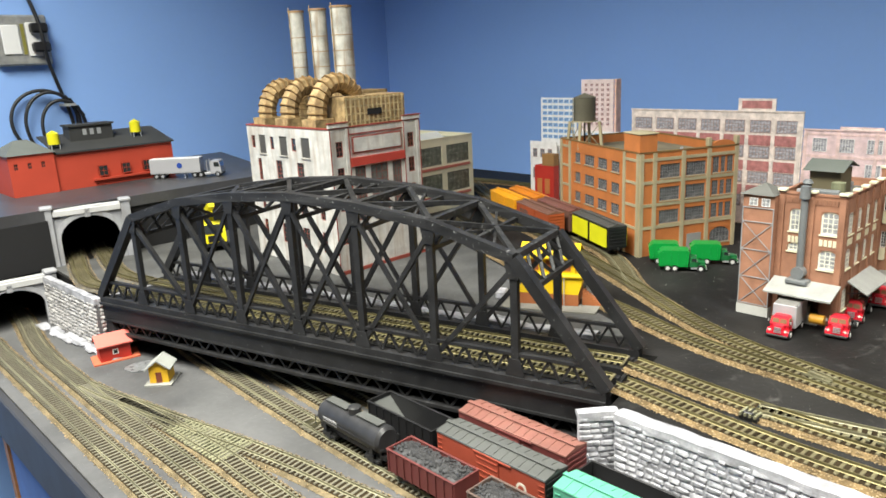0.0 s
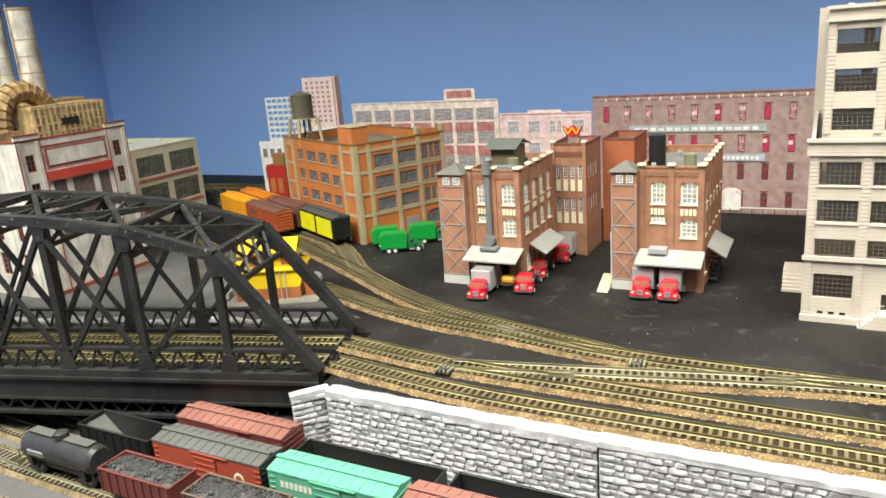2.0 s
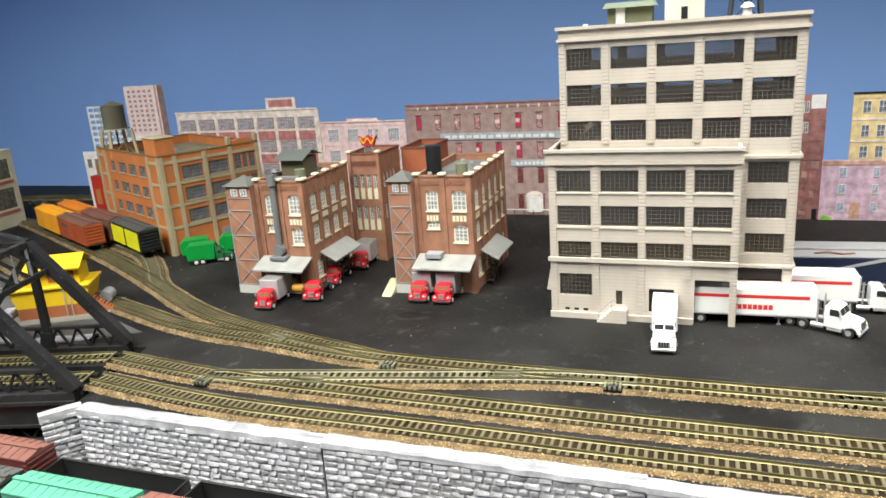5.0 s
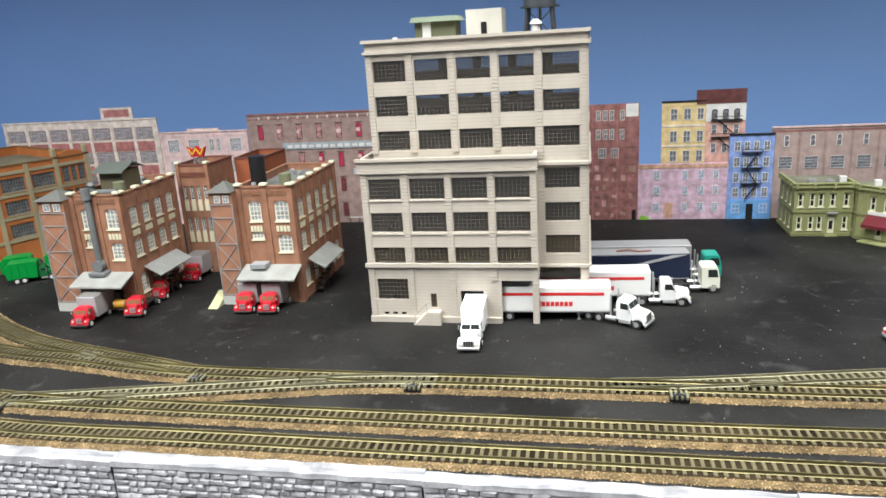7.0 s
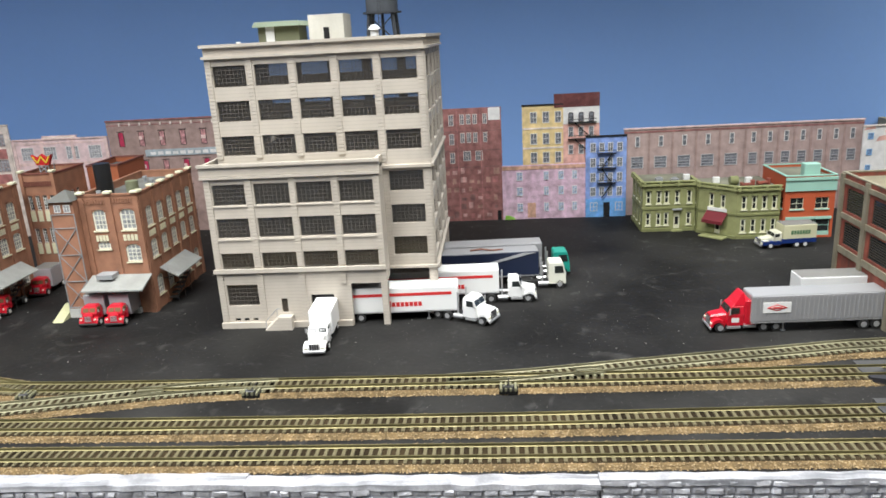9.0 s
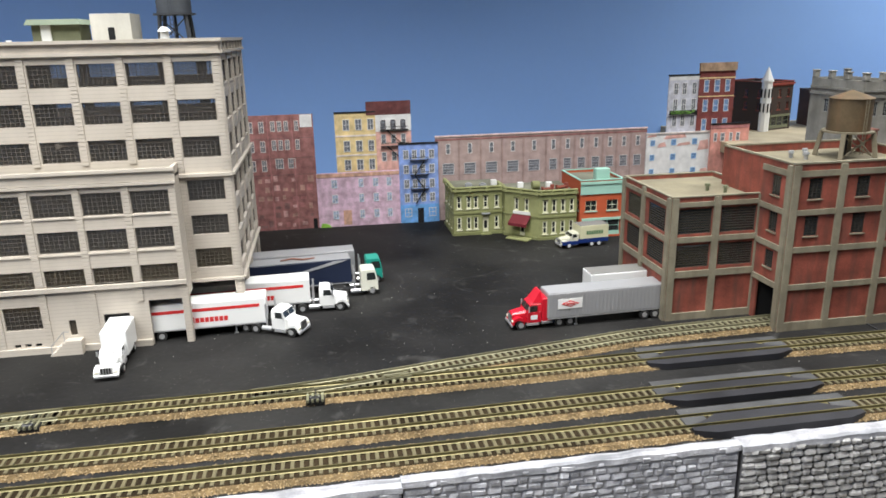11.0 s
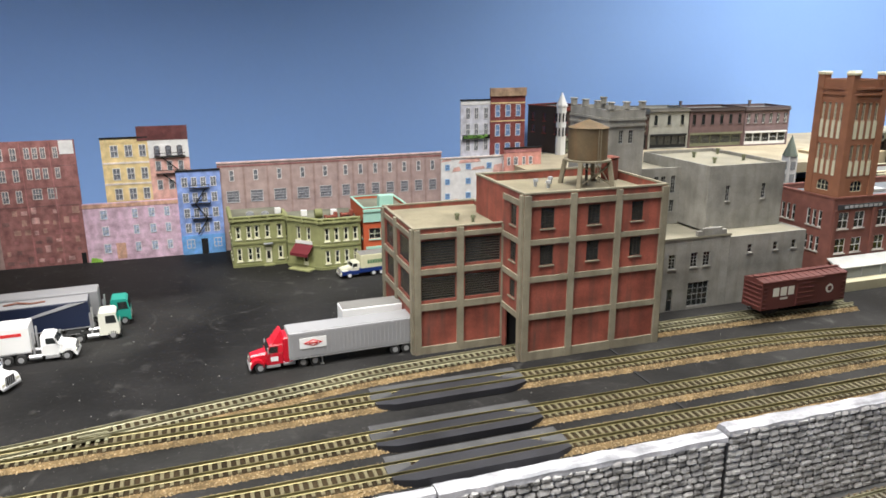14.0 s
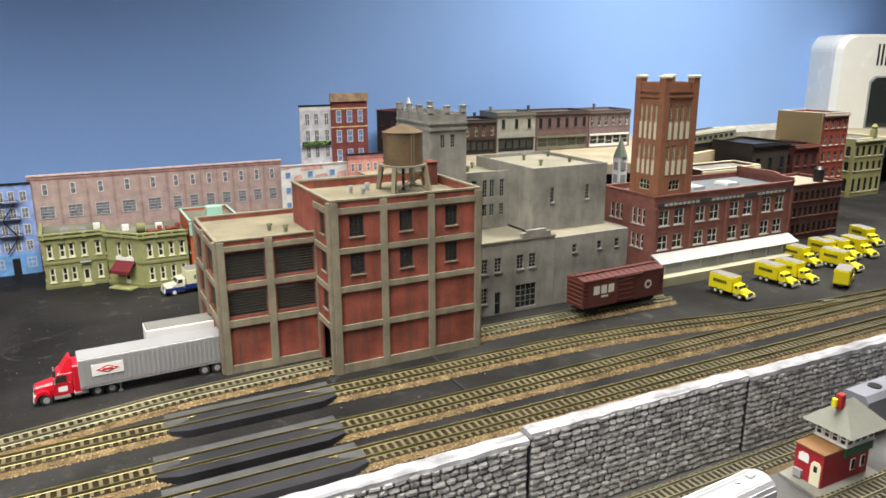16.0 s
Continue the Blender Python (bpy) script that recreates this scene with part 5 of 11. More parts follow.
    part("hip_roof", roof, mat("dark_tower_roof", (0.13, 0.13, 0.12), 0.8, var=0.2), root)
    for u in (x0 + tw * 0.2, x0 + tw * 0.58):
        window(root, T(0, y0), u, u + tw * 0.26, 0.143, 0.153, 2, 2, M_WHITE, M_PALEPANE, inset=-0.0009, fw=0.0008)
    for z in (0.014, 0.05, 0.086, 0.122, 0.14):
        part("steel_strut", MB().box(x0, x1, y0 - 0.0011, y0 - 0.0003, z, z + 0.001), M_STEELGREY, root)
    for u in (x0, x1 - 0.001):
        part("steel_post", MB().box(u, u + 0.001, y0 - 0.0012, y0 - 0.0003, 0.0126, 0.14), M_STEELGREY, root)
    for z in (0.014, 0.05, 0.086):
        for a, b in ((x0 + 0.001, x1 - 0.001), (x1 - 0.001, x0 + 0.001)):
            part("steel_brace", MB().beam((a, y0 - 0.0007, z), (b, y0 - 0.0007, z + 0.036), 0.0006, 0.0009), M_STEELGREY, root)
    # canopies
    part("canopy", MB().prism([(-0.036, 0.042), (-0.0025, 0.053), (-0.0025, 0.055), (-0.036, 0.044)], "x", 0.001, w + 0.004), M_DOCKROOF, root, "pale sheet metal dock canopy")
    part("side_canopy", MB().prism([(w + 0.0025, 0.053), (w + 0.026, 0.04), (w + 0.026, 0.0418), (w + 0.0025, 0.055)], "y", 0.024, 0.108), M_DOCKROOF, root, "pale sheet metal side canopy")
    for k in range(4):
        y = 0.034 + k * 0.02
        part("canopy_strut", MB().beam((w + 0.0008, y, 0.036), (w + 0.024, y, 0.0405), 0.0008, 0.0012), M_FRAMESTEEL, root)
    stair = MB()
    for k in range(6):
        stair.box(w + 0.003, w + 0.014, 0.036 + k * 0.009, 0.044 + k * 0.009, 0.006 + k * 0.004, 0.0072 + k * 0.004)
    stair.beam((w + 0.014, 0.036, 0.006), (w + 0.014, 0.09, 0.03), 0.0008, 0.0016).beam((w + 0.014, 0.036, 0.014), (w + 0.014, 0.09, 0.038), 0.0008, 0.0008)
    for k in range(3):
        stair.box(w + 0.0136, w + 0.0144, 0.04 + k * 0.022, 0.0408 + k * 0.022, 0, 0.016 + k * 0.009)
    part("side_stair", stair, M_FRAMESTEEL, root, "dark steel stair below the side canopy")
    # roof plant
    part("roof_house", MB().box(w * 0.2, w * 0.68, 0.05, 0.09, 0.1522, 0.184), mat("drab_brown_siding", (0.13, 0.11, 0.065), 0.8), root) if not smokestack else part("smokestack", MB().cyl((w * 0.17, 0.045, 0.1522), (w * 0.17, 0.045, 0.195), 0.0108, n=18), M_BLACK, root, "black smokestack")
    if not smokestack:
        part("gable_roof", MB().prism([(0.04, 0.183), (0.07, 0.1945), (0.1, 0.183), (0.07, 0.1925)], "x", w * 0.12, w * 0.76), mat("dark_slate_roof", (0.09, 0.1, 0.09), 0.8), root)
        part("vent_pipe", MB().tube([(c - 0.006, -0.006, 0.066), (c - 0.006, -0.006, 0.163)], 0.0042, 12).cyl((c - 0.006, -0.0065, 0.157), (c - 0.006, -0.0065, 0.172), 0.0062, 0.0056, n=12), M_DUCTGREY, root, "blue-grey sheet metal exhaust duct")
        part("roof_duct", MB().tube([(c - 0.006, -0.0045, 0.1655), (c - 0.002, 0.012, 0.1625), (c + 0.012, 0.018, 0.1615), (c + 0.024, 0.018, 0.1615)], 0.0042, 10), M_DUCTGREY, root)
        part("roof_fan", MB().cyl((c - 0.012, 0.016, 0.1522), (c - 0.012, 0.016, 0.172), 0.0045, n=10).cyl((c - 0.012, 0.016, 0.172), (c - 0.012, 0.016, 0.176), 0.0065, 0.004, n=10), M_DUCTGREY, root)
        part("blower", MB().cyl((c - 0.006, -0.013, 0.065), (c - 0.006, 0.0, 0.065), 0.0078, n=14), M_DUCTGREY, root)
        part("blower_stand", MB().cbox(c - 0.018, c + 0.007, -0.018, -0.002, 0.0525, 0.0575, 0.0008), M_DUCTGREY, root)
    else:
        part("blower", MB().box(c - 0.024, c - 0.002, -0.02, -0.003, 0.0535, 0.0595), M_STEELGREY, root)
        part("ramp", MB().prism([(-0.032, 0.0), (0.006, 0.0), (0.006, 0.014), (0.002, 0.014)], "x", -tw - 0.016, -tw - 0.002), mat("cream_green_ramp", (0.5, 0.5, 0.3), 0.8, var=0.15), root, "cream painted loading ramp")
        part("ladder", MB().box(-tw - 0.004, -tw - 0.003, -0.004, -0.003, 0.01, 0.075).box(-tw - 0.004, -tw - 0.003, 0.003, 0.004, 0.01, 0.075), M_WHITE, root)
    part("roof_tank", MB().cyl((w * 0.72, 0.035, 0.1522), (w * 0.72, 0.035, 0.172), 0.008, n=14), M_GREENDRAB, root, "drab green roof tank")
    vents(root, [(w * 0.6, 0.11), (w * 0.35, 0.13), (w * 0.15, 0.03)], 0.1522)
    part("crate_stack", MB().cbox(0.008, 0.014, -0.004, 0.003, 0.0077, 0.026, 0.0005).cbox(0.015, 0.02, -0.004, 0.003, 0.0077, 0.024, 0.0005).cbox(0.03, 0.042, 0.004, 0.014, 0.0077, 0.02, 0.0005), mat("pale_crate", (0.55, 0.55, 0.5), 0.7), root)
    return root


brick_mill(pose(0.905, 0.347, 0, 0, 0, -90), 0.075, 0.138, 0.04, 0.012, "brown brick mill with cream windows, stair tower and exhaust duct", False)
brick_mill(pose(0.94, 0.1215, 0, 0, 0, -90), 0.078, 0.174, 0.033, 0.013, "brown brick mill with cream windows, stair tower and black smokestack", True)


def mill_link():
    root = thing("brick_mill_hall", "tall brown brick hall with narrow cream window strips", "mill building", pose(1.066, 0.281, 0, 0, 0, -90))
    w, d, h = 0.053, 0.08, 0.17
    fr = dict(cols=2, rows=5, frame_mat=M_WHITE, pane_mat=M_DARKPANE, fw=0.0009, mw=0.0006)
    us = spans(0.004, w - 0.004, 4, 0.0045)
    ops = glaze(root, face_of("front", w, d), us, [(0.117, 0.139), (0.067, 0.089)], **fr)
    rops = glaze(root, face_of("right", w, d), spans(0.006, d - 0.02, 4, 0.007), [(0.117, 0.139), (0.067, 0.089)], **fr)
    shell(root, w, d, h, {"front": ops, "right": rops}, M_BRICK, roof_z=0.16, roof_mat=M_ROOFTAR, cap_mat=M_BRICK_D)
    for u0, u1 in us:
        for z0, z1 in ((0.1, 0.1165), (0.05, 0.0665)):
            part("spandrel_panel", MB().box(u0, u1, -0.0012, 0, z0, z1), M_CREAM, root)
    for u in (0.0, w - 0.005):
        part("corner_pier", MB().box(u, u + 0.005, -0.0025, 0, 0, 0.173), M_BRICK, root)
        part("merlon_cap", MB().cbox(u - 0.0012, u + 0.0062, -0.004, 0.006, 0.1732, 0.1765, 0.0006), M_CREAM, root)
    corb = MB().box(0, 0.002, -0.0015, 0, 0.153, 0.16).mesh("corbel", M_BRICK_D)
    for k in range(12):
        part("corbel", corb, None, root, at=T(0.005 + k * 0.0036, 0))
    # rooftop emblem on a lattice base
    st = MB()
    for x in (0.02, 0.034):
        for y in (0.02, 0.034):
            st.box(x, x + 0.0012, y, y + 0.0012, 0.1602, 0.181)
    for a in (0.1605, 0.17):
        st.beam((0.02, 0.02, a), (0.035, 0.02, a + 0.01), 0.0008, 0.001).beam((0.035, 0.02, a), (0.02, 0.02, a + 0.01), 0.0008, 0.001)
    part("emblem_stand", st, M_STEELGREY, root)
    red, yel = mat("emblem_red", (0.5, 0.02, 0.02), 0.5), mat("emblem_yellow", (0.7, 0.5, 0.05), 0.5)
    emb = MB().prism([(0.012, 0.196), (0.018, 0.181), (0.037, 0.181), (0.043, 0.196), (0.035, 0.191), (0.0275, 0.197), (0.02, 0.191)], "y", 0.018, 0.024)
    part("emblem", emb, red, root, "red and yellow crown-shaped rooftop emblem")
    part("emblem_trim", MB().beam((0.015, 0.0172, 0.194), (0.021, 0.0172, 0.184), 0.0005, 0.002).beam((0.021, 0.0172, 0.184), (0.0275, 0.0172, 0.194), 0.0005, 0.002).beam((0.0275, 0.0172, 0.194), (0.034, 0.0172, 0.184), 0.0005, 0.002).beam((0.034, 0.0172, 0.184), (0.04, 0.0172, 0.194), 0.0005, 0.002), yel, root)
    wing = thing("brick_mill_wing", "low red-brown brick wing behind the mill hall", "mill building", pose(1.15, 0.226, 0, 0, 0, -90))
    shell(wing, 0.05, 0.09, 0.165, {}, mat("orange_brown_brick", (0.36, 0.11, 0.05), 0.8, var=0.15), roof_z=0.158, roof_mat=M_ROOFTAR, cap_mat=M_BRICK_D)
    return root


mill_link()


# ---- orange factory ----
def orange_factory():
    root = thing("orange_factory", "orange brick factory with tan concrete frame and corner tower", "factory", pose(1.1673, 0.8762, 0, 0, 0, -116.6))
    w, d, h = 0.282, 0.19, 0.173
    F, R = face_of("front", w, d), face_of("right", w, d)
    steel = mat("grey_steel_sash", (0.22, 0.22, 0.23), 0.5)
    fr = dict(frame_mat=steel, pane_mat=mat("grey_dirty_pane", (0.13, 0.135, 0.14), 0.25, var=0.4, blotch=90), fw=0.0007, mw=0.0005, sill=M_ORTRIM)
    ops = glaze(root, F, [(0.059, 0.08), (0.097, 0.132), (0.146, 0.178), (0.193, 0.2195)], [(0.134, 0.153), (0.097, 0.116), (0.06, 0.079), (0.024, 0.042)], cols=4, rows=4, **fr)
    rs = [(0.0387, 0.0768), (0.0889, 0.1267)]
    rops = glaze(root, R, rs, [(0.13, 0.153), (0.092, 0.115), (0.053, 0.076)], cols=8, rows=4, **fr)
    rops += glaze(root, R, [(0.1405, 0.153), (0.1565, 0.1655), (0.169, 0.181)], [(0.13, 0.157), (0.092, 0.117), (0.053, 0.078)], cols=3, rows=4, **fr)
    rops += glaze(root, R, [(0.1405, 0.181)], [(0.008, 0.035)], cols=6, rows=3, arch=M_ORANGE, **fr)
    shell(root, w, d, h, {"front": ops, "right": rops}, M_ORANGE, roof_z=0.158, roof_mat=M_ROOFTAN, cap_mat=mat("brown_coping", (0.22, 0.13, 0.05), 0.7))
    # added upright black sheets give the rooms their shade
    part("inner_blackout", MB().box(0.003, w - 0.003, 0.02, 0.022, 0.001, 0.155), M_DARK, root)
    part("inner_blackout", MB().box(w - 0.022, w - 0.02, 0.023, d - 0.003, 0.001, 0.155), M_DARK, root)
    for G, us in ((F, (0.0, 0.036, 0.2335, 0.275)), (R, (0.0, 0.0245, 0.079, 0.1285, 0.183))):
        for u in us:
            part("pilaster", MB().box(u, u + 0.0068, -0.0024, 0, 0, 0.1725), M_ORTRIM, root, at=G)
    for z in (0.046, 0.084, 0.122, 0.1595):
        bands(root, R, [(0.0069, 0.1828, z, z + 0.0052)], M_ORTRIM, proud=0.0014)
        bands(root, F, [(0.2404, 0.2749, z, z + 0.0045), (0.0069, 0.0359, z, z + 0.0045)], M_ORTRIM, proud=0.0014)
    part("arched_gable", MB().prism([(0.1354, 0.1756)] + [(0.1595 - 0.0225 * math.cos(math.pi * k / 10), 0.1756 + 0.009 * math.sin(math.pi * k / 10)) for k in range(11)] + [(0.1828, 0.1756)], "y", -0.001, 0.004), M_ORANGE, root, at=R)
    for u in (0.128, 0.183):
        part("gable_post", MB().cbox(u, u + 0.0075, -0.003, 0.006, 0.1757, 0.19, 0.001), M_ORTRIM, root, at=R)
    part("corner_tower", MB().box(w - 0.046, w + 0.0015, -0.0015, 0.031, 0.1757, 0.2035), M_ORANGE, root)
    part("tower_cap", MB().cbox(w - 0.048, w + 0.003, -0.003, 0.033, 0.2036, 0.2062, 0.0008), M_ORTRIM, root)
    part("loading_door", MB().box(0.094, 0.122, -0.0012, -0.0001, 0.0005, 0.03), mat("grey_roller_door", (0.25, 0.25, 0.24), 0.6), root, at=R)
    vents(root, [(0.15, 0.09), (0.21, 0.13)], 0.1582)
    return root


orange_factory()
water_tank(pose(1.17, 0.8225, 0.1582, 0, 0, -26.6), 0.0205, 0.043, 0.052, mat("olive_grey_tank", (0.13, 0.12, 0.085), 0.7, var=0.2), M_ORTRIM, "olive grey roof water tank on a tan frame", leg_w=0.005, spread=0.022)


# ---- power plant with card ducts and three stacks ----
M_DUCTRIB = mat("brown_duct_rib", (0.22, 0.13, 0.05), 0.8, var=0.3)


def power_plant():
    root = thing("power_plant", "white weathered power plant with tan ducts and three tall stacks", "power plant", pose(0.662, 0.945, 0))
    w, d, h = 0.19, 0.25, 0.238
    F, Lf = face_of("front", w, d), face_of("left", w, d)
    fr = dict(frame_mat=M_BROWNTRIM, pane_mat=M_DARKPANE, fw=0.0014, mw=0.0006)
    ops = glaze(root, F, [(0.0125, 0.0265), (0.1635, 0.1775)], [(0.193, 0.218), (0.15, 0.176), (0.105, 0.13), (0.05, 0.075)], cols=2, rows=3, **fr)
    ops += glaze(root, F, [(0.047, 0.069), (0.0795, 0.1165), (0.1265, 0.147)], [(0.085, 0.174)], cols=3, rows=7, **dict(fr, pane_mat=mat("dusty_grey_pane", (0.13, 0.13, 0.125), 0.4, var=0.4, blotch=90, bump=0.0)))
    dark = dict(frame_mat=mat("shadow_grey_frame", (0.2, 0.19, 0.17), 0.7), pane_mat=M_DARKPANE, fw=0.001, mw=0.0006)
    # plain openings: a dark blank pane paints the shade inside them
    hole = dict(frame_mat=dark["frame_mat"], pane_mat=mat("opening_shade_pane", (0.07, 0.068, 0.062), 0.6, var=0.3), fw=0.0008, mw=0.0004)
    lops = glaze(root, Lf, [(0.038, 0.06), (0.104, 0.128), (0.17, 0.195)], [(0.19, 0.223)], cols=1, rows=1, **hole)
    lops += glaze(root, Lf, [(0.013, 0.025), (0.075, 0.087), (0.142, 0.155)], [(0.199, 0.221)], cols=1, rows=2, **fr)
    lops += glaze(root, Lf, [(0.028, 0.04), (0.088, 0.107), (0.153, 0.173)], [(0.142, 0.181)], cols=2, rows=5, **fr)
    lops += glaze(root, Lf, [(0.028, 0.04), (0.088, 0.107), (0.153, 0.173), (0.21, 0.224)], [(0.09, 0.122), (0.035, 0.07)], cols=2, rows=4, **fr)
    for u0, u1 in ((0.038, 0.06), (0.104, 0.128), (0.17, 0.195)):
        part("window_sill", MB().box(u0 - 0.001, u1 + 0.001, -0.0016, -0.0001, 0.1882, 0.1898), M_GREYB, root, at=Lf)
    shell(root, w, d, h, {"front": ops, "left": lops}, M_PPWALL, roof_z=0.229, roof_mat=M_ROOFTAR, cap_mat=M_BROWNTRIM)
    # added black sheet for the shade behind the glazing
    part("inner_blackout", MB().box(0.003, w - 0.003, 0.003, d - 0.003, 0.176, 0.178), M_DARK, root)
    for u in (0.0, 0.031, 0.153, 0.183):
        part("pilaster", MB().box(u, u + 0.006, -0.0025, 0, 0, 0.2375), M_PPWALL, root)
    part("red_band", MB().box(0.0385, 0.152, -0.005, -0.0002, 0.176, 0.1895), mat("faded_red_band", (0.42, 0.05, 0.035), 0.7), root, "faded red canopy band")
    part("sign_panel", MB().box(0.044, 0.148, -0.002, 0, 0.196, 0.2235), M_BROWNTRIM, root)
    part("sign_field", MB().box(0.0465, 0.1455, -0.003, -0.002, 0.1985, 0.221), M_PPWALL, root)
    part("plinth", MB().box(-0.001, w + 0.001, -0.003, -0.0002, 0.0, 0.007), M_BROWNTRIM, root)
    for u in (-0.0002, 0.0363, 0.1523, 0.1885):
        part("trim_strip", MB().box(u, u + 0.0016, -0.0034, -0.0026, 0.007, 0.2375), M_BROWNTRIM, root)
    for u0, u1 in ((-0.0015, 0.038), (0.152, 0.1915)):
        part("corner_parapet", MB().box(u0, u1, -0.003, 0.0, 0.2405, 0.2465), M_PPWALL, root)
        part("corner_coping", MB().box(u0 - 0.0008, u1 + 0.0008, -0.0042, 0.001, 0.2467, 0.2485), M_BROWNTRIM, root)
    part("frieze_line", MB().box(0.0385, 0.152, -0.0014, -0.0002, 0.2265, 0.2285), M_BROWNTRIM, root)
    # roof plant: duct house with grid, bent ducts, stacks
    zt = 0.2295
    part("duct_house", MB().box(0.05, 0.178, 0.02, 0.075, zt, zt + 0.055), M_DUCT, root)
    grid = MB()
    for i in range(14):
        u = 0.052 + i * 0.0092
        grid.box(u, u + 0.0024, 0.0185, 0.02, zt, zt + 0.054)
    for j in range(5):
        grid.box(0.05, 0.178, 0.0187, 0.02, zt + 0.002 + j * 0.012, zt + 0.0045 + j * 0.012)
    part("stiffener_grid", grid, mat("pale_tan_rib", (0.47, 0.37, 0.2), 0.75, var=0.35, blotch=90), root)
    part("louver", MB().box(0.095, 0.125, 0.0175, 0.0185, zt + 0.024, zt + 0.034), M_DARK, root)
    part("duct_house", MB().box(0.12, 0.2, 0.09, 0.17, zt + 0.02, zt + 0.06), M_DUCT, root)
    part("duct_leg", MB().box(0.13, 0.185, 0.1, 0.16, zt, zt + 0.02), M_DUCT, root)
    for y, x0, r in ((0.21, 0.022, 0.036), (0.145, 0.026, 0.038), (0.06, 0.024, 0.042)):
        path = [(x0, zt + 0.012), (x0, zt + 0.022)] + [(x0 + r - r * math.cos(math.pi * k / 13), zt + 0.03 + 1.15 * r * math.sin(math.pi * k / 13)) for k in range(14)] + [(x0 + 2 * r, zt + 0.01)]
        for i, (a, b) in enumerate(zip(path, path[1:])):
            va, vb = Vector((a[0], y, a[1])), Vector((b[0], y, b[1]))
            g = 0.0165
            part("duct_segment", MB().cyl(va, vb + (vb - va) * 0.1, g, g * 0.9, n=8), M_DUCT, root)
            part("duct_rib", MB().cyl(va - (vb - va).normalized() * 0.0008, va + (vb - va).normalized() * 0.0008, g * 1.06, n=8), M_DUCTRIB, root)
        part("duct_base", MB().prism([(y - 0.018, zt), (y + 0.018, zt), (y + 0.02, zt + 0.022), (y - 0.02, zt + 0.022)], "x", x0 - 0.018, x0 + 0.018), M_DUCT, root)
    for x, y, r, top in ((0.11, 0.225, 0.0135, 0.432), (0.12, 0.172, 0.0150, 0.432), (0.138, 0.128, 0.0185, 0.434)):
        st = MB()
        z = zt
        k = 0
        while z < top - 0.001:
            z2 = min(top, z + 0.026)
            st.cyl((x, y, z), (x, y, z2), r * (0.8 if k in (1, 2) and r > 0.018 else 1.0 if k else 1.15), r * (0.8 if k in (0, 1, 2) and r > 0.018 else 1.0), n=20)
            z, k = z2, k + 1
        part("smoke_pipe", st, M_STACK, root, "rust-stained white smokestack")
        rust = mat("rust_ring", (0.3, 0.19, 0.1), 0.7)
        for j in range(1, 7):
            zz = zt + 0.026 * j
            if zz < top:
                part("ring", MB().cyl((x, y, zz - 0.0006), (x, y, zz + 0.0006), r + 0.0006, n=18, caps=False), rust, root)
        part("rim", MB().cyl((x, y, top - 0.003), (x, y, top + 0.0006), r + 0.0011, n=18), rust, root)
        part("pipe_ladder", MB().box(x - r - 0.002, x - r - 0.0013, y - 0.001, y + 0.001, zt, top + 0.006), M_DUCT, root)
    return root


power_plant()


def annex():
    root = thing("annex", "low pale green two-storey workshop with wide windows", "workshop", pose(1.045, 1.18, 0))
    w, d, h = 0.185, 0.26, 0.163
    m = mat("pale_green_concrete", (0.6, 0.57, 0.42), 0.7, var=0.1)
    F, Lf = face_of("front", w, d), face_of("left", w, d)
    fr = dict(frame_mat=mat("steel_sash_dark", (0.16, 0.15, 0.13), 0.6), pane_mat=mat("murky_green_pane", (0.11, 0.125, 0.095), 0.25, var=0.5, blotch=90, bump=0.0), fw=0.0008, mw=0.0003)
    ops = glaze(root, F, [(0.012, 0.085), (0.1, 0.173)], [(0.105, 0.147), (0.04, 0.085)], cols=3, rows=2, **fr)
    lops = glaze(root, Lf, spans(0.01, 0.25, 3, 0.02), [(0.105, 0.14), (0.04, 0.075)], cols=8, rows=4, **fr)
    shell(root, w, d, h, {"front": ops, "left": lops}, m, roof_z=0.156, roof_mat=mat("grey_green_roof", (0.42, 0.44, 0.38), 0.8, var=0.2), cap_mat=m)
    for z in (0.095, 0.03):
        bands(root, F, [(0.01, 0.175, z, z + 0.006)], mat("faded_red_sill", (0.4, 0.13, 0.1), 0.7))
    # added black sheet keeps the workshop interior dark
    part("inner_blackout", MB().box(0.003, w - 0.003, 0.003, d - 0.003, 0.09, 0.092), M_DARK, root)
    for k in range(6):
        part("roof_seam", MB().box(0.003, w - 0.003, 0.02 + k * 0.042, 0.022 + k * 0.042, 0.1561, 0.1572), mat("olive_roof_seam", (0.2, 0.2, 0.14), 0.8), root)
    part("skylight", MB().prism([(0.04, 0.1562), (0.1, 0.1562), (0.07, 0.171)], "x", 0.04, 0.14), M_METALROOF, root)
    return root


annex()


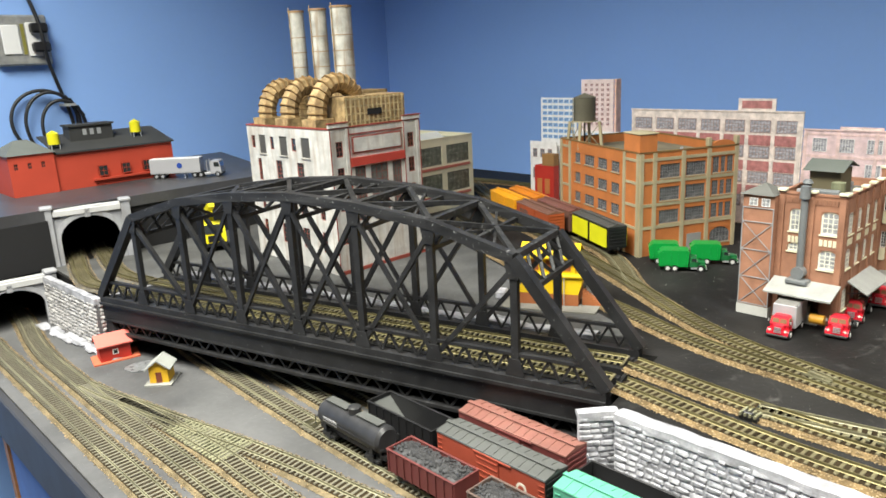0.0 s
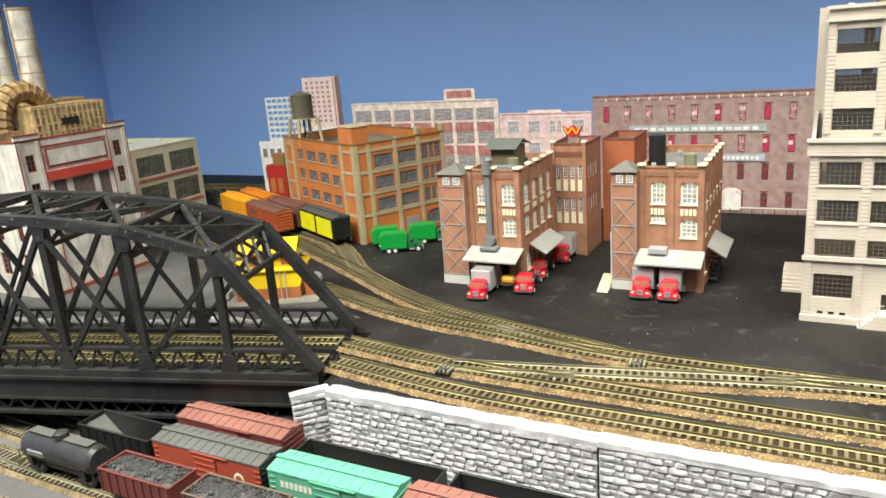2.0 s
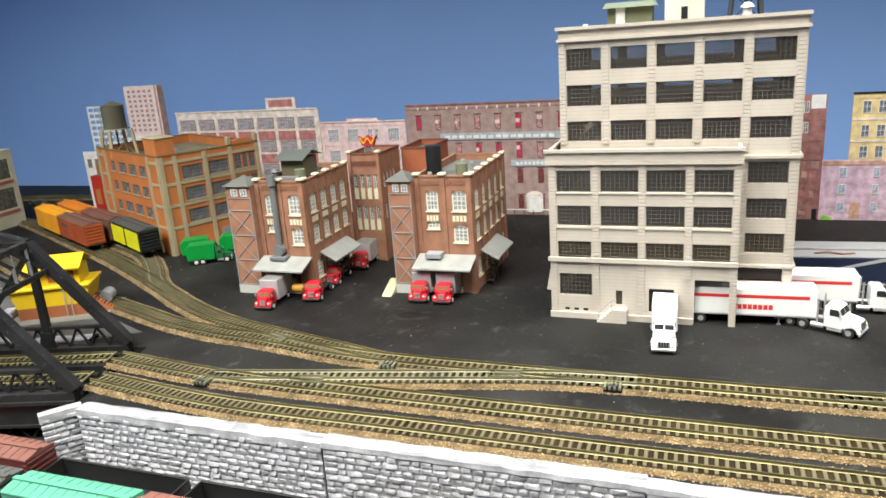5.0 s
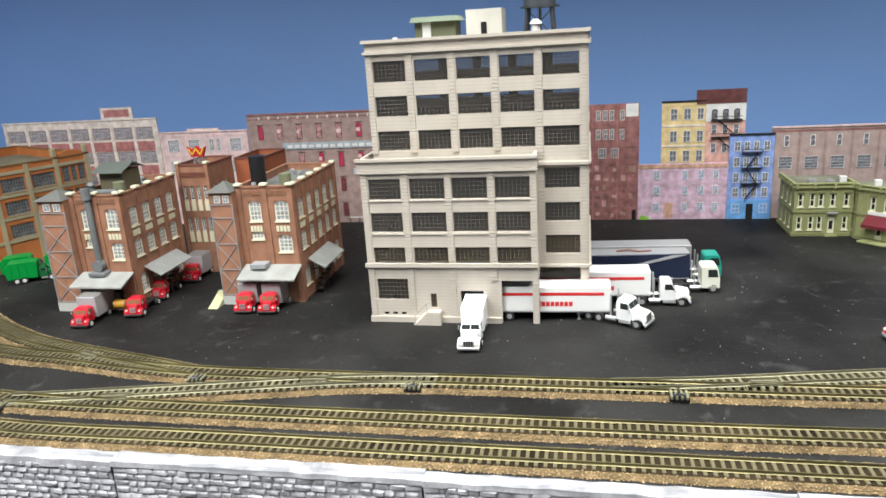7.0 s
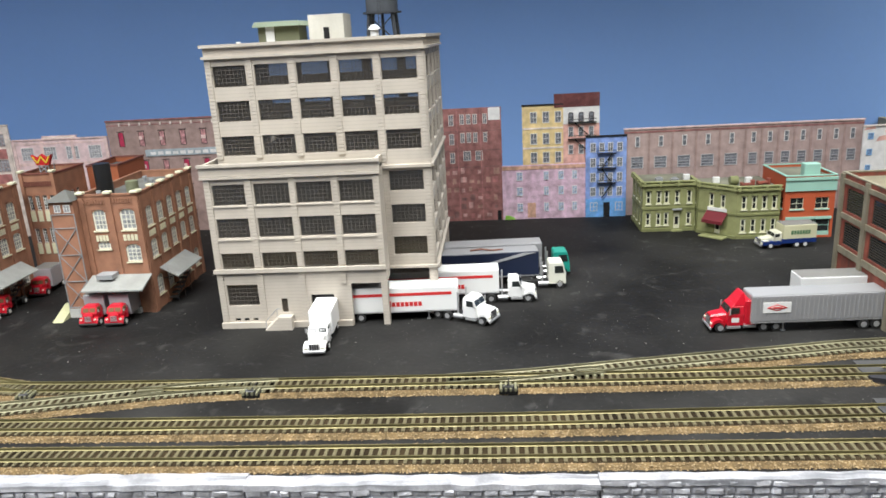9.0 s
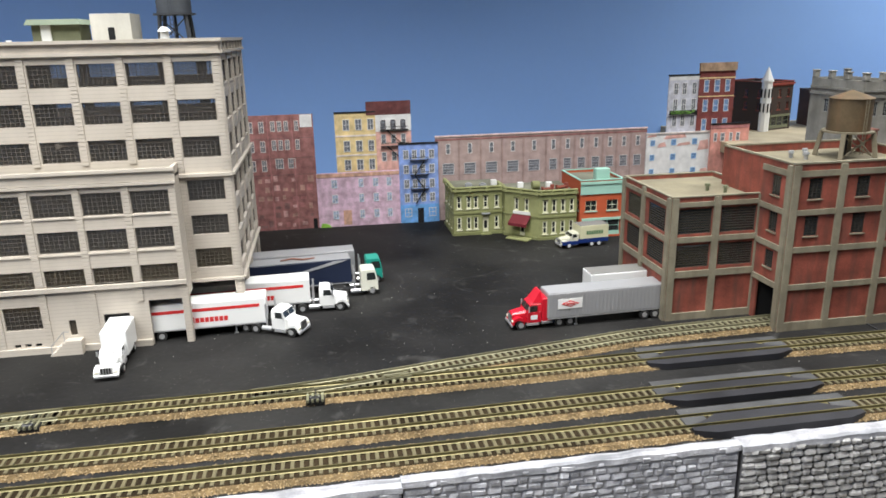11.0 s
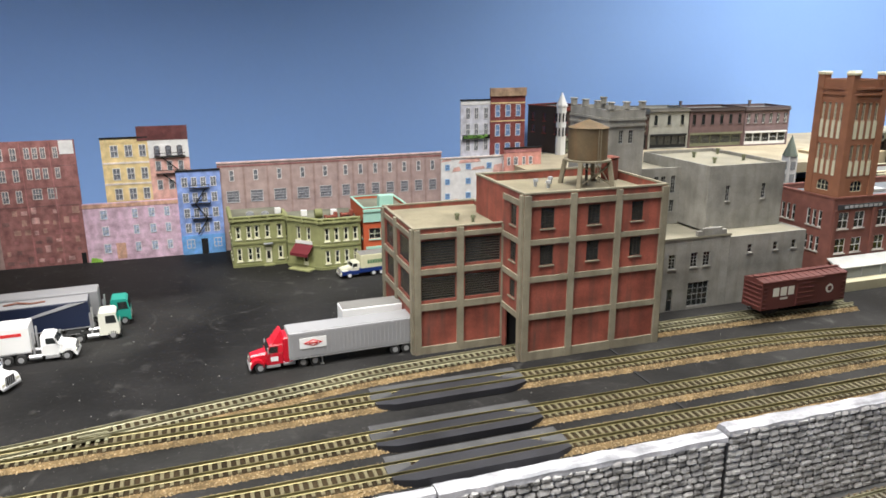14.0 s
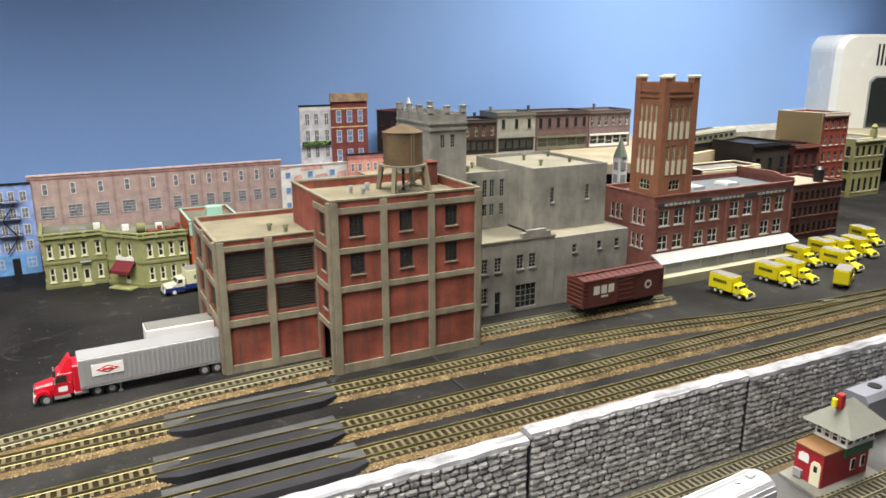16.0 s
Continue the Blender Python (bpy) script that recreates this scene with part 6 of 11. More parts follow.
# ---- weathered red factory with concrete frame ----
def red_factory():
    root = thing("red_factory", "weathered red brick factory with stained concrete frame and tan roofs", "factory", pose(0.82, -0.833, 0, 0, 0, -90))
    louv = dict(cols=1, rows=9, frame_mat=mat("dark_louver", (0.05, 0.04, 0.03), 0.8), pane_mat=M_DARKPANE, fw=0.001, mw=0.0011)
    sash = dict(cols=3, rows=7, frame_mat=mat("dark_louver", (0.05, 0.04, 0.03), 0.8), pane_mat=M_DARKPANE, fw=0.0008, mw=0.0006, sill=M_CONC)
    # low block
    w, d, h = 0.126, 0.137, 0.150
    F, Lf = face_of("front", w, d), face_of("left", w, d)
    ops = glaze(root, F, [(0.0085, 0.0505), (0.062, 0.106)], [(0.106, 0.136), (0.065, 0.093)], **louv)
    lops = glaze(root, Lf, [(0.014, 0.058), (0.076, 0.122)], [(0.106, 0.134), (0.065, 0.093)], **louv)
    shell(root, w, d, h, {"front": ops, "left": lops}, M_REDPANEL, roof_z=0.145, roof_mat=M_ROOFTAN, cap_mat=M_CONC, cap_h=0.0015)
    # black sheet added behind the louvers as painted interior shade
    part("inner_blackout", MB().box(0.003, w - 0.003, 0.003, d - 0.003, 0.061, 0.063), M_DARK, root)
    for G, us in ((F, (0.0, 0.0515, 0.107)), (Lf, (0.0, 0.0605, 0.129))):
        for u in us:
            part("column", MB().box(u, u + 0.008 if u else 0.0075, -0.003, -0.0002, 0, 0.1495), M_CONC, root, at=G)
        L = 0.113 if G is F else 0.129
        for z0, z1 in ((0.0, 0.009), (0.0535, 0.0615), (0.0965, 0.103), (0.139, 0.1445)):
            part("beam", MB().box(0.0077, L, -0.0022, -0.0002, z0, z1), M_CONC, root, at=G)
    vents(root, [(0.07, 0.05), (0.085, 0.035)], 0.1452, M_GREENDRAB)
    # high block
    H = T(0.1085, -0.057)
    w2, d2, h2 = 0.1805, 0.142, 0.193
    F2, L2, R2 = H @ face_of("front", w2, d2), H @ face_of("left", w2, d2), H @ face_of("right", w2, d2)
    us = [(0.0205, 0.037), (0.0785, 0.0945), (0.135, 0.1505)]
    ops = glaze(root, F2, us, [(0.154, 0.177), (0.112, 0.135)], **sash)
    lops = glaze(root, L2, [(d2 - 0.036, d2 - 0.02)], [(0.154, 0.177), (0.112, 0.135), (0.069, 0.09)], **sash)
    lops += [(d2 - 0.046, d2 - 0.009, 0.0, 0.052)]
    rops = glaze(root, R2, [(0.06, 0.076), (0.1, 0.116)], [(0.154, 0.177), (0.112, 0.135)], **sash) + [(0.009, 0.046, 0.0, 0.052)]
    th = 0.0025
    for side, G, L, o in (("front", F2, w2, ops), ("right", R2, d2, rops), ("back", H @ face_of("back", w2, d2), w2, []), ("left", L2, d2, lops)):
        lo, hi = (0, L) if side in ("front", "back") else (th, L - th)
        part("wall", wall_mb(hi - lo, h2, [(a - lo, b - lo, c, e) for a, b, c, e in o], th), M_REDPANEL, root, at=G @ T(lo, 0))
        part("coping", MB().box(-0.001 if lo == 0 else 0.0018, hi - lo + (0.001 if lo == 0 else -0.0018), -0.001, th + 0.0005, h2, h2 + 0.002), M_CONC, root, at=G @ T(lo, 0))
    part("roof", MB().box(th, w2 - th, th, d2 - th, 0.182, 0.184), M_ROOFTAN, root, at=H)
    # black sheets added inside the high block in place of interior shade
    part("inner_blackout", MB().box(0.003, w2 - 0.003, 0.003, d2 - 0.003, 0.098, 0.1), M_DARK, root, at=H)
    part("inner_blackout_wall", MB().box(0.003, w2 - 0.003, 0.05, 0.052, 0.0, 0.097), M_DARK, root, at=H)
    for u in (0.0, 0.0555, 0.113, 0.173):
        part("column", MB().box(u, u + 0.0075, -0.003, -0.0002, 0, 0.192), M_CONC, root, at=F2)
    for z0, z1 in ((0.0, 0.0105), (0.0495, 0.056), (0.0935, 0.1), (0.1365, 0.1425), (0.1795, 0.186)):
        part("beam", MB().box(0.0077, 0.1728, -0.0022, -0.0002, z0, z1), M_CONC, root, at=F2)
        if z0 > 0.02:
            part("beam", MB().box(d2 - 0.0535, d2 - 0.0078, -0.0022, -0.0002, z0, z1), M_CONC, root, at=L2)
    for u in (d2 - 0.0075,):
        part("column", MB().box(u, u + 0.0075, -0.003, -0.0002, 0, 0.192), M_CONC, root, at=L2)
        part("column", MB().box(0.0, 0.0075, -0.003, -0.0002, 0, 0.192), M_CONC, root, at=R2)
    part("chimney", MB().cbox(0.158, 0.1725, 0.092, 0.11, 0.1842, 0.2115, 0.0008).cbox(0.157, 0.1735, 0.091, 0.111, 0.2116, 0.2135, 0.0005), M_REDPANEL, root, at=H)
    vents(root, [(0.1135 + 0.075, 0.04), (0.1135 + 0.05, 0.03), (0.1135 + 0.06, 0.016)], 0.1842, M_STEELGREY)
    return root


red_factory()
water_tank(pose(0.84, -1.06, 0.184), 0.0235, 0.0375, 0.0325, M_RUSTTANK, mat("grey_timber_leg", (0.19, 0.165, 0.115), 0.8, var=0.3), "rusty brown roof water tank on grey timber legs", leg_w=0.005, spread=0.021)


# ---- grey factory group ----
def grey_factory():
    root = thing("grey_factory", "grey stained concrete factory group with castle tower", "factory", pose(0.845, -1.135, 0, 0, 0, -90))
    fr = dict(frame_mat=mat("grey_sash", (0.3, 0.3, 0.29), 0.6), pane_mat=M_DARKPANE, fw=0.0008, mw=0.0005)
    sl = dict(sill=M_GREYB)
    w, d = 0.155, 0.2
    F = face_of("front", w, d)
    ops = glaze(root, F, [(0.036, 0.048), (0.058, 0.069), (0.093, 0.104), (0.113, 0.124)], [(0.06, 0.08)], cols=2, rows=4, **fr, **sl)
    ops += glaze(root, F, [(0.036, 0.048)], [(0.018, 0.04)], cols=2, rows=4, **fr, **sl)
    ops += glaze(root, F, [(0.092, 0.126)], [(0.004, 0.038)], cols=4, rows=4, **fr)
    ops += glaze(root, F, [(0.059, 0.069)], [(0.0, 0.032)], cols=1, rows=2, **fr)
    shell(root, w, d, 0.1, {"front": ops}, M_GREYB, roof_z=0.093, roof_mat=M_GREYROOF, cap_mat=M_GREYROOF)
    part("stepped_parapet", MB().box(0.1, 0.147, -0.001, 0.0035, 0.1027, 0.109).box(0.108, 0.139, -0.001, 0.0035, 0.109, 0.1125), M_GREYB, root)
    # added black sheet, interior shade by colour; likewise in the blocks below
    part("inner_blackout", MB().box(0.003, w - 0.003, 0.003, d - 0.003, 0.05, 0.052), M_DARK, root)
    G = T(0.1555, 0)
    w2 = 0.13
    F2 = G @ face_of("front", w2, d)
    ops = glaze(root, F2, [(0.03, 0.038), (0.074, 0.082), (0.106, 0.114)], [(0.072, 0.084)], cols=1, rows=2, **fr, **sl)
    part("wall", wall_mb(w2, 0.097, ops, 0.0025), M_GREYB, root, at=F2)
    part("wall", wall_mb(d - 0.003, 0.097, [], 0.0025), M_GREYB, root, at=G @ pose(w2, 0.003, 0, 0, 0, 90))
    part("roof", MB().box(0.0, w2 - 0.0027, 0.0027, d, 0.0935, 0.096), M_GREYROOF, root, at=G)
    part("inner_blackout_wall", MB().box(0.003, w2 - 0.003, 0.02, 0.022, 0, 0.093), M_DARK, root, at=G)
    # upper cube
    U = T(0.145, 0.042)
    UL = U @ pose(0, 0.16, 0, 0, 0, -90)
    arched = glaze(root, UL, [(0.022, 0.033), (0.038, 0.049), (0.054, 0.065)], [(0.144, 0.168)], cols=2, rows=4, arch=M_GREYB, **fr) + glaze(root, UL, [(0.022, 0.033), (0.038, 0.049), (0.054, 0.065)], [(0.108, 0.128)], cols=2, rows=3, **fr)
    ops = glaze(root, U, [(0.03, 0.037), (0.092, 0.099)], [(0.137, 0.159)], cols=2, rows=4, **fr, **sl)
    for k, (mtx, L, o) in enumerate(((U, 0.13, ops), (U @ pose(0.13, 0, 0, 0, 0, 90), 0.16, []), (UL, 0.16, [(a - 0.0026, b - 0.0026, c, e) for a, b, c, e in arched]), (U @ pose(0.13, 0.16, 0, 0, 0, 180), 0.13, []))):
        lo = 0 if k in (0, 3) else 0.0026
        part("wall", wall_mb(L - 2 * lo, 0.188, o, 0.0025, 0.0965), M_GREYB, root, at=mtx @ T(lo, 0))
    part("roof", MB().box(0.0026, 0.1274, 0.0026, 0.1574, 0.181, 0.183), M_GREYROOF, root, at=U)
    vents(root, [(0.19, 0.09), (0.2, 0.15), (0.25, 0.1), (0.26, 0.17)], 0.1832, M_GREENDRAB)
    part("inner_blackout_wall", MB().box(0.012, 0.014, 0.01, 0.15, 0.098, 0.18), M_DARK, root, at=U)
    # arched wing
    A = T(0.062, 0.105)
    ops = glaze(root, A, [(0.02, 0.028), (0.038, 0.046), (0.05, 0.058), (0.067, 0.075)], [(0.14, 0.166)], cols=2, rows=5, arch=M_GREYB, **fr)
    ops += glaze(root, A, [(0.02, 0.028), (0.038, 0.046), (0.05, 0.058), (0.067, 0.075)], [(0.112, 0.13)], cols=2, rows=4, **fr)
    part("wall", wall_mb(0.083, 0.178, ops, 0.0025, 0.0935), M_GREYB, root, at=A)
    part("wall", wall_mb(0.14, 0.178, [], 0.0025), M_GREYB, root, at=A @ pose(0, 0.143, 0, 0, 0, -90))
    part("roof", MB().box(0.0026, 0.0825, 0.0026, 0.14, 0.17, 0.172), M_GREYROOF, root, at=A)
    part("inner_blackout_wall", MB().box(0.003, 0.08, 0.02, 0.022, 0.0935, 0.169), M_DARK, root, at=A)
    vents(root, [(0.1, 0.15), (0.125, 0.18)], 0.1722, M_GREENDRAB)
    # castle tower
    C = T(-0.007, 0.061)
    ops = glaze(root, C, [(0.016, 0.023), (0.031, 0.038)], [(0.222, 0.24)], cols=2, rows=4, arch=M_GREYB, **fr)
    lo_ops = glaze(root, C @ pose(0, 0.105, 0, 0, 0, -90), [(0.03, 0.039), (0.062, 0.071)], [(0.222, 0.24)], cols=2, rows=4, arch=M_GREYB, **fr)
    part("wall", wall_mb(0.055, 0.267, ops, 0.0025), M_GREYB, root, at=C)
    part("wall", wall_mb(0.0995, 0.267, [(a - 0.0028, b - 0.0028, c, e) for a, b, c, e in lo_ops], 0.0025), M_GREYB, root, at=C @ pose(0, 0.105, 0, 0, 0, -90) @ T(0.0028, 0))
    part("wall", wall_mb(0.0995, 0.267, [], 0.0025), M_GREYB, root, at=C @ pose(0.055, 0.0028, 0, 0, 0, 90))
    part("wall", wall_mb(0.055, 0.267, [], 0.0025), M_GREYB, root, at=C @ pose(0.055, 0.105, 0, 0, 0, 180))
    part("roof", MB().box(0.0028, 0.052, 0.0028, 0.102, 0.251, 0.253), M_ROOFTAR, root, at=C)
    part("inner_blackout_wall", MB().box(0.003, 0.052, 0.03, 0.031, 0.1, 0.25), M_DARK, root, at=C)
    for z in (0.245, 0.253):
        part("string_course", MB().box(-0.0015, 0.0565, -0.0015, -0.0002, z, z + 0.003), M_GREYB, root, at=C)
        part("string_course", MB().box(-0.0015, -0.0002, 0.0, 0.105, z, z + 0.003), M_GREYB, root, at=C)
    for x, y in ((0, 0), (0.048, 0), (0.0, 0.033), (0.0, 0.065), (0.0, 0.098), (0.024, 0), (0.048, 0.098)):
        part("merlon", MB().cbox(x - 0.0012, x + 0.0062, y - 0.0012, y + 0.0062, 0.2672, 0.2755, 0.0009).cbox(x - 0.0018, x + 0.0068, y - 0.0018, y + 0.0068, 0.2756, 0.2775, 0.0006), M_GREYB, root, at=C)
    return root


grey_factory()


# ---- brick depot with tower ----
def depot():
    root = thing("express_depot", "red brick express depot with tall terracotta tower and pale dock canopy", "depot", pose(0.87, -1.492, 0, 0, 0, -90))
    w, d, h = 0.315, 0.12, 0.13
    fr = dict(frame_mat=M_WHITE, pane_mat=M_DARKPANE, fw=0.0011, mw=0.0009)
    F, Lf = face_of("front", w, d), face_of("left", w, d)
    us = []
    for k in range(4):
        a = 0.012 + k * 0.0765
        us += [(a, a + 0.02), (a + 0.031, a + 0.051)]
    lin = mat("pale_stone_sill", (0.55, 0.53, 0.47), 0.7)
    ops = glaze(root, F, us, [(0.084, 0.109), (0.046, 0.069)], cols=2, rows=2, sill=lin, **fr)
    lops = glaze(root, Lf, [(0.02, 0.027), (0.031, 0.038), (0.042, 0.049), (0.072, 0.079), (0.083, 0.09), (0.094, 0.101)], [(0.084, 0.109), (0.046, 0.069)], cols=1, rows=2, sill=lin, **fr)
    shell(root, w, d, h, {"front": ops, "left": lops}, M_REAB, roof_z=0.123, roof_mat=mat("blue_grey_roof", (0.12, 0.135, 0.15), 0.7, var=0.15), cap_mat=M_REAB)
    # two added black sheets paint the depot's interior shade
    part("inner_blackout", MB().box(0.003, w - 0.003, 0.003, d - 0.003, 0.0385, 0.04), M_DARK, root)
    part("inner_blackout", MB().box(0.003, w - 0.003, 0.04, 0.041, 0.04, 0.122), M_DARK, root)
    part("sign_board", MB().box(0.008, w - 0.008, -0.0012, 0, 0.1135, 0.121), mat("dark_sign_board", (0.05, 0.05, 0.055), 0.6), root)
    slab_text(root, F, 0.02, 0.095, 0.1152, 0.0042, 8, mat("pale_letter_grey", (0.4, 0.4, 0.4), 0.6), y=-0.0018)
    slab_text(root, F, 0.12, 0.195, 0.1152, 0.0042, 8, mat("pale_letter_grey", (0.4, 0.4, 0.4), 0.6), y=-0.0018)
    slab_text(root, F, 0.225, 0.295, 0.1152, 0.0042, 7, mat("pale_letter_grey", (0.4, 0.4, 0.4), 0.6), y=-0.0018)
    for k in range(5):
        u = min(0.001 + k * 0.0765, w - 0.006)
        part("pilaster", MB().box(u, u + 0.005, -0.0022, -0.0002, 0.0, 0.1132), M_REAB, root)
    part("end_parapet", MB().prism([(0.0, 0.1327), (d, 0.1327), (d, 0.143), (0.04, 0.143), (0.02, 0.138), (0.0, 0.138)], "x", w - 0.004, w), M_REAB, root)
    for x in (0.13, 0.21):
        part("skylight", MB().prism([(x, 0.1235), (x + 0.03, 0.1235), (x + 0.027, 0.128), (x + 0.003, 0.128)], "y", 0.05, 0.08), M_METALROOF, root)
    # dock: canopy, posts, platform, doors
    part("dock_canopy", MB().prism([(-0.026, 0.03), (-0.0025, 0.0395), (-0.0025, 0.0415), (-0.026, 0.0315)], "x", -0.002, w - 0.004), M_CANOPY, root, "pale grey sheet metal dock canopy")
    for k in range(9):
        part("canopy_post", MB().box(0.006 + k * 0.0375, 0.0075 + k * 0.0375, -0.026, -0.0245, 0.0142, 0.03), M_STEELGREY, root)
    part("platform", MB().box(-0.05, w + 0.005, -0.04, -0.0026, 0.0, 0.014), mat("cream_concrete_platform", (0.34, 0.315, 0.22), 0.8, var=0.2), root)
    for k in range(8):
        part("freight_door", MB().box(0.008 + k * 0.0385, 0.0445 + k * 0.0385, -0.0235, -0.0225, 0.0142, 0.0318), mat("blue_grey_door", (0.26, 0.275, 0.285), 0.6, var=0.2), root)
    # tower
    TW = T(0.006, 0.002)
    tw, td, z0, z1 = 0.066, 0.06, 0.124, 0.305
    sl = dict(frame_mat=M_CREAM, pane_mat=M_DARKPANE, fw=0.0009, mw=0.0006)
    for G, L in ((TW, tw), (TW @ pose(0, td, 0, 0, 0, -90), td), (TW @ pose(tw, 0, 0, 0, 0, 90), td), (TW @ pose(tw, td, 0, 0, 0, 180), tw)):
        st = spans(0.009, L - 0.009, 4, 0.0055)
        o = glaze(root, G, st, [(0.243, 0.268), (0.185, 0.208)], cols=2, rows=5, **sl)
        o += glaze(root, G, [(L / 2 - 0.011, L / 2 + 0.011)], [(0.139, 0.155)], cols=3, rows=2, arch=M_REA, **sl)
        lo = 0 if L == tw else 0.003
        part("tower_wall", wall_mb(L - 2 * lo, z1 - 0.004, [(a - lo, b - lo, c, e) for a, b, c, e in o], 0.003, z0), M_REA, root, at=G @ T(lo, 0))
        for u0, u1 in st:
            for a, b in ((0.217, 0.2425), (0.163, 0.1845)):
                part("spandrel_panel", MB().box(u0, u1, -0.0008, -0.0001, a, b), M_CREAM, root, at=G)
        for zz in (0.279, 0.287):
            part("string_course", MB().box(0.006, L - 0.006, -0.002, -0.0002, zz, zz + 0.003), M_REA, root, at=G)
    for x in (0, tw - 0.009):
        for y in (0, td - 0.009):
            part("corner_pier", MB().box(x - 0.0015, x + 0.0105, y - 0.0015, y + 0.0105, z0, z1 + 0.002), M_REA, root, at=TW)
            part("pier_cap", MB().cbox(x - 0.0028, x + 0.0118, y - 0.0028, y + 0.0118, z1 + 0.002, z1 + 0.0065, 0.001), M_CREAM, root, at=TW)
    part("tower_roof", MB().box(0.003, tw - 0.003, 0.003, td - 0.003, 0.292, 0.295), M_ROOFTAR, root, at=TW)
    # added black core fills the tower with painted shade
    part("blackout_tower_core", MB().box(0.02, tw - 0.02, 0.02, td - 0.02, z0, 0.29), M_DARK, root, at=TW)
    return root


depot()


# ---- generic block for the town behind ----
def town_block(name, label, cat, at, w, d, h, wall_m, trim_m, cols, rows, roof_m=M_ROOFTAR, win_w=0.008, frame_m=None, cornice=True, arch=False, side="right", shop=None, pane=M_DARKPANE, group="", wcols=2, wrows=2, sidecols=3, fw=0.0008):
    """A small store or house: real walls and sashes, cornice, optional shop front."""
    root = thing(name, label, cat, at, group)
    fm = frame_m or trim_m
    fr = dict(cols=wcols, rows=wrows, frame_mat=fm, pane_mat=pane, fw=fw, mw=0.0005)
    if arch:
        fr["arch"] = wall_m
    F = face_of("front", w, d)
    us = [((i + 0.5) * w / cols - win_w / 2, (i + 0.5) * w / cols + win_w / 2) for i in range(cols)]
    ops = glaze(root, F, us, rows, sill=trim_m, **fr)
    so = {}
    for sd in ("left", "right"):
        if sd in side:
            G = face_of(sd, w, d)
            so[sd] = glaze(root, G, [((i + 0.5) * d / sidecols - win_w / 2, (i + 0.5) * d / sidecols + win_w / 2) for i in range(sidecols)], rows, sill=trim_m, **fr)
    if shop:
        zt, door_m, glass_cols = shop
        ops.append((0.004, w - 0.004, 0.003, zt))
        part("shop_front", MB().box(0.004, w - 0.004, 0.0012, 0.002, 0.003, 0.009), door_m, root)
        for k in range(glass_cols):
            a, b = 0.0045 + (w - 0.009) * k / glass_cols, 0.0045 + (w - 0.009) * (k + 1) / glass_cols
            window(root, F, a + 0.0006, b - 0.0006, 0.0092 if k != glass_cols // 2 else 0.003, zt - 0.0004, 1, 2, door_m, M_DARKPANE, name="shop_window", fw=0.0008)
        part("shop_sign", MB().box(0.003, w - 0.003, -0.0018, -0.0002, zt, zt + 0.004), door_m, root)
    shell(root, w, d, h, {"front": ops, **so}, wall_m, th=0.002, roof_z=h - 0.004, roof_mat=roof_m, cap_mat=trim_m, cap_h=0.0015)
    # added black sheet behind the sashes, shade put in as colour
    part("inner_blackout", MB().box(0.003, w - 0.003, 0.02, 0.021, 0.0005, h - 0.007), M_DARK, root)
    if cornice:
        part("cornice", MB().box(-0.0008, w + 0.0008, -0.0035, -0.0002, h - 0.006, h - 0.002), trim_m, root)
        bracket = MB().box(0, 0.002, -0.0025, -0.0002, h - 0.0085, h - 0.006).mesh("bracket", trim_m)
        for k in range(int(w / 0.004)):
            part("bracket", bracket, None, root, at=T(0.001 + k * 0.004, 0))
    return root


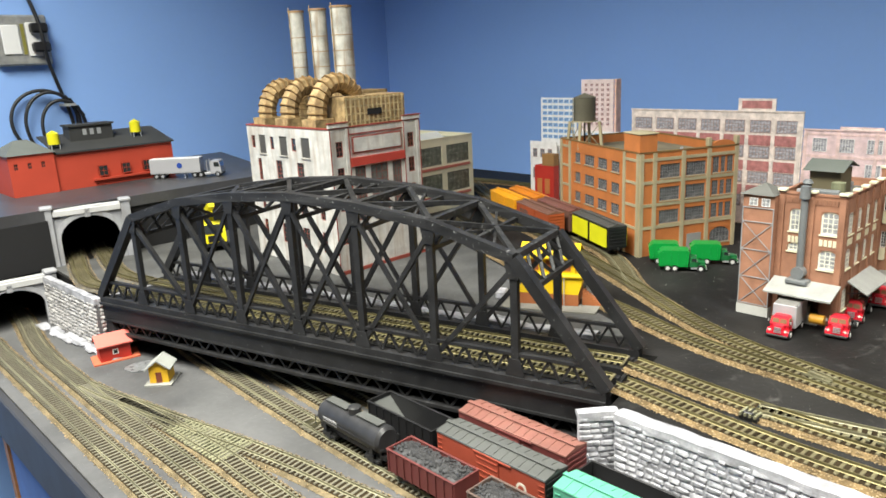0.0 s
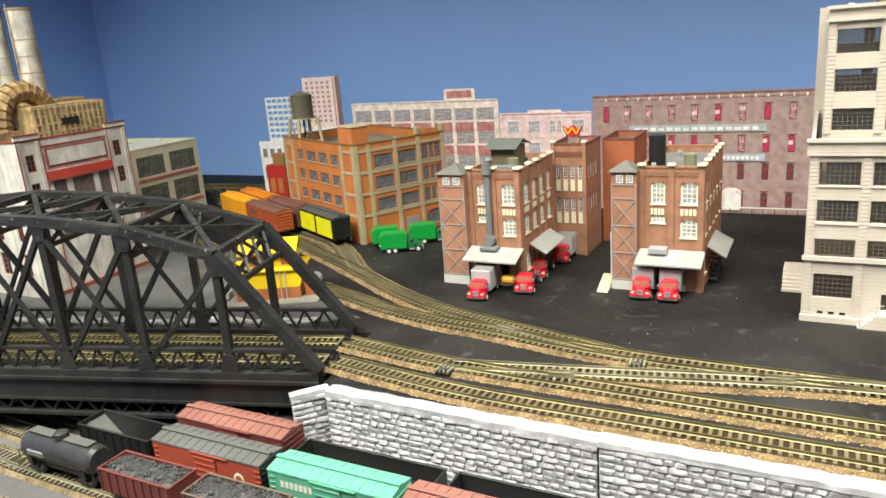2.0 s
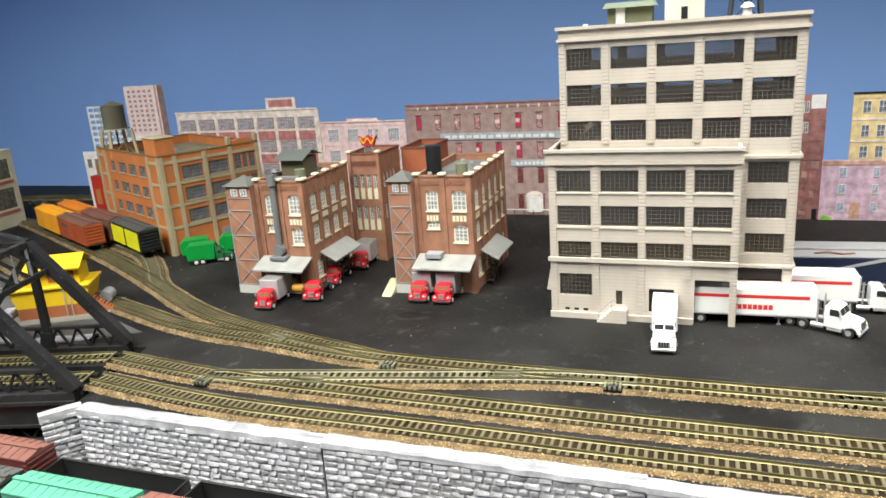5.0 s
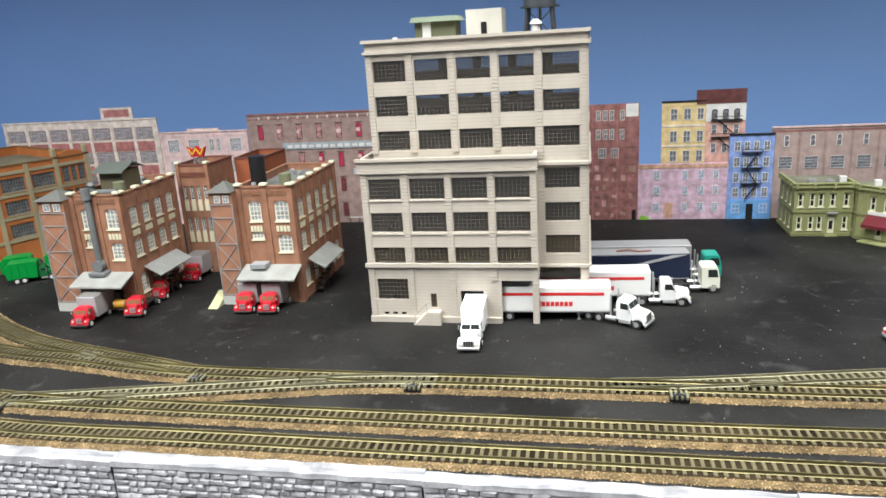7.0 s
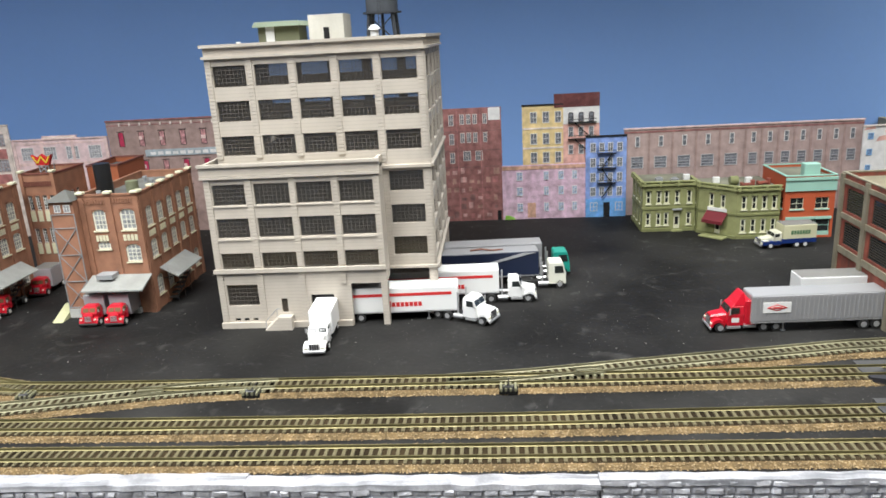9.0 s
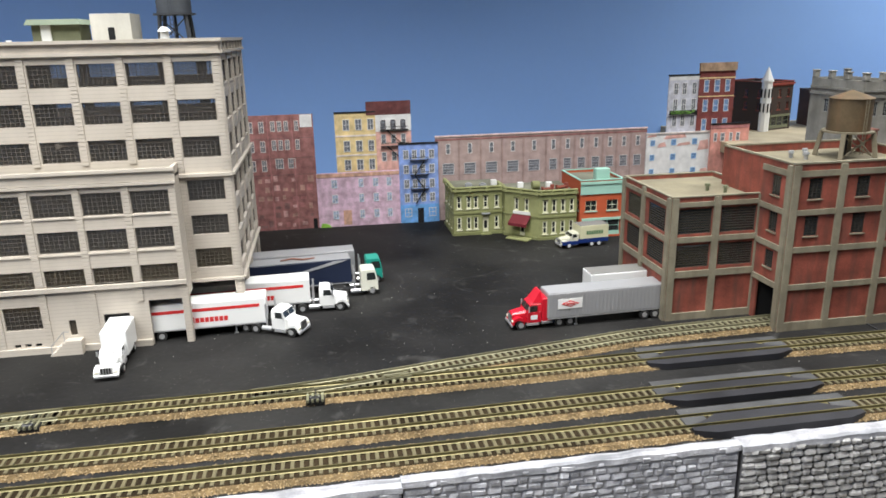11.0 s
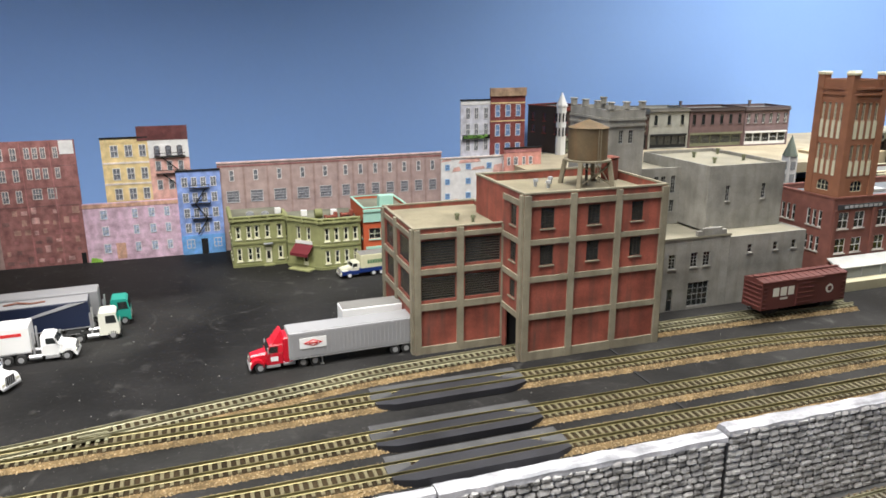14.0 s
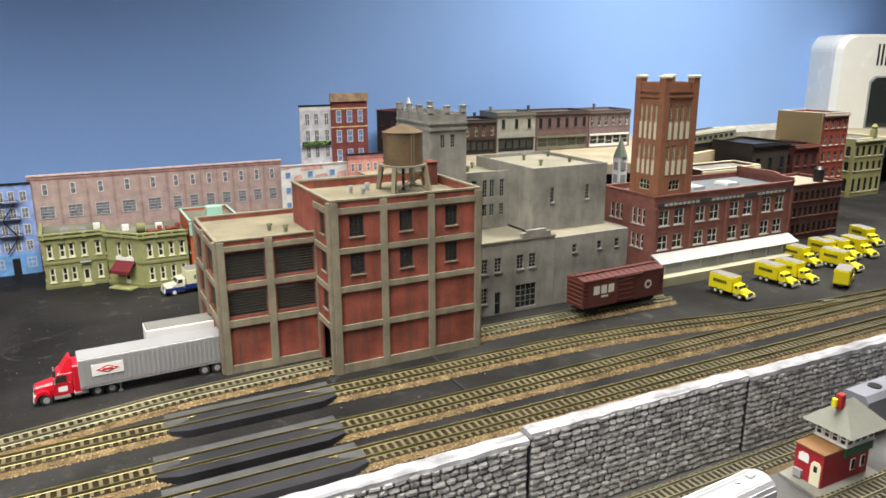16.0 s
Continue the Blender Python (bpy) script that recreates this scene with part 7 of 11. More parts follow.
M_OLIVE = mat("olive_green_siding", (0.29, 0.3, 0.135), 0.65, var=0.15, blotch=70, streak=0.3, stain=(0.16, 0.165, 0.08))
M_CREAMW = mat("cream_window_paint", (0.75, 0.74, 0.55), 0.5, var=0.05)
M_OLIVEROOF = mat("mossy_grey_roof", (0.2, 0.2, 0.15), 0.9, var=0.3)
def olive_house(label, at, walls, foot, door, awning, clutter):
    """Two-storey olive house. walls: (x0, y0, x1, y1, window columns); foot: roof outline; door, awning: (wall, u)."""
    root = thing("corner_house", label, "house", at, "olive green houses")
    h = 0.083
    fr = dict(cols=1, rows=2, frame_mat=M_CREAMW, pane_mat=M_DARKPANE, fw=0.0019, mw=0.0011, sill=M_CREAMW)
    for k, (x0, y0, x1, y1, cols) in enumerate(walls):
        L = math.hypot(x1 - x0, y1 - y0)
        F = pose(x0, y0, 0, 0, 0, math.degrees(math.atan2(y1 - y0, x1 - x0)))
        up = [(c - 0.0041, c + 0.0041) for c in cols]
        low = [q for q, c in zip(up, cols) if not (door[0] == k and abs(c - door[1]) < 0.008) and not (awning and awning[0] == k)]
        ops = glaze(root, F, up, [(0.047, 0.069)], **fr) + glaze(root, F, low, [(0.01, 0.032)], **fr)
        du = door[1] if door[0] == k else None
        if du is not None:
            ops.append((du - 0.005, du + 0.005, 0.0015, 0.031))
            part("door", MB().box(du - 0.005, du + 0.005, 0.001, 0.002, 0.0015, 0.031), M_CREAMW, root, "cream panelled door", at=F)
            part("door_light", MB().box(du - 0.0026, du + 0.0026, 0.0004, 0.001, 0.011, 0.024), M_DARK, root, at=F)
            part("door_step", MB().cbox(du - 0.009, du + 0.009, -0.007, -0.0002, 0.0, 0.0028, 0.0004), M_OLIVE, root, at=F)
            if not awning:
                part("door_hood", MB().cbox(du - 0.0075, du + 0.0075, -0.006, -0.0002, 0.036, 0.0385, 0.0005), M_STEELGREY, root, at=F)
        part("wall", wall_mb(L - 0.0004, h, ops, 0.002), M_OLIVE, root, at=F @ T(0.0002, 0))
        for u0, u1 in up:
            part("window_hood", MB().prism([(u0 - 0.001, 0.0692), (u1 + 0.001, 0.0692), (u1 - 0.001, 0.0725), ((u0 + u1) / 2, 0.0738), (u0 + 0.001, 0.0725)], "y", -0.0014, -0.0001), M_OLIVE_D, root, at=F)
        bands(root, F, [(0.0, L, 0.0375, 0.0405)], M_OLIVE_D, "belt_course", 0.0014)
        bands(root, F, [(0.0, L, 0.0, 0.0045)], M_OLIVE_D, "plinth", 0.002)
        bands(root, F, [(-0.001, L + 0.001, 0.0775, 0.0805)], M_OLIVE, "cornice", 0.0034)
        part("coping", MB().cbox(-0.001, L + 0.001, -0.0028, 0.0026, h, h + 0.002, 0.0004), M_OLIVE, root, at=F)
        n = max(2, int(L / 0.022))
        for j in range(n + 1):
            u = min(max(j * L / n, 0.003), L - 0.003)
            part("cornice_bracket", MB().cbox(u - 0.0016, u + 0.0016, -0.004, -0.0002, 0.0762, h + 0.0005, 0.0004), M_OLIVE, root, at=F)
        if awning and awning[0] == k:
            a0, a1 = awning[1]
            cloth, white = mat("maroon_awning", (0.14, 0.015, 0.022), 0.7), M_WHITE
            part("awning", MB().prism([(-0.017, 0.027), (-0.0012, 0.0392), (-0.0012, 0.0404), (-0.017, 0.0285)], "x", a0, a1), cloth, root, "maroon cloth awning", at=F)
            part("awning_valance", MB().box(a0, a1, -0.0176, -0.017, 0.0235, 0.0283), cloth, root, at=F)
            part("sign_board", MB().box(a0 + 0.001, a1 - 0.001, -0.0024, -0.0015, 0.0412, 0.0465), white, root, at=F)
            part("stoop", MB().cbox(a0 - 0.003, a1 + 0.003, -0.02, -0.0021, 0.0, 0.0026, 0.0006), M_OLIVE, root, at=F)
    part("roof", MB().prism(foot, "z", h - 0.006, h - 0.004), M_OLIVEROOF, root)
    # added black block inside the house, shade for its windows
    part("blackout_core", MB().prism([(x * 0.8 + 0.01, y * 0.7 + 0.022) for x, y in foot], "z", 0.0005, h - 0.0065), M_DARK, root)
    for kind, x, y in clutter:
        z = h - 0.004
        if kind == "box":
            part("roof_box", MB().cbox(x - 0.005, x + 0.005, y - 0.004, y + 0.004, z, z + 0.0095, 0.0006), M_WHITE, root, "white roof unit")
        elif kind == "fan":
            part("roof_fan", MB().cbox(x - 0.006, x + 0.006, y - 0.004, y + 0.004, z, z + 0.006, 0.0006).cyl((x, y, z + 0.006), (x, y, z + 0.0075), 0.0034, n=12), M_STEELGREY, root)
        elif kind == "drum":
            part("roof_drum", MB().cyl((x - 0.006, y, z + 0.008), (x + 0.006, y, z + 0.008), 0.0075, n=16), M_OLIVE_D, root, "olive drum lying on the roof")
        else:
            part("roof_pipework", MB().cyl((x - 0.012, y, z + 0.003), (x + 0.006, y + 0.004, z + 0.004), 0.0028, n=10).cyl((x + 0.006, y + 0.004, z), (x + 0.006, y + 0.004, z + 0.01), 0.0036, n=10).cyl((x - 0.01, y + 0.006, z), (x - 0.01, y + 0.006, z + 0.006), 0.0026, n=10), M_REDPANEL, root, "rust red roof pipework")
    return root


M_OLIVE_D = mat("dark_olive_moulding", (0.21, 0.22, 0.095), 0.65, var=0.15)
olive_house("olive green two-storey house with cream windows and hooded door", pose(1.255, -0.655, 0, 0, 0, -90),
            [(0, 0, 0.086, 0, (0.0095, 0.0265, 0.039, 0.056, 0.0755)), (0, 0.09, 0, 0, (0.02, 0.045, 0.07))], [(0.001, 0.001), (0.086, 0.001), (0.086, 0.09), (0.001, 0.09)],
            (0, 0.056), None, [("fan", 0.032, 0.03), ("fan", 0.056, 0.022), ("box", 0.078, 0.034)])
olive_house("olive green two-storey house with canted corner and maroon awning", pose(1.195, -0.742, 0, 0, 0, -90),
            [(0, 0.046, 0.046, 0, (0.022, 0.0415)), (0.046, 0, 0.112, 0, (0.011, 0.0265, 0.042, 0.057)), (0, 0.1, 0, 0.046, (0.036,))], [(0.001, 0.046), (0.046, 0.001), (0.112, 0.001), (0.112, 0.1), (0.001, 0.1)],
            (0, 0.034), (0, (0.016, 0.051)), [("box", 0.03, 0.06), ("drum", 0.05, 0.035), ("box", 0.078, 0.05), ("pipes", 0.07, 0.02), ("pipes", 0.098, 0.03)])
M_TEAL = mat("pale_teal_paint", (0.36, 0.6, 0.5), 0.6, var=0.06)
tl = town_block("corner_shop", "orange-red shop with pale teal cornice and sign", "shop", pose(1.19, -0.858, 0, 0, 0, -90), 0.075, 0.1, 0.098, mat("orange_red_brick", (0.5, 0.1, 0.04), 0.7), M_TEAL, 2, [(0.046, 0.064)], win_w=0.02, frame_m=M_CREAMW, wcols=2, wrows=2, side="left", shop=(0.03, M_TEAL, 3), roof_m=M_OLIVEROOF)
part("teal_band", MB().box(-0.0005, 0.0755, -0.002, -0.0002, 0.075, 0.0895), M_TEAL, tl)
part("roof_sign_box", MB().cbox(0.028, 0.052, 0.005, 0.02, 0.0945, 0.116, 0.001), M_TEAL, tl)

# upper terrace row
TZ = 0.125
row_at = [(1.475, -1.4925, "narrow dark brown brick store with arched windows", (0.075, 0.042, 0.034), (0.07, 0.055, 0.05), 0.083, 0.077, 4),
          (1.468, -1.576, "pale grey stone store with dark shop front", (0.31, 0.31, 0.275), (0.2, 0.19, 0.17), 0.1, 0.09, 3),
          (1.46, -1.677, "faded mauve-brown brick store row with green shop front", (0.135, 0.085, 0.085), (0.09, 0.07, 0.068), 0.143, 0.089, 6),
          (1.449, -1.821, "mauve brick store with white arched windows and white shop front", (0.19, 0.135, 0.14), (0.15, 0.12, 0.12), 0.12, 0.088, 6)]
for i, (x, y, lab, c, tr, w, h, n) in enumerate(row_at):
    wm, tm = mat("store_wall_%s" % "abcde"[i], c, 0.8, var=0.2, blotch=60), mat("store_trim_%s" % "abcde"[i], tr, 0.7)
    town_block("store", lab, "store", pose(x, y, TZ, 0, 0, -90 - 4), w, 0.09, h, wm, tm, n, [(h - 0.036, h - 0.014)], win_w=0.0085, frame_m=(M_CREAM, M_DARK, M_DARK, M_WHITE)[i], arch=True, side="", shop=(0.03, [M_DARK, M_DARK, M_GREENDRAB, M_WHITE][i], 5), group="terrace stores")
    for u in ((0.06, 0.07), (0.012, 0.06), (0.02, 0.075), (0.06, 0.07))[i:i + 1]:
        ch = thing("chimney", "small dark brick chimney on a terrace store", "chimney", pose(x, y, TZ + h - 0.0035, 0, 0, -94), "terrace chimneys")
        part("shaft", MB().cbox(u[0], u[0] + 0.005, u[1], u[1] + 0.005, 0, 0.013, 0.0004), tm, ch)
        part("cap", MB().cbox(u[0] - 0.0008, u[0] + 0.0058, u[1] - 0.0008, u[1] + 0.0058, 0.013, 0.0148, 0.0003), tm, ch)
dk = town_block("corner_bar", "dark brown corner building with white turret", "store", pose(1.47, -1.357, TZ, 0, 0, -70), 0.085, 0.1, 0.1, mat("dark_brown_brick", (0.045, 0.03, 0.025), 0.8, var=0.2), M_BROWNTRIM, 3, [(0.068, 0.085), (0.042, 0.058)], win_w=0.009, side="left", shop=(0.028, M_GREENDRAB, 4))
part("turret", MB().cyl((0.0, 0.0, 0.0), (0.0, 0.0, 0.102), 0.0105, n=8).cyl((0, 0, 0.102), (0, 0, 0.106), 0.0125, n=8).cyl((0, 0, 0.106), (0, 0, 0.132), 0.0115, 0.0006, n=8), M_WHITE, dk, "white octagonal turret with pointed roof")
for z in (0.04, 0.07):
    for k in range(8):
        a = (k + 0.5) * math.pi / 4
        part("turret_window", MB().cyl((0.0103 * math.cos(a), 0.0103 * math.sin(a), z), (0.0103 * math.cos(a), 0.0103 * math.sin(a), z + 0.018), 0.0017, n=5), M_DARK, dk)

# town at the right end
town_block("loft_building", "dark maroon brick loft building with rows of narrow windows", "loft building", pose(0.935, -1.835, 0, 0, 0, -90), 0.2, 0.1, 0.105, mat("sooty_brown_brick", (0.1, 0.042, 0.038), 0.8, var=0.25, streak=0.3), M_BRICK_D, 13, [(0.075, 0.093), (0.045, 0.062), (0.012, 0.03)], win_w=0.0095, frame_m=M_BLACK, side="left", roof_m=M_GREYROOF, cornice=False)
tk = thing("roof_tank", "round black tank on the loft roof", "tank", T(0.966, -2.005, 0.1012))
part("shell", MB().cyl((0, 0, 0), (0, 0, 0.024), 0.0095, n=14).cyl((0, 0, 0.024), (0, 0, 0.029), 0.0095, 0.004, n=14), M_BLACK, tk)
town_block("brick_store", "four-storey red brick store with white trim", "store", pose(1.1, -2.19, 0, 0, 0, -90), 0.085, 0.112, 0.216, mat("bright_red_brick", (0.3, 0.06, 0.035), 0.8, var=0.15), mat("pale_stone_sill", (0.55, 0.53, 0.47), 0.7), 4, [(0.183, 0.202), (0.146, 0.168), (0.11, 0.132), (0.074, 0.095)], win_w=0.01, side="")
solo("blank_wall", MB().box(1.101, 1.215, -2.188, -2.184, 0.0, 0.217), mat("brown_card", (0.3, 0.22, 0.11), 0.8, var=0.06), "plain brown card party wall beside the red store", "card wall")
town_block("stone_store", "yellow-green stone store with arched windows", "store", pose(1.163, -2.408, 0, 0, 0, -90), 0.118, 0.1, 0.142, mat("mustard_stone", (0.3, 0.28, 0.12), 0.8, var=0.2), M_CREAM, 5, [(0.1, 0.124), (0.064, 0.086), (0.012, 0.045)], win_w=0.012, frame_m=M_DARK, arch=True, side="left")
fin = thing("roof_finial", "mustard stone finial on the corner store parapet", "finial", T(1.166, -2.478, 0.1437))
part("pedestal", MB().cbox(-0.006, 0.006, -0.007, 0.007, 0, 0.02, 0.001), mat("mustard_stone", (0.36, 0.31, 0.1), 0.8, var=0.15), fin)
part("ball", MB().cyl((0, 0, 0.02), (0, 0, 0.026), 0.005, 0.0075, n=12).cyl((0, 0, 0.026), (0, 0, 0.033), 0.0075, 0.003, n=12), mat("mustard_stone", (0.36, 0.31, 0.1), 0.8, var=0.15), fin)
town_block("small_store", "black roofed small brick store", "store", pose(1.1, -2.105, 0, 0, 0, -90), 0.08, 0.1, 0.15, mat("dark_red_store", (0.12, 0.035, 0.03), 0.8, var=0.2), M_BRICK_D, 3, [(0.105, 0.13), (0.06, 0.085)], win_w=0.012, arch=True, side="left", roof_m=M_BLACK)
town_block("black_store", "blackened low building with ragged roofline", "store", pose(1.1, -1.975, 0, 0, 0, -90), 0.11, 0.12, 0.16, mat("soot_black_brick", (0.055, 0.042, 0.036), 0.85, var=0.3), M_DARK, 3, [(0.105, 0.13)], win_w=0.012, side="", roof_m=M_BLACK)
town_block("side_store", "low dark brick store row behind the depot", "store", pose(1.06, -1.79, 0, 0, 0, -90), 0.16, 0.07, 0.125, mat("dark_red_store", (0.12, 0.035, 0.03), 0.8, var=0.2), M_CREAM, 7, [(0.09, 0.11)], win_w=0.01, frame_m=M_CREAM, side="left")
sp = thing("chapel", "white chapel steeple with grey spire", "chapel", pose(1.06, -1.585, 0))
part("steeple", MB().box(-0.009, 0.009, -0.009, 0.009, 0, 0.165), M_WHITE, sp)
part("spire", MB().cyl((0, 0, 0.1652), (0, 0, 0.2), 0.0125, 0.0005, n=8), mat("verdigris_spire", (0.14, 0.17, 0.14), 0.7, var=0.2), sp)
for z in (0.12, 0.142):
    part("louver", MB().box(-0.0098, -0.009, -0.005, 0.005, z, z + 0.014).box(-0.005, 0.005, 0.009, 0.0098, z, z + 0.014), M_STEELGREY, sp)
# wooden risers and upper line behind the depot
M_PLY = mat("raw_pale_board", (0.55, 0.45, 0.29), 0.75, var=0.15, blotch=14)
solo("wooden_riser", MB().prism([(-2.1, 0.112), (-1.86, 0.1), (-1.86, 0.131), (-2.1, 0.146)], "x", 1.2, 1.32), M_PLY, "raw pale board carrying the upper line", "riser", kind="structure")
solo("wooden_riser", MB().prism([(-2.1, 0.0), (-1.86, 0.0), (-1.86, 0.092), (-2.1, 0.105)], "x", 1.225, 1.24), M_PLY, "raw pale board riser under the upper line", "riser", kind="structure")
ct = thing("grey_coach", "drab grey-green coach standing on the raised line", "passenger coach", pose(1.222, -1.97, 0.1405, 3.4, 0, 180))
part("underframe", MB().box(-0.011, 0.011, -0.075, 0.075, 0.0015, 0.015), M_BLACK, ct)
part("body", MB().cbox(-0.0125, 0.0125, -0.078, 0.078, 0.015, 0.034, 0.001), mat("drab_coach_grey", (0.2, 0.2, 0.14), 0.7, var=0.25, streak=0.3), ct)
part("roof", MB().prism([(-0.0135, 0.034), (0.0135, 0.034), (0.0115, 0.038), (0.006, 0.0405), (-0.006, 0.0405), (-0.0115, 0.038)], "y", -0.079, 0.079), mat("drab_coach_roof", (0.24, 0.24, 0.19), 0.8, var=0.25), ct)
for k in range(9):
    part("window", MB().box(0.0124, 0.0128, -0.07 + k * 0.016, -0.06 + k * 0.016, 0.022, 0.029), M_DARK, ct)
solo("grey_shed", MB().prism([(1.3, 0.1255), (1.4, 0.1255), (1.4, 0.16), (1.35, 0.17), (1.3, 0.16)], "y", -2.5, -2.12), M_GREYB, "long low grey shed on the upper terrace", "shed")

# ---- printed card building flats along the back edge ----
FX = 1.37


def flat(label, y0, y1, top, wall_m, base=0.0, x=FX, wins=(), belts=(), piers=(), cap_m=None, name="building_flat"):
    """A card flat: board, with slightly raised window prints, belts and piers. wins: (spans, (z0, z1), cols, rows, frame, pane)."""
    w = y0 - y1
    root = thing(name, label, "card building flat", pose(x, y0, 0, 0, 0, -90))
    part("board", MB().box(0, w, 0, 0.003, 0 if base < 0.05 else base - 0.06, top), wall_m, root)
    F = Matrix()
    for us, (z0, z1), c, r, fm, pm in wins:
        for a, b in us:
            window(root, F, a, b, z0, z1, c, r, fm, pm, inset=-0.0009, fw=0.0009, mw=0.0006)
    for a, b, z0, z1, m in belts:
        part("belt", MB().box(a, b, -0.0006, -0.0001, z0, z1), m, root)
    for a, b, z0, z1, m in piers:
        part("pier", MB().box(a, b, -0.0012, -0.0001, z0, z1), m, root)
    if cap_m:
        part("coping", MB().box(-0.0006, w + 0.0006, -0.0016, 0.003, top, top + 0.0025), cap_m, root)
    return root


def col(name, c, var=0.15):
    f = min(1.42, 0.79 / max(c))
    c = tuple(q * f + 0.005 for q in c)
    return mat(name, c, 0.75, var=min(0.5, var + 0.1), blotch=75, grain=420, bump=0.05, streak=0.11, stain=tuple(min(0.75, q * 1.25 + 0.16) for q in c), speck=0.12, speck_col=tuple(q * 0.6 for q in c))


P_WHITE, P_CREAM = col("print_white", (0.74, 0.73, 0.72), 0.02), col("print_cream", (0.68, 0.6, 0.55))
P_BRICKRED, P_PINK = col("print_brick_red", (0.33, 0.135, 0.13), 0.25), col("print_faded_pink", (0.58, 0.43, 0.41))
P_MAROON, P_MAUVE = col("print_maroon", (0.24, 0.105, 0.098), 0.3), col("print_mauve", (0.265, 0.185, 0.168), 0.12)
P_BLUEWIN, P_GREYWIN = mat("print_blue_pane", (0.2, 0.32, 0.56), 0.6, var=0.4, blotch=220, bump=0.0), mat("print_grey_pane", (0.2, 0.21, 0.24), 0.6, var=0.6, blotch=220, bump=0.0)
P_TOWERPINK = col("print_tower_pink", (0.76, 0.63, 0.61), 0.02)
P_SKYBLUE = col("print_sky_blue", (0.2, 0.4, 0.62), 0.1)
P_REDWIN = col("print_red_window", (0.36, 0.025, 0.07), 0.2)
P_PALEWIN = mat("print_pale_pane", (0.42, 0.5, 0.66), 0.6, var=0.5, blotch=220, bump=0.0)
P_ROSEWIN = mat("print_rose_blind", (0.56, 0.28, 0.29), 0.6, var=0.6, blotch=150, bump=0.0)
P_OXWIN = mat("print_oxblood_shutter", (0.2, 0.045, 0.05), 0.6, var=0.4, blotch=150, bump=0.0)
P_DARKFRAME = mat("print_dark_frame", (0.09, 0.06, 0.06), 0.7, var=0.2)

# white and blue office tower, pink tower, low white block
f = flat("white and blue banded office tower print", 1.086, 0.985, 0.237, P_WHITE, wins=[(spans(0.004, 0.097, 6, 0.003), (0.225 - 0.0135 * k, 0.233 - 0.0135 * k), 2, 1, P_SKYBLUE, P_BLUEWIN) for k in range(7)])
f = flat("pale pink apartment tower print", 0.972, 0.889, 0.277, P_TOWERPINK, wins=[(spans(0.006, 0.077, 5, 0.006), (0.2615 - 0.0105 * k, 0.269 - 0.0105 * k), 2, 1, P_TOWERPINK, mat("print_rose_pane", (0.36, 0.19, 0.19), 0.6, var=0.4, blotch=200, bump=0.0)) for k in range(9)])
solo("tower_side", MB().box(1.3735, 1.392, 0.884, 0.8885, 0.0, 0.277), col("print_tower_shade", (0.6, 0.38, 0.3), 0.08), "orange-brown side of the pink apartment tower", "card building flat")
flat("low white block print with blue windows", 0.9845, 0.874, 0.165, P_WHITE, x=1.368, wins=[(spans(0.004, 0.106, 7, 0.007), (0.148, 0.16), 2, 1, P_SKYBLUE, P_BLUEWIN)])
f = flat("white weathered tenement print with scrawls", 1.108, 1.03, 0.137, P_WHITE, x=1.355, wins=[(spans(0.004, 0.07, 3, 0.01), (0.1, 0.12), 2, 2, P_MAUVE, P_GREYWIN), (spans(0.004, 0.07, 3, 0.01), (0.05, 0.075), 2, 2, P_MAUVE, P_GREYWIN)])
rb = thing("red_shed", "small red and brown trackside shed", "shed", pose(1.33, 1.075, 0, 0, 0, -90))
part("body", MB().box(0, 0.055, 0, 0.02, 0, 0.085), mat("bright_red_paint", (0.45, 0.03, 0.02), 0.6), rb)
part("upper_block", MB().box(0.022, 0.055, 0, 0.02, 0.0852, 0.112), mat("tan_brown_paint", (0.3, 0.16, 0.06), 0.7), rb)
for u in (0.008, 0.03):
    part("door", MB().box(u, u + 0.014, -0.001, -0.0001, 0.02, 0.055), M_ORANGE, rb)

# long factory with stepped centre
bays = spans(0.004, 0.345, 7, 0.0)
w_us = [(a + 0.006, b - 0.004) for a, b in bays]
dirty = mat("print_dirty_pane", (0.4, 0.4, 0.44), 0.6, var=0.55, blotch=200, bump=0.0)
flat("faded pink and cream factory print with brick spandrels", 0.843, 0.494, 0.2135, P_CREAM,
     wins=[(w_us, (z, z + 0.023), 6, 3, P_MAUVE, dirty) for z in (0.176, 0.128, 0.08, 0.034)],
     belts=[(a + 0.004, b - 0.003, z, z + 0.019, P_BRICKRED) for a, b in bays for z in (0.152, 0.104, 0.057)],
     piers=[(a - 0.003, a + 0.004, 0.0, 0.205, P_CREAM) for a, b in bays] + [(0.339, 0.346, 0.0, 0.205, P_CREAM)], cap_m=P_CREAM)
flat("raised brick pediment print of the factory", 0.616, 0.546, 0.238, P_CREAM, base=0.22, x=1.374, belts=[(0.007, 0.063, 0.22, 0.234, P_BRICKRED)])
# pale pink low block
flat("pale pink low warehouse print", 0.492, 0.305, 0.184, col("print_pale_pink", (0.66, 0.5, 0.51), 0.1), wins=[(spans(0.006, 0.182, 4, 0.02), (z, z + 0.024), 5, 3, P_WHITE, dirty) for z in (0.147, 0.105)],
     belts=[(0.002, 0.185, 0.176, 0.179, P_PINK), (0.002, 0.185, 0.137, 0.141, P_PINK)], piers=[(u, u + 0.006, 0.0, 0.182, P_PINK) for u in (0.0, 0.055, 0.115, 0.18)], cap_m=P_PINK)
flat("raised centre of the pale pink warehouse print", 0.434, 0.366, 0.191, P_PINK, base=0.18, x=1.3735, belts=[(0.004, 0.064, 0.186, 0.189, P_CREAM)])
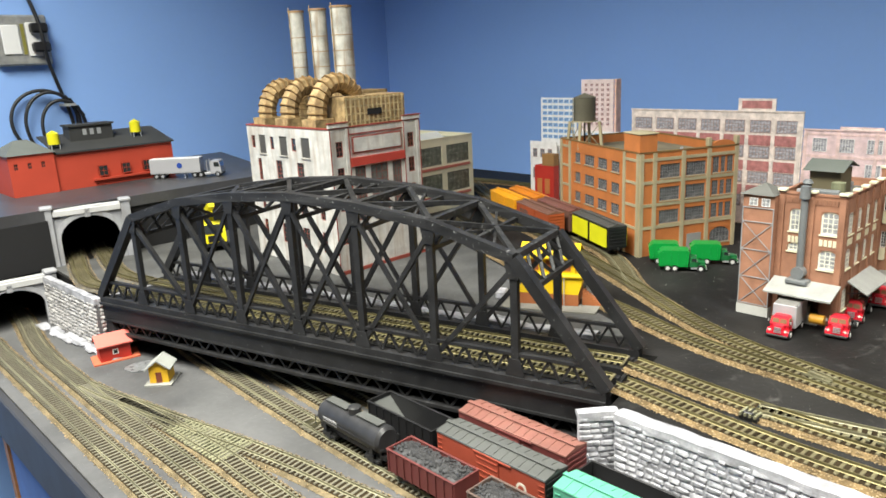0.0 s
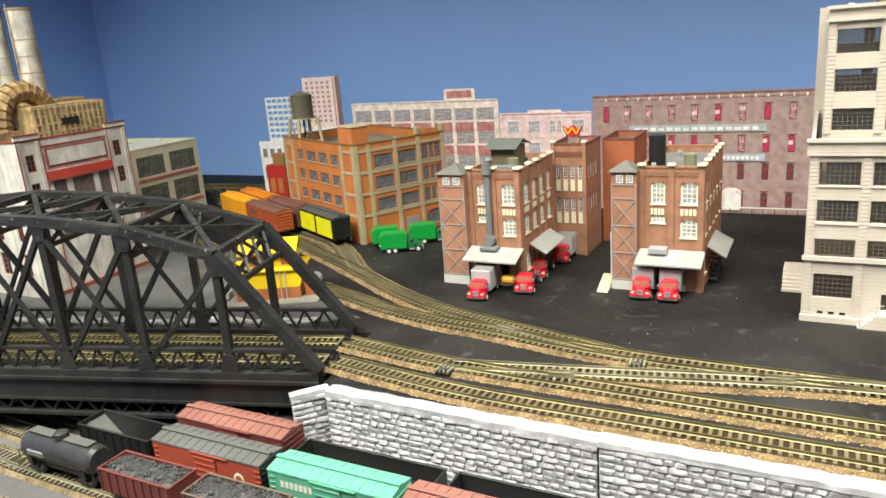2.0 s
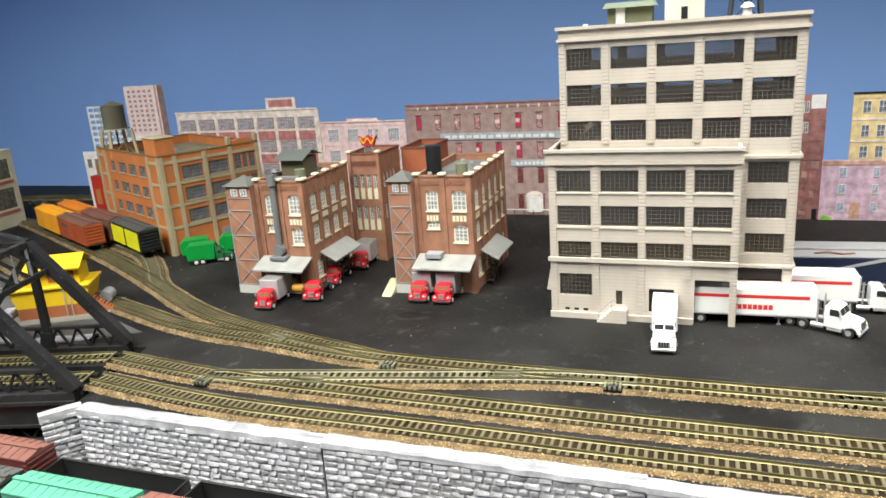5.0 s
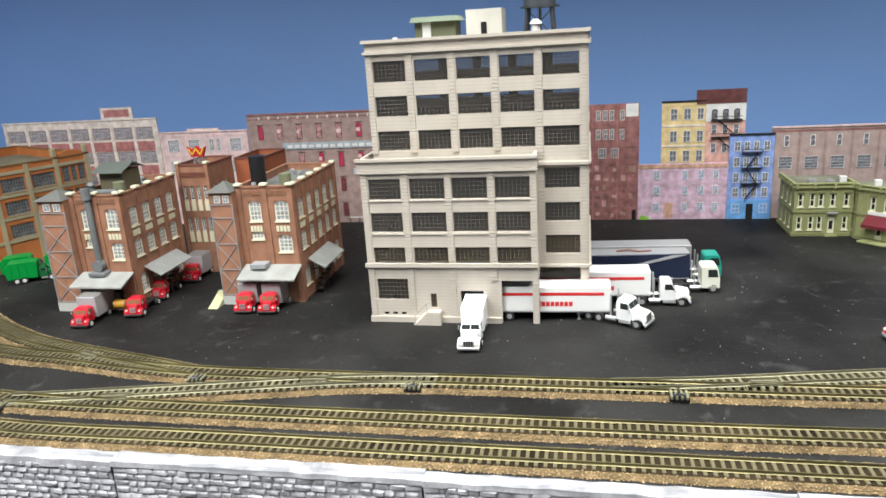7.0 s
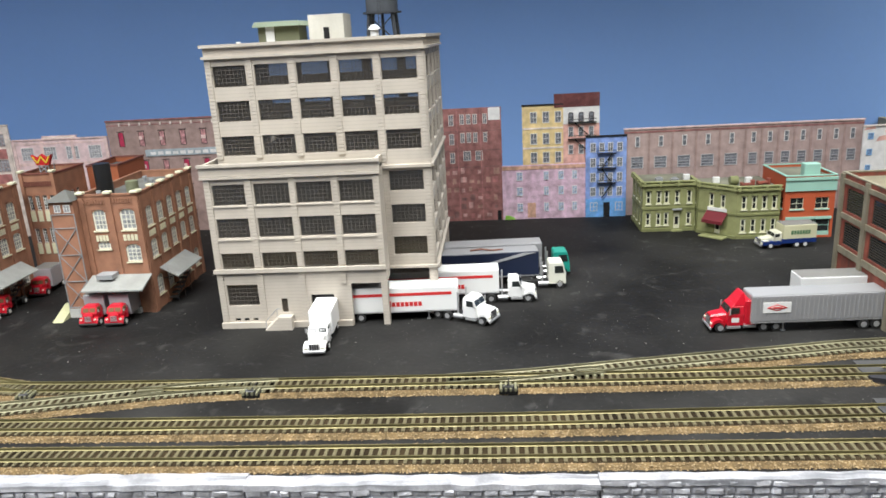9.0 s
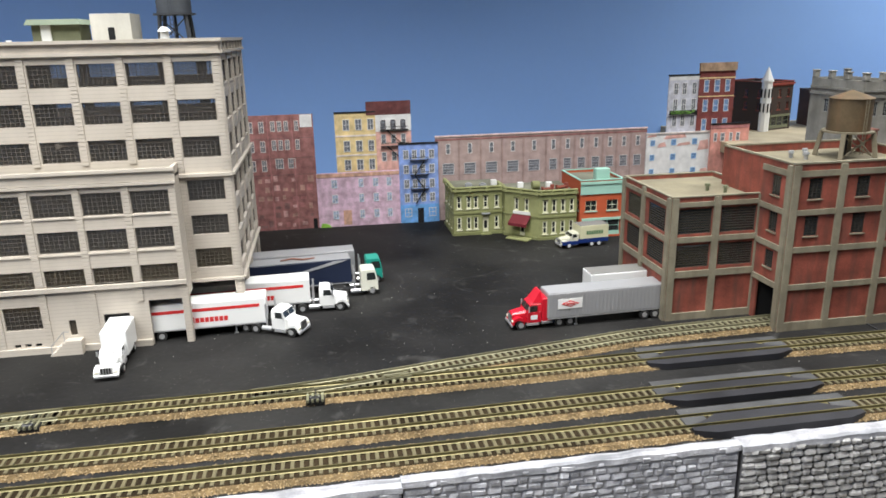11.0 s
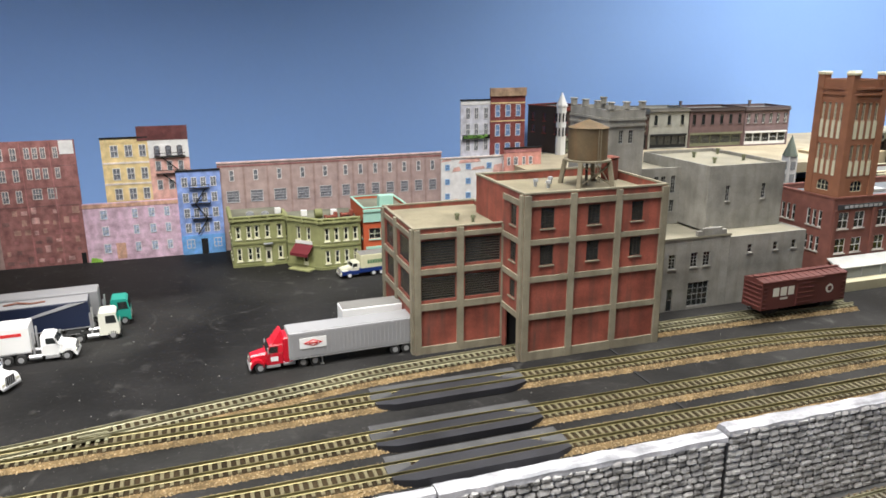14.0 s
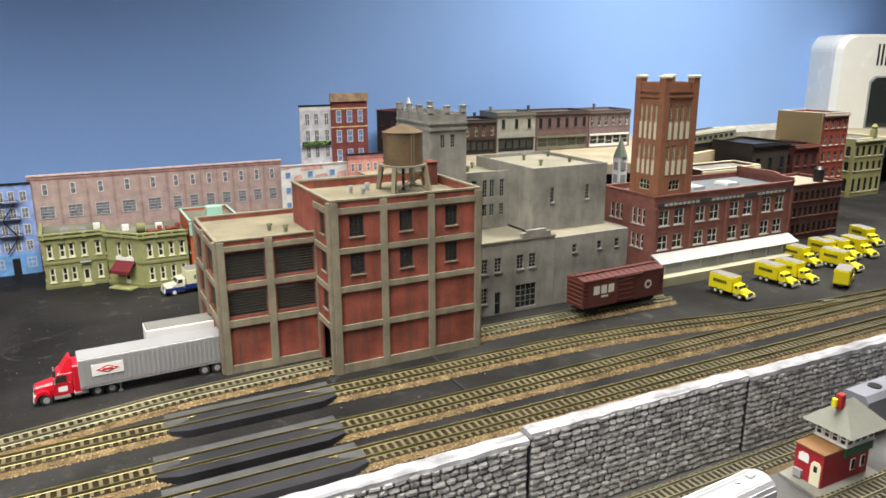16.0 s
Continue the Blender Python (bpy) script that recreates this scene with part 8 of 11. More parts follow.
# long maroon food warehouse
mw = spans(0.006, 0.595, 15, 0.02)
bgb = flat("long dull mauve-brown brick warehouse print with pale sign bands", 0.303, -0.3, 0.2115, P_MAUVE, belts=[(0.0, 0.603, 0.2035, 0.205, P_MAROON)], cap_m=P_MAROON)
rr = random.Random(21)
for a, b in mw:
    c = (a + b) / 2
    for z, hgt in ((0.165, 0.027), (0.11, 0.028), (0.062, 0.028), (0.013, 0.026)):
        pm = (P_REDWIN if rr.random() < 0.65 else P_ROSEWIN) if z > 0.1 else P_OXWIN
        window(bgb, Matrix(), c - 0.0053, c + 0.0053, z, z + hgt, 1, 2, P_DARKFRAME, pm, inset=-0.0009, fw=0.0008, mw=0.0005, arch=P_MAUVE)
        part("lintel", MB().box(c - 0.0072, c + 0.0072, -0.0007, -0.0001, z + hgt, z + hgt + 0.0018), P_DARKFRAME, bgb)
        if z > 0.1 and rr.random() < 0.6:
            q = rr.uniform(0.3, 0.6)
            part("blind", MB().box(c - 0.005, c + rr.uniform(0.0, 0.005), -0.0013, -0.0009, z + hgt * q, z + hgt * (q + 0.25)), P_PINK, bgb)
    part("bracket", MB().box(c - 0.0014, c + 0.0014, -0.0016, -0.0001, 0.203, 0.2085), P_CREAM, bgb)
    part("bracket", MB().box(b + 0.0086, b + 0.0114, -0.0016, -0.0001, 0.203, 0.2085), P_CREAM, bgb)
for u0, u1, z0, z1, n in ((0.068, 0.3, 0.1455, 0.158, 15), (0.205, 0.3, 0.094, 0.106, 10)):
    part("sign_band", MB().box(u0, u1, -0.002, -0.0013, z0, z1), col("print_sign_grey", (0.29, 0.33, 0.36), 0.1), bgb)
    slab_text(bgb, Matrix(), u0 + 0.01, u1 - 0.008, z0 + 0.0025, 0.006, n, P_WHITE, y=-0.0026)
part("arched_door", MB().prism([(0.232, 0.006), (0.232, 0.038)] + [(0.248 - 0.016 * math.cos(math.pi * k / 8), 0.038 + 0.008 * math.sin(math.pi * k / 8)) for k in range(1, 8)] + [(0.264, 0.038), (0.264, 0.006)], "y", -0.0016, -0.0001), P_CREAM, bgb)
part("door_leaf", MB().box(0.236, 0.26, -0.0024, -0.0016, 0.006, 0.036), P_WHITE, bgb)
fence = thing("low_fence", "low black pipe fence before the maroon warehouse", "fence", pose(1.355, 0.11, 0, 0, 0, -90))
for k in range(12):
    part("post", MB().box(k * 0.018, k * 0.018 + 0.0012, 0, 0.0012, 0, 0.013), M_BLACK, fence)
part("top_rail", MB().box(0, 0.2, 0, 0.0012, 0.013, 0.0145), M_WHITE, fence)
# maroon tenement
mr = flat("dark maroon brick tenement print with sooty lower wall", -0.300, -0.426, 0.2065, P_MAROON,
          wins=[([(0.012, 0.022), (0.032, 0.041)], (z, z + 0.02), 2, 2, P_CREAM, P_GREYWIN) for z in (0.176, 0.142, 0.108)]
          + [([(0.052, 0.06), (0.0635, 0.0715), (0.075, 0.083), (0.093, 0.1005)], (z, z + 0.018), 2, 2, P_CREAM, P_GREYWIN) for z in (0.178, 0.145)]
          + [([(0.056, 0.07), (0.078, 0.091)], (0.112, 0.13), 3, 2, P_CREAM, P_GREYWIN)],
          piers=[(u, u + 0.0015, 0.0, 0.204, P_BRICKRED) for u in (0.046, 0.088)])
part("pale_patch", MB().box(0.103, 0.124, -0.0008, -0.0001, 0.184, 0.206), P_WHITE, mr)
rr = random.Random(31)
soot, brickpatch, dusty = col("print_soot_brown", (0.17, 0.09, 0.085), 0.4), col("print_bricked_window", (0.36, 0.21, 0.17), 0.4), col("print_dusty_rose", (0.46, 0.27, 0.25), 0.4)
for row in range(6):
    for colm in range(8):
        if rr.random() < 0.62:
            u, z = 0.006 + colm * 0.0147 + rr.uniform(-0.002, 0.002), 0.006 + row * 0.0162 + rr.uniform(-0.002, 0.002)
            part("wall_patch", MB().box(u, u + rr.uniform(0.005, 0.012), -0.0005, -0.0001, z, z + rr.uniform(0.005, 0.012)), rr.choice([soot, brickpatch, brickpatch, dusty, P_BRICKRED]), mr)
for z in (0.1, 0.13, 0.165):
    part("course_line", MB().box(0.0, 0.126, -0.0004, -0.0001, z, z + 0.0012), soot, mr)
part("doorway", MB().box(0.115, 0.122, -0.0012, -0.0006, 0.0, 0.018), M_DARK, mr)
# yellow, white and salmon walk-ups behind the pink block
P_YEL = col("print_ochre", (0.57, 0.44, 0.22), 0.12)
flat("ochre yellow walk-up print with pale windows", -0.4635, -0.536, 0.2045, P_YEL, base=0.09, x=1.374, wins=[([(0.014, 0.026), (0.036, 0.048), (0.058, 0.069)], (z, z + 0.02), 2, 2, P_WHITE, P_GREYWIN) for z in (0.174, 0.136, 0.102)],
     belts=[(0.0, 0.0725, 0.163, 0.166, P_CREAM), (0.0, 0.0725, 0.128, 0.131, P_CREAM), (0.0, 0.0725, 0.197, 0.203, P_YEL)], cap_m=M_BLACK)
P_SALMON = col("print_salmon", (0.64, 0.36, 0.31), 0.2)
ws = flat("salmon and white walk-up print with fire escape", -0.536, -0.6, 0.209, P_SALMON, base=0.09, x=1.3735, wins=[([(0.009, 0.018), (0.027, 0.036), (0.045, 0.054)], (z, z + 0.017), 1, 2, P_WHITE, P_GREYWIN) for z in (0.148, 0.116)],
          belts=[(0.0, 0.064, 0.17, 0.2, P_WHITE)])
for u in (0.009, 0.027, 0.045):
    window(ws, Matrix(), u, u + 0.009, 0.174, 0.191, 1, 2, P_DARKFRAME, P_GREYWIN, inset=-0.0016, fw=0.0009, mw=0.0005, arch=P_WHITE)
for k, z in enumerate((0.143, 0.172)):
    part("fire_escape", MB().box(0.008, 0.058, -0.006, -0.0012, z, z + 0.0012).box(0.008, 0.058, -0.006, -0.0055, z + 0.006, z + 0.007).beam((0.02, -0.004, z), (0.05, -0.004, z - 0.028), 0.0015, 0.0018), M_BLACK, ws)
solo("cornice_flat", MB().box(1.3725, 1.376, -0.6, -0.52, 0.2, 0.2235), col("print_dark_cornice", (0.1, 0.03, 0.03), 0.2), "dark maroon cornice print above the walk-ups", "card building flat")
# pink tenement
pk = flat("faded pink tenement print with bluish windows", -0.425, -0.577, 0.1, col("print_orchid_pink", (0.6, 0.4, 0.5), 0.25), x=1.368,
          wins=[([(0.026, 0.037), (0.075, 0.084), (0.101, 0.111), (0.126, 0.135)], (z, z + 0.016), 2, 2, P_WHITE, P_PALEWIN) for z in (0.072, 0.044, 0.014)],
          belts=[(0.0, 0.152, 0.092, 0.0985, col("print_peach", (0.5, 0.3, 0.22), 0.3)), (0.045, 0.06, 0.003, 0.03, col("print_peach", (0.5, 0.3, 0.22), 0.3))])
part("weed_patch", MB().prism([(0.003, 0.0), (0.022, 0.0), (0.02, 0.004), (0.012, 0.007), (0.005, 0.008)], "y", -0.0014, -0.0006), col("print_weed_green", (0.2, 0.4, 0.05), 0.3), pk)
# blue tenement with fire escape
P_BLUE = col("print_light_blue", (0.22, 0.32, 0.66), 0.2)
bl = flat("light blue tenement print with black fire escape", -0.575, -0.647, 0.146, P_BLUE, x=1.366,
          wins=[([(0.008, 0.018), (0.024, 0.033), (0.039, 0.048), (0.055, 0.065)], (z, z + 0.0165), 2, 2, P_WHITE, P_GREYWIN) for z in (0.119, 0.092, 0.065, 0.039)] + [([(0.008, 0.021), (0.053, 0.066)], (0.011, 0.027), 2, 2, P_CREAM, P_GREYWIN)],
          belts=[(0.0, 0.072, 0.0, 0.034, col("print_strong_blue", (0.14, 0.34, 0.68), 0.15))], cap_m=M_BLACK)
part("doorway", MB().box(0.032, 0.043, -0.0015, -0.0007, 0.0, 0.027), M_DARK, bl)
for k, z in enumerate((0.062, 0.089, 0.116)):
    part("fire_escape", MB().box(0.02, 0.053, -0.006, -0.001, z, z + 0.0012).box(0.02, 0.053, -0.0062, -0.0057, z + 0.006, z + 0.007).box(0.02, 0.0207, -0.006, -0.005, z, z + 0.007).box(0.0523, 0.053, -0.006, -0.005, z, z + 0.007).beam((0.028 if k % 2 else 0.046, -0.0045, z), (0.046 if k % 2 else 0.028, -0.0045, z - 0.026), 0.0016, 0.0018), M_BLACK, bl)
# long brown factory
bf = spans(0.003, 0.207, 5, 0.0) + spans(0.21, 0.405, 7, 0.0)
P_BROWN = col("print_brown_brick", (0.315, 0.235, 0.22), 0.06)
flat("long brown brick factory print with shuttered windows", -0.643, -1.052, 0.1555, P_BROWN, wins=[([((a + b) / 2 - 0.004, (a + b) / 2 + 0.004) for a, b in bf], (0.124, 0.143), 1, 2, P_WHITE, P_GREYWIN), ([((a + b) / 2 - (b - a) * 0.27, (a + b) / 2 + (b - a) * 0.27) for a, b in bf], (0.086, 0.107), 1, 4, col("print_grey_shutter", (0.42, 0.41, 0.42), 0.15), P_GREYWIN)],
     belts=[(0.0, 0.409, 0.149, 0.152, P_MAROON)], piers=[(a - 0.0015, a + 0.0015, 0.0, 0.149, col("print_brown_pier", (0.27, 0.19, 0.175), 0.1)) for a, b in bf], cap_m=P_PINK)
# white patched block and salmon block
wp = flat("white block print with rust-orange patches and blue windows", -1.05, -1.181, 0.144, P_WHITE, x=1.365, wins=[([(0.008, 0.017), (0.05, 0.06), (0.093, 0.103)], (z, z + 0.011), 1, 2, P_SKYBLUE, P_BLUEWIN) for z in (0.122, 0.094, 0.066)], cap_m=P_CREAM)
for u0, u1, z0, z1 in ((0.022, 0.04, 0.118, 0.128), (0.062, 0.09, 0.12, 0.127), (0.0, 0.02, 0.138, 0.144), (0.035, 0.08, 0.134, 0.1425), (0.105, 0.128, 0.11, 0.13), (0.11, 0.13, 0.05, 0.075), (0.0, 0.012, 0.03, 0.06), (0.07, 0.1, 0.056, 0.06), (0.02, 0.035, 0.06, 0.066)):
    part("patch", MB().prism([(u0, z0), (u1, z0 + 0.002), (u1 - 0.003, z1), (u0 + 0.004, z1 - 0.002)], "y", -0.0005, -0.0001), P_SALMON, wp)
flat("salmon low block print with dark roof", -1.178, -1.257, 0.158, col("print_salmon_light", (0.5, 0.23, 0.19), 0.15), base=0.09, x=1.36, wins=[([(0.006, 0.013), (0.02, 0.029), (0.038, 0.045), (0.052, 0.06)], (0.126, 0.142), 1, 2, P_WHITE, P_GREYWIN)], belts=[(0.0, 0.079, 0.15, 0.157, P_BRICKRED)], cap_m=M_BLACK)
# grey and red tall walk-ups
gr = flat("grey walk-up print with balcony greenery", -1.092, -1.153, 0.251, col("print_cool_grey", (0.45, 0.45, 0.5), 0.15), base=0.1, x=1.3725, wins=[([(0.01, 0.019), (0.027, 0.036), (0.047, 0.056)], (z, z + 0.022), 2, 2, P_WHITE, P_GREYWIN) for z in (0.216, 0.186, 0.156)], belts=[(0.0, 0.061, 0.243, 0.25, P_WHITE)], cap_m=M_BLACK)
part("balcony", MB().box(0.002, 0.058, -0.005, -0.001, 0.179, 0.1805).box(0.002, 0.058, -0.005, -0.0045, 0.1805, 0.187), M_BLACK, gr)
bush = MB()
rr = random.Random(5)
for k in range(60):
    bush.cbox(*(lambda x, z, s: (x, x + s, -0.007, -0.004 + rr.uniform(0, 0.001), z, z + s))(rr.uniform(0.004, 0.05), rr.uniform(0.179, 0.185), rr.uniform(0.0015, 0.003)), 0.0006)
tagged(part("greenery", bush, col("print_leaf_green", (0.12, 0.25, 0.05), 0.3), gr), kind="stuff")
flat("bright red walk-up print with ornate tan cornice", -1.152, -1.225, 0.258, col("print_signal_red", (0.155, 0.036, 0.032), 0.15), base=0.1, x=1.371, wins=[([(0.01, 0.02), (0.031, 0.042), (0.053, 0.063)], (z, z + 0.023), 1, 2, P_WHITE, P_BLUEWIN) for z in (0.219, 0.182, 0.146)], belts=[(0.0, 0.073, 0.244, 0.2465, P_YEL), (0.0, 0.073, 0.21, 0.212, P_YEL)])
solo("cornice_flat", MB().box(1.368, 1.373, -1.226, -1.151, 0.2582, 0.2735), col("print_tan_cornice", (0.3, 0.2, 0.13), 0.3), "ornate tan cornice print of the red walk-up", "card building flat")

# ---- road vehicles (x forward, z up, wheels on the ground) ----
M_TYRE = mat("rubber_tyre", (0.02, 0.02, 0.02), 0.8, var=0.2)
M_HUB = mat("pale_wheel_hub", (0.6, 0.6, 0.58), 0.4, var=0.05)
M_REDP = mat("gloss_red_plastic", (0.5, 0.01, 0.025), 0.3, var=0.06, bump=0.03, spec=0.5)
M_WHITEP = mat("gloss_white_plastic", (0.78, 0.78, 0.77), 0.35, var=0.03, bump=0.03)
M_YELP = mat("gloss_yellow_plastic", (0.75, 0.65, 0.02), 0.4, var=0.05, bump=0.03)
M_GREENP = mat("gloss_green_plastic", (0.005, 0.26, 0.045), 0.3, var=0.06, bump=0.03)
M_GREENP_D = mat("dark_green_plastic", (0.01, 0.12, 0.035), 0.35, var=0.06)
M_TEALP = mat("teal_plastic", (0.02, 0.28, 0.22), 0.4, var=0.05)
M_SILVERBOX = mat("silver_box_side", (0.43, 0.43, 0.45), 0.4, 0.2, var=0.06)
M_BOXROOF = mat("grey_box_roof", (0.2, 0.195, 0.185), 0.6, var=0.12)
M_GREYTRAIL = mat("grey_ribbed_trailer", (0.33, 0.33, 0.34), 0.45, 0.15, var=0.06)
M_REDSTRIPE = mat("red_stripe", (0.6, 0.03, 0.03), 0.45)
M_NAVY = mat("navy_trailer_side", (0.015, 0.022, 0.05), 0.4)
M_CABGLASS = glass("cab_glass", (0.35, 0.38, 0.4), 0.3)
M_FRAME = mat("black_truck_frame", (0.018, 0.018, 0.018), 0.5)
M_LAMP = mat("headlamp_clear", (0.7, 0.68, 0.55), 0.2, var=0.03)
WHEELS = {}


def wheel(parent, x, y, r, wide=0.0035, hub=M_HUB):
    key = (round(r, 5), round(wide, 5), hub.name)
    if key not in WHEELS:
        t = MB().cyl((0, -wide / 2, 0), (0, wide / 2, 0), r, n=16)
        h = MB().cyl((0, -wide / 2 - 0.0004, 0), (0, wide / 2 + 0.0004, 0), r * 0.55, n=12)
        WHEELS[key] = (t.mesh("wheel", M_TYRE), h.mesh("hub", hub))
    a, b = WHEELS[key]
    w = part("wheel", a, None, parent, at=T(x, y, r))
    part("hub", b, None, w)
    return w


def axle(parent, x, half, r, hub=M_HUB, wide=0.0035):
    for s in (-1, 1):
        wheel(parent, x, s * (half - wide / 2), r, wide, hub)


def cab_over(root, x0, L, half, z0, h, m):
    """A blunt cab from x0 forward: body, roof, windscreen, side glass, grille, bumper, lamps."""
    x1 = x0 + L
    body = MB().prism([(x0, z0), (x1, z0), (x1, z0 + h * 0.45), (x1 - L * 0.12, z0 + h * 0.93), (x1 - L * 0.22, z0 + h), (x0 + L * 0.08, z0 + h), (x0, z0 + h * 0.93)], "y", -half, half)
    part("cab", body, m, root)
    nx, nz = x1, z0 + h * 0.45
    sx, sz = x1 - L * 0.12, z0 + h * 0.93
    d = Vector((sx - nx, 0, sz - nz))
    n = Vector((d.z, 0, -d.x)).normalized() * 0.0003
    for s in (-1, 1):
        a, b = (0.0008, half * 0.92) if s > 0 else (-half * 0.92, -0.0008)
        g = MB()
        p0, p1 = Vector((nx, 0, nz)) + d * 0.14 + n, Vector((nx, 0, nz)) + d * 0.86 + n
        g.face([(p0.x, a, p0.z), (p0.x, b, p0.z), (p1.x, b, p1.z), (p1.x, a, p1.z)])
        g.face([(p1.x - n.x, a, p1.z), (p1.x - n.x, b, p1.z), (p0.x - n.x, b, p0.z), (p0.x - n.x, a, p0.z)])
        part("windscreen", g, M_CABGLASS, root)
        part("side_window", MB().prism([(x0 + L * 0.35, z0 + h * 0.52), (x1 - L * 0.1, z0 + h * 0.52), (x1 - L * 0.18, z0 + h * 0.87), (x0 + L * 0.35, z0 + h * 0.87)], "y", s * half - 0.0002, s * half + 0.0002), M_CABGLASS, root)
        part("headlamp", MB().cyl((x1, s * half * 0.72, z0 + h * 0.14), (x1 + 0.0007, s * half * 0.72, z0 + h * 0.14), 0.0013, n=8), M_LAMP, root)
    part("grille", MB().box(x1, x1 + 0.0004, -half * 0.5, half * 0.5, z0 + h * 0.08, z0 + h * 0.34), M_CHROME, root)
    part("bumper", MB().cbox(x1 - 0.0005, x1 + 0.0016, -half, half, z0 - 0.0022, z0 + 0.0006, 0.0004), M_FRAME, root)


def hexa(b, low, high):
    """A block between two four-cornered outlines."""
    k = len(b.v)
    b.v += list(low) + list(high)
    for q in ((3, 2, 1, 0), (4, 5, 6, 7), (0, 1, 5, 4), (1, 2, 6, 5), (2, 3, 7, 6), (3, 0, 4, 7)):
        b.f.append(tuple(k + i for i in q))
        b.mi.append(b.cur)
    return b


def deck_ring(xa, xb, half, z):
    return [(xa, -half, z), (xb, -half, z), (xb, half, z), (xa, half, z)]


def pane_on(x, z, d, a, b, lo, hi, off=0.0003):
    """A thin glass plate on a raked screen that starts at (x, z) and runs along d."""
    n = Vector((d.z, 0, -d.x)).normalized() * off
    p, q = Vector((x, 0, z)) + d * lo + n, Vector((x, 0, z)) + d * hi + n
    g = MB()
    hexa(g, [(p.x, a, p.z), (p.x, b, p.z), (q.x, b * 0.95, q.z), (q.x, a, q.z)], [(p.x - n.x, a, p.z - n.z), (p.x - n.x, b, p.z - n.z), (q.x - n.x, b * 0.95, q.z - n.z), (q.x - n.x, a, q.z - n.z)])
    return g


def fender_arch(xa, xb, z0, h, ya, yb):
    """A rounded mudguard over a front wheel."""
    c, r = (xa + xb) / 2, (xb - xa) / 2
    pts = [(c + r * math.cos(math.pi * k / 8), z0 + h * math.sin(math.pi * k / 8)) for k in range(9)]
    pts += [(c - 0.72 * r * math.cos(math.pi * k / 8), z0 + 0.62 * h * math.sin(math.pi * k / 8)) for k in range(9)]
    return MB().prism(pts, "y", *sorted((ya, yb)))


def snub_cab(root, x0, L, half, z0, h, m):
    """A rounded cab-over-engine cab: short blunt hood, swollen fenders, tapered glasshouse, split screen."""
    x1 = x0 + L
    zb, zt = z0 + h * 0.52, z0 + h
    part("cab", MB().cbox(x0, x1 - L * 0.3, -half * 0.9, half * 0.9, z0, zb, 0.0014), m, root)
    nose = hexa(MB(), deck_ring(x1 - L * 0.34, x1 - L * 0.02, half * 0.56, z0), deck_ring(x1 - L * 0.34, x1 - L * 0.1, half * 0.5, zb - 0.0006))
    hexa(nose, deck_ring(x1 - L * 0.34, x1 - L * 0.1, half * 0.5, zb - 0.0006), deck_ring(x1 - L * 0.34, x1 - L * 0.2, half * 0.36, zb + 0.0012))
    part("nose", nose, m, root)
    top = hexa(MB(), deck_ring(x0, x1 - L * 0.26, half * 0.9, zb), deck_ring(x0 + L * 0.02, x1 - L * 0.42, half * 0.78, zt - h * 0.1))
    hexa(top, deck_ring(x0 + L * 0.02, x1 - L * 0.42, half * 0.78, zt - h * 0.1), deck_ring(x0 + L * 0.1, x1 - L * 0.54, half * 0.56, zt))
    part("cab_roof", top, m, root)
    amber = mat("amber_cab_glass", (0.2, 0.11, 0.06), 0.2, bump=0.0)
    d = Vector((-L * 0.16, 0, h * 0.38))
    for sd in (-1, 1):
        part("windscreen", pane_on(x1 - L * 0.26, zb, d, 0.0006 * sd, half * 0.68 * sd, 0.24, 0.86), amber, root)
        part("side_window", MB().prism([(x0 + L * 0.24, zb + h * 0.07), (x1 - L * 0.33, zb + h * 0.07), (x1 - L * 0.43, zt - h * 0.14), (x0 + L * 0.24, zt - h * 0.14)], "y", *sorted((sd * half * 0.8, sd * half * 0.9))), amber, root)
        part("fender", fender_arch(x1 - L * 0.5, x1 - L * 0.02, z0 - 0.0012, h * 0.36, sd * half * 0.54, sd * half * 1.02), m, root)
        part("headlamp", MB().cyl((x1 - L * 0.08, sd * half * 0.74, z0 + h * 0.22), (x1 - L * 0.02, sd * half * 0.74, z0 + h * 0.22), 0.0014, n=8), M_LAMP, root)
        part("mirror", MB().box(x1 - L * 0.34, x1 - L * 0.31, *sorted((sd * half * 0.98, sd * half * 1.12)), zb + h * 0.1, zb + h * 0.26), M_CHROME, root)
    for k in range(4):
        z = z0 + h * (0.1 + 0.09 * k)
        part("grille_bar", MB().box(x1 - L * 0.09, x1 + L * 0.0 - 0.0002 * k, -half * 0.34, half * 0.34, z, z + h * 0.04), M_CHROME, root)
    part("bumper", MB().cbox(x1 - 0.0006, x1 + 0.0018, -half * 1.02, half * 1.02, z0 - 0.0028, z0 - 0.0002, 0.0005), M_FRAME, root)


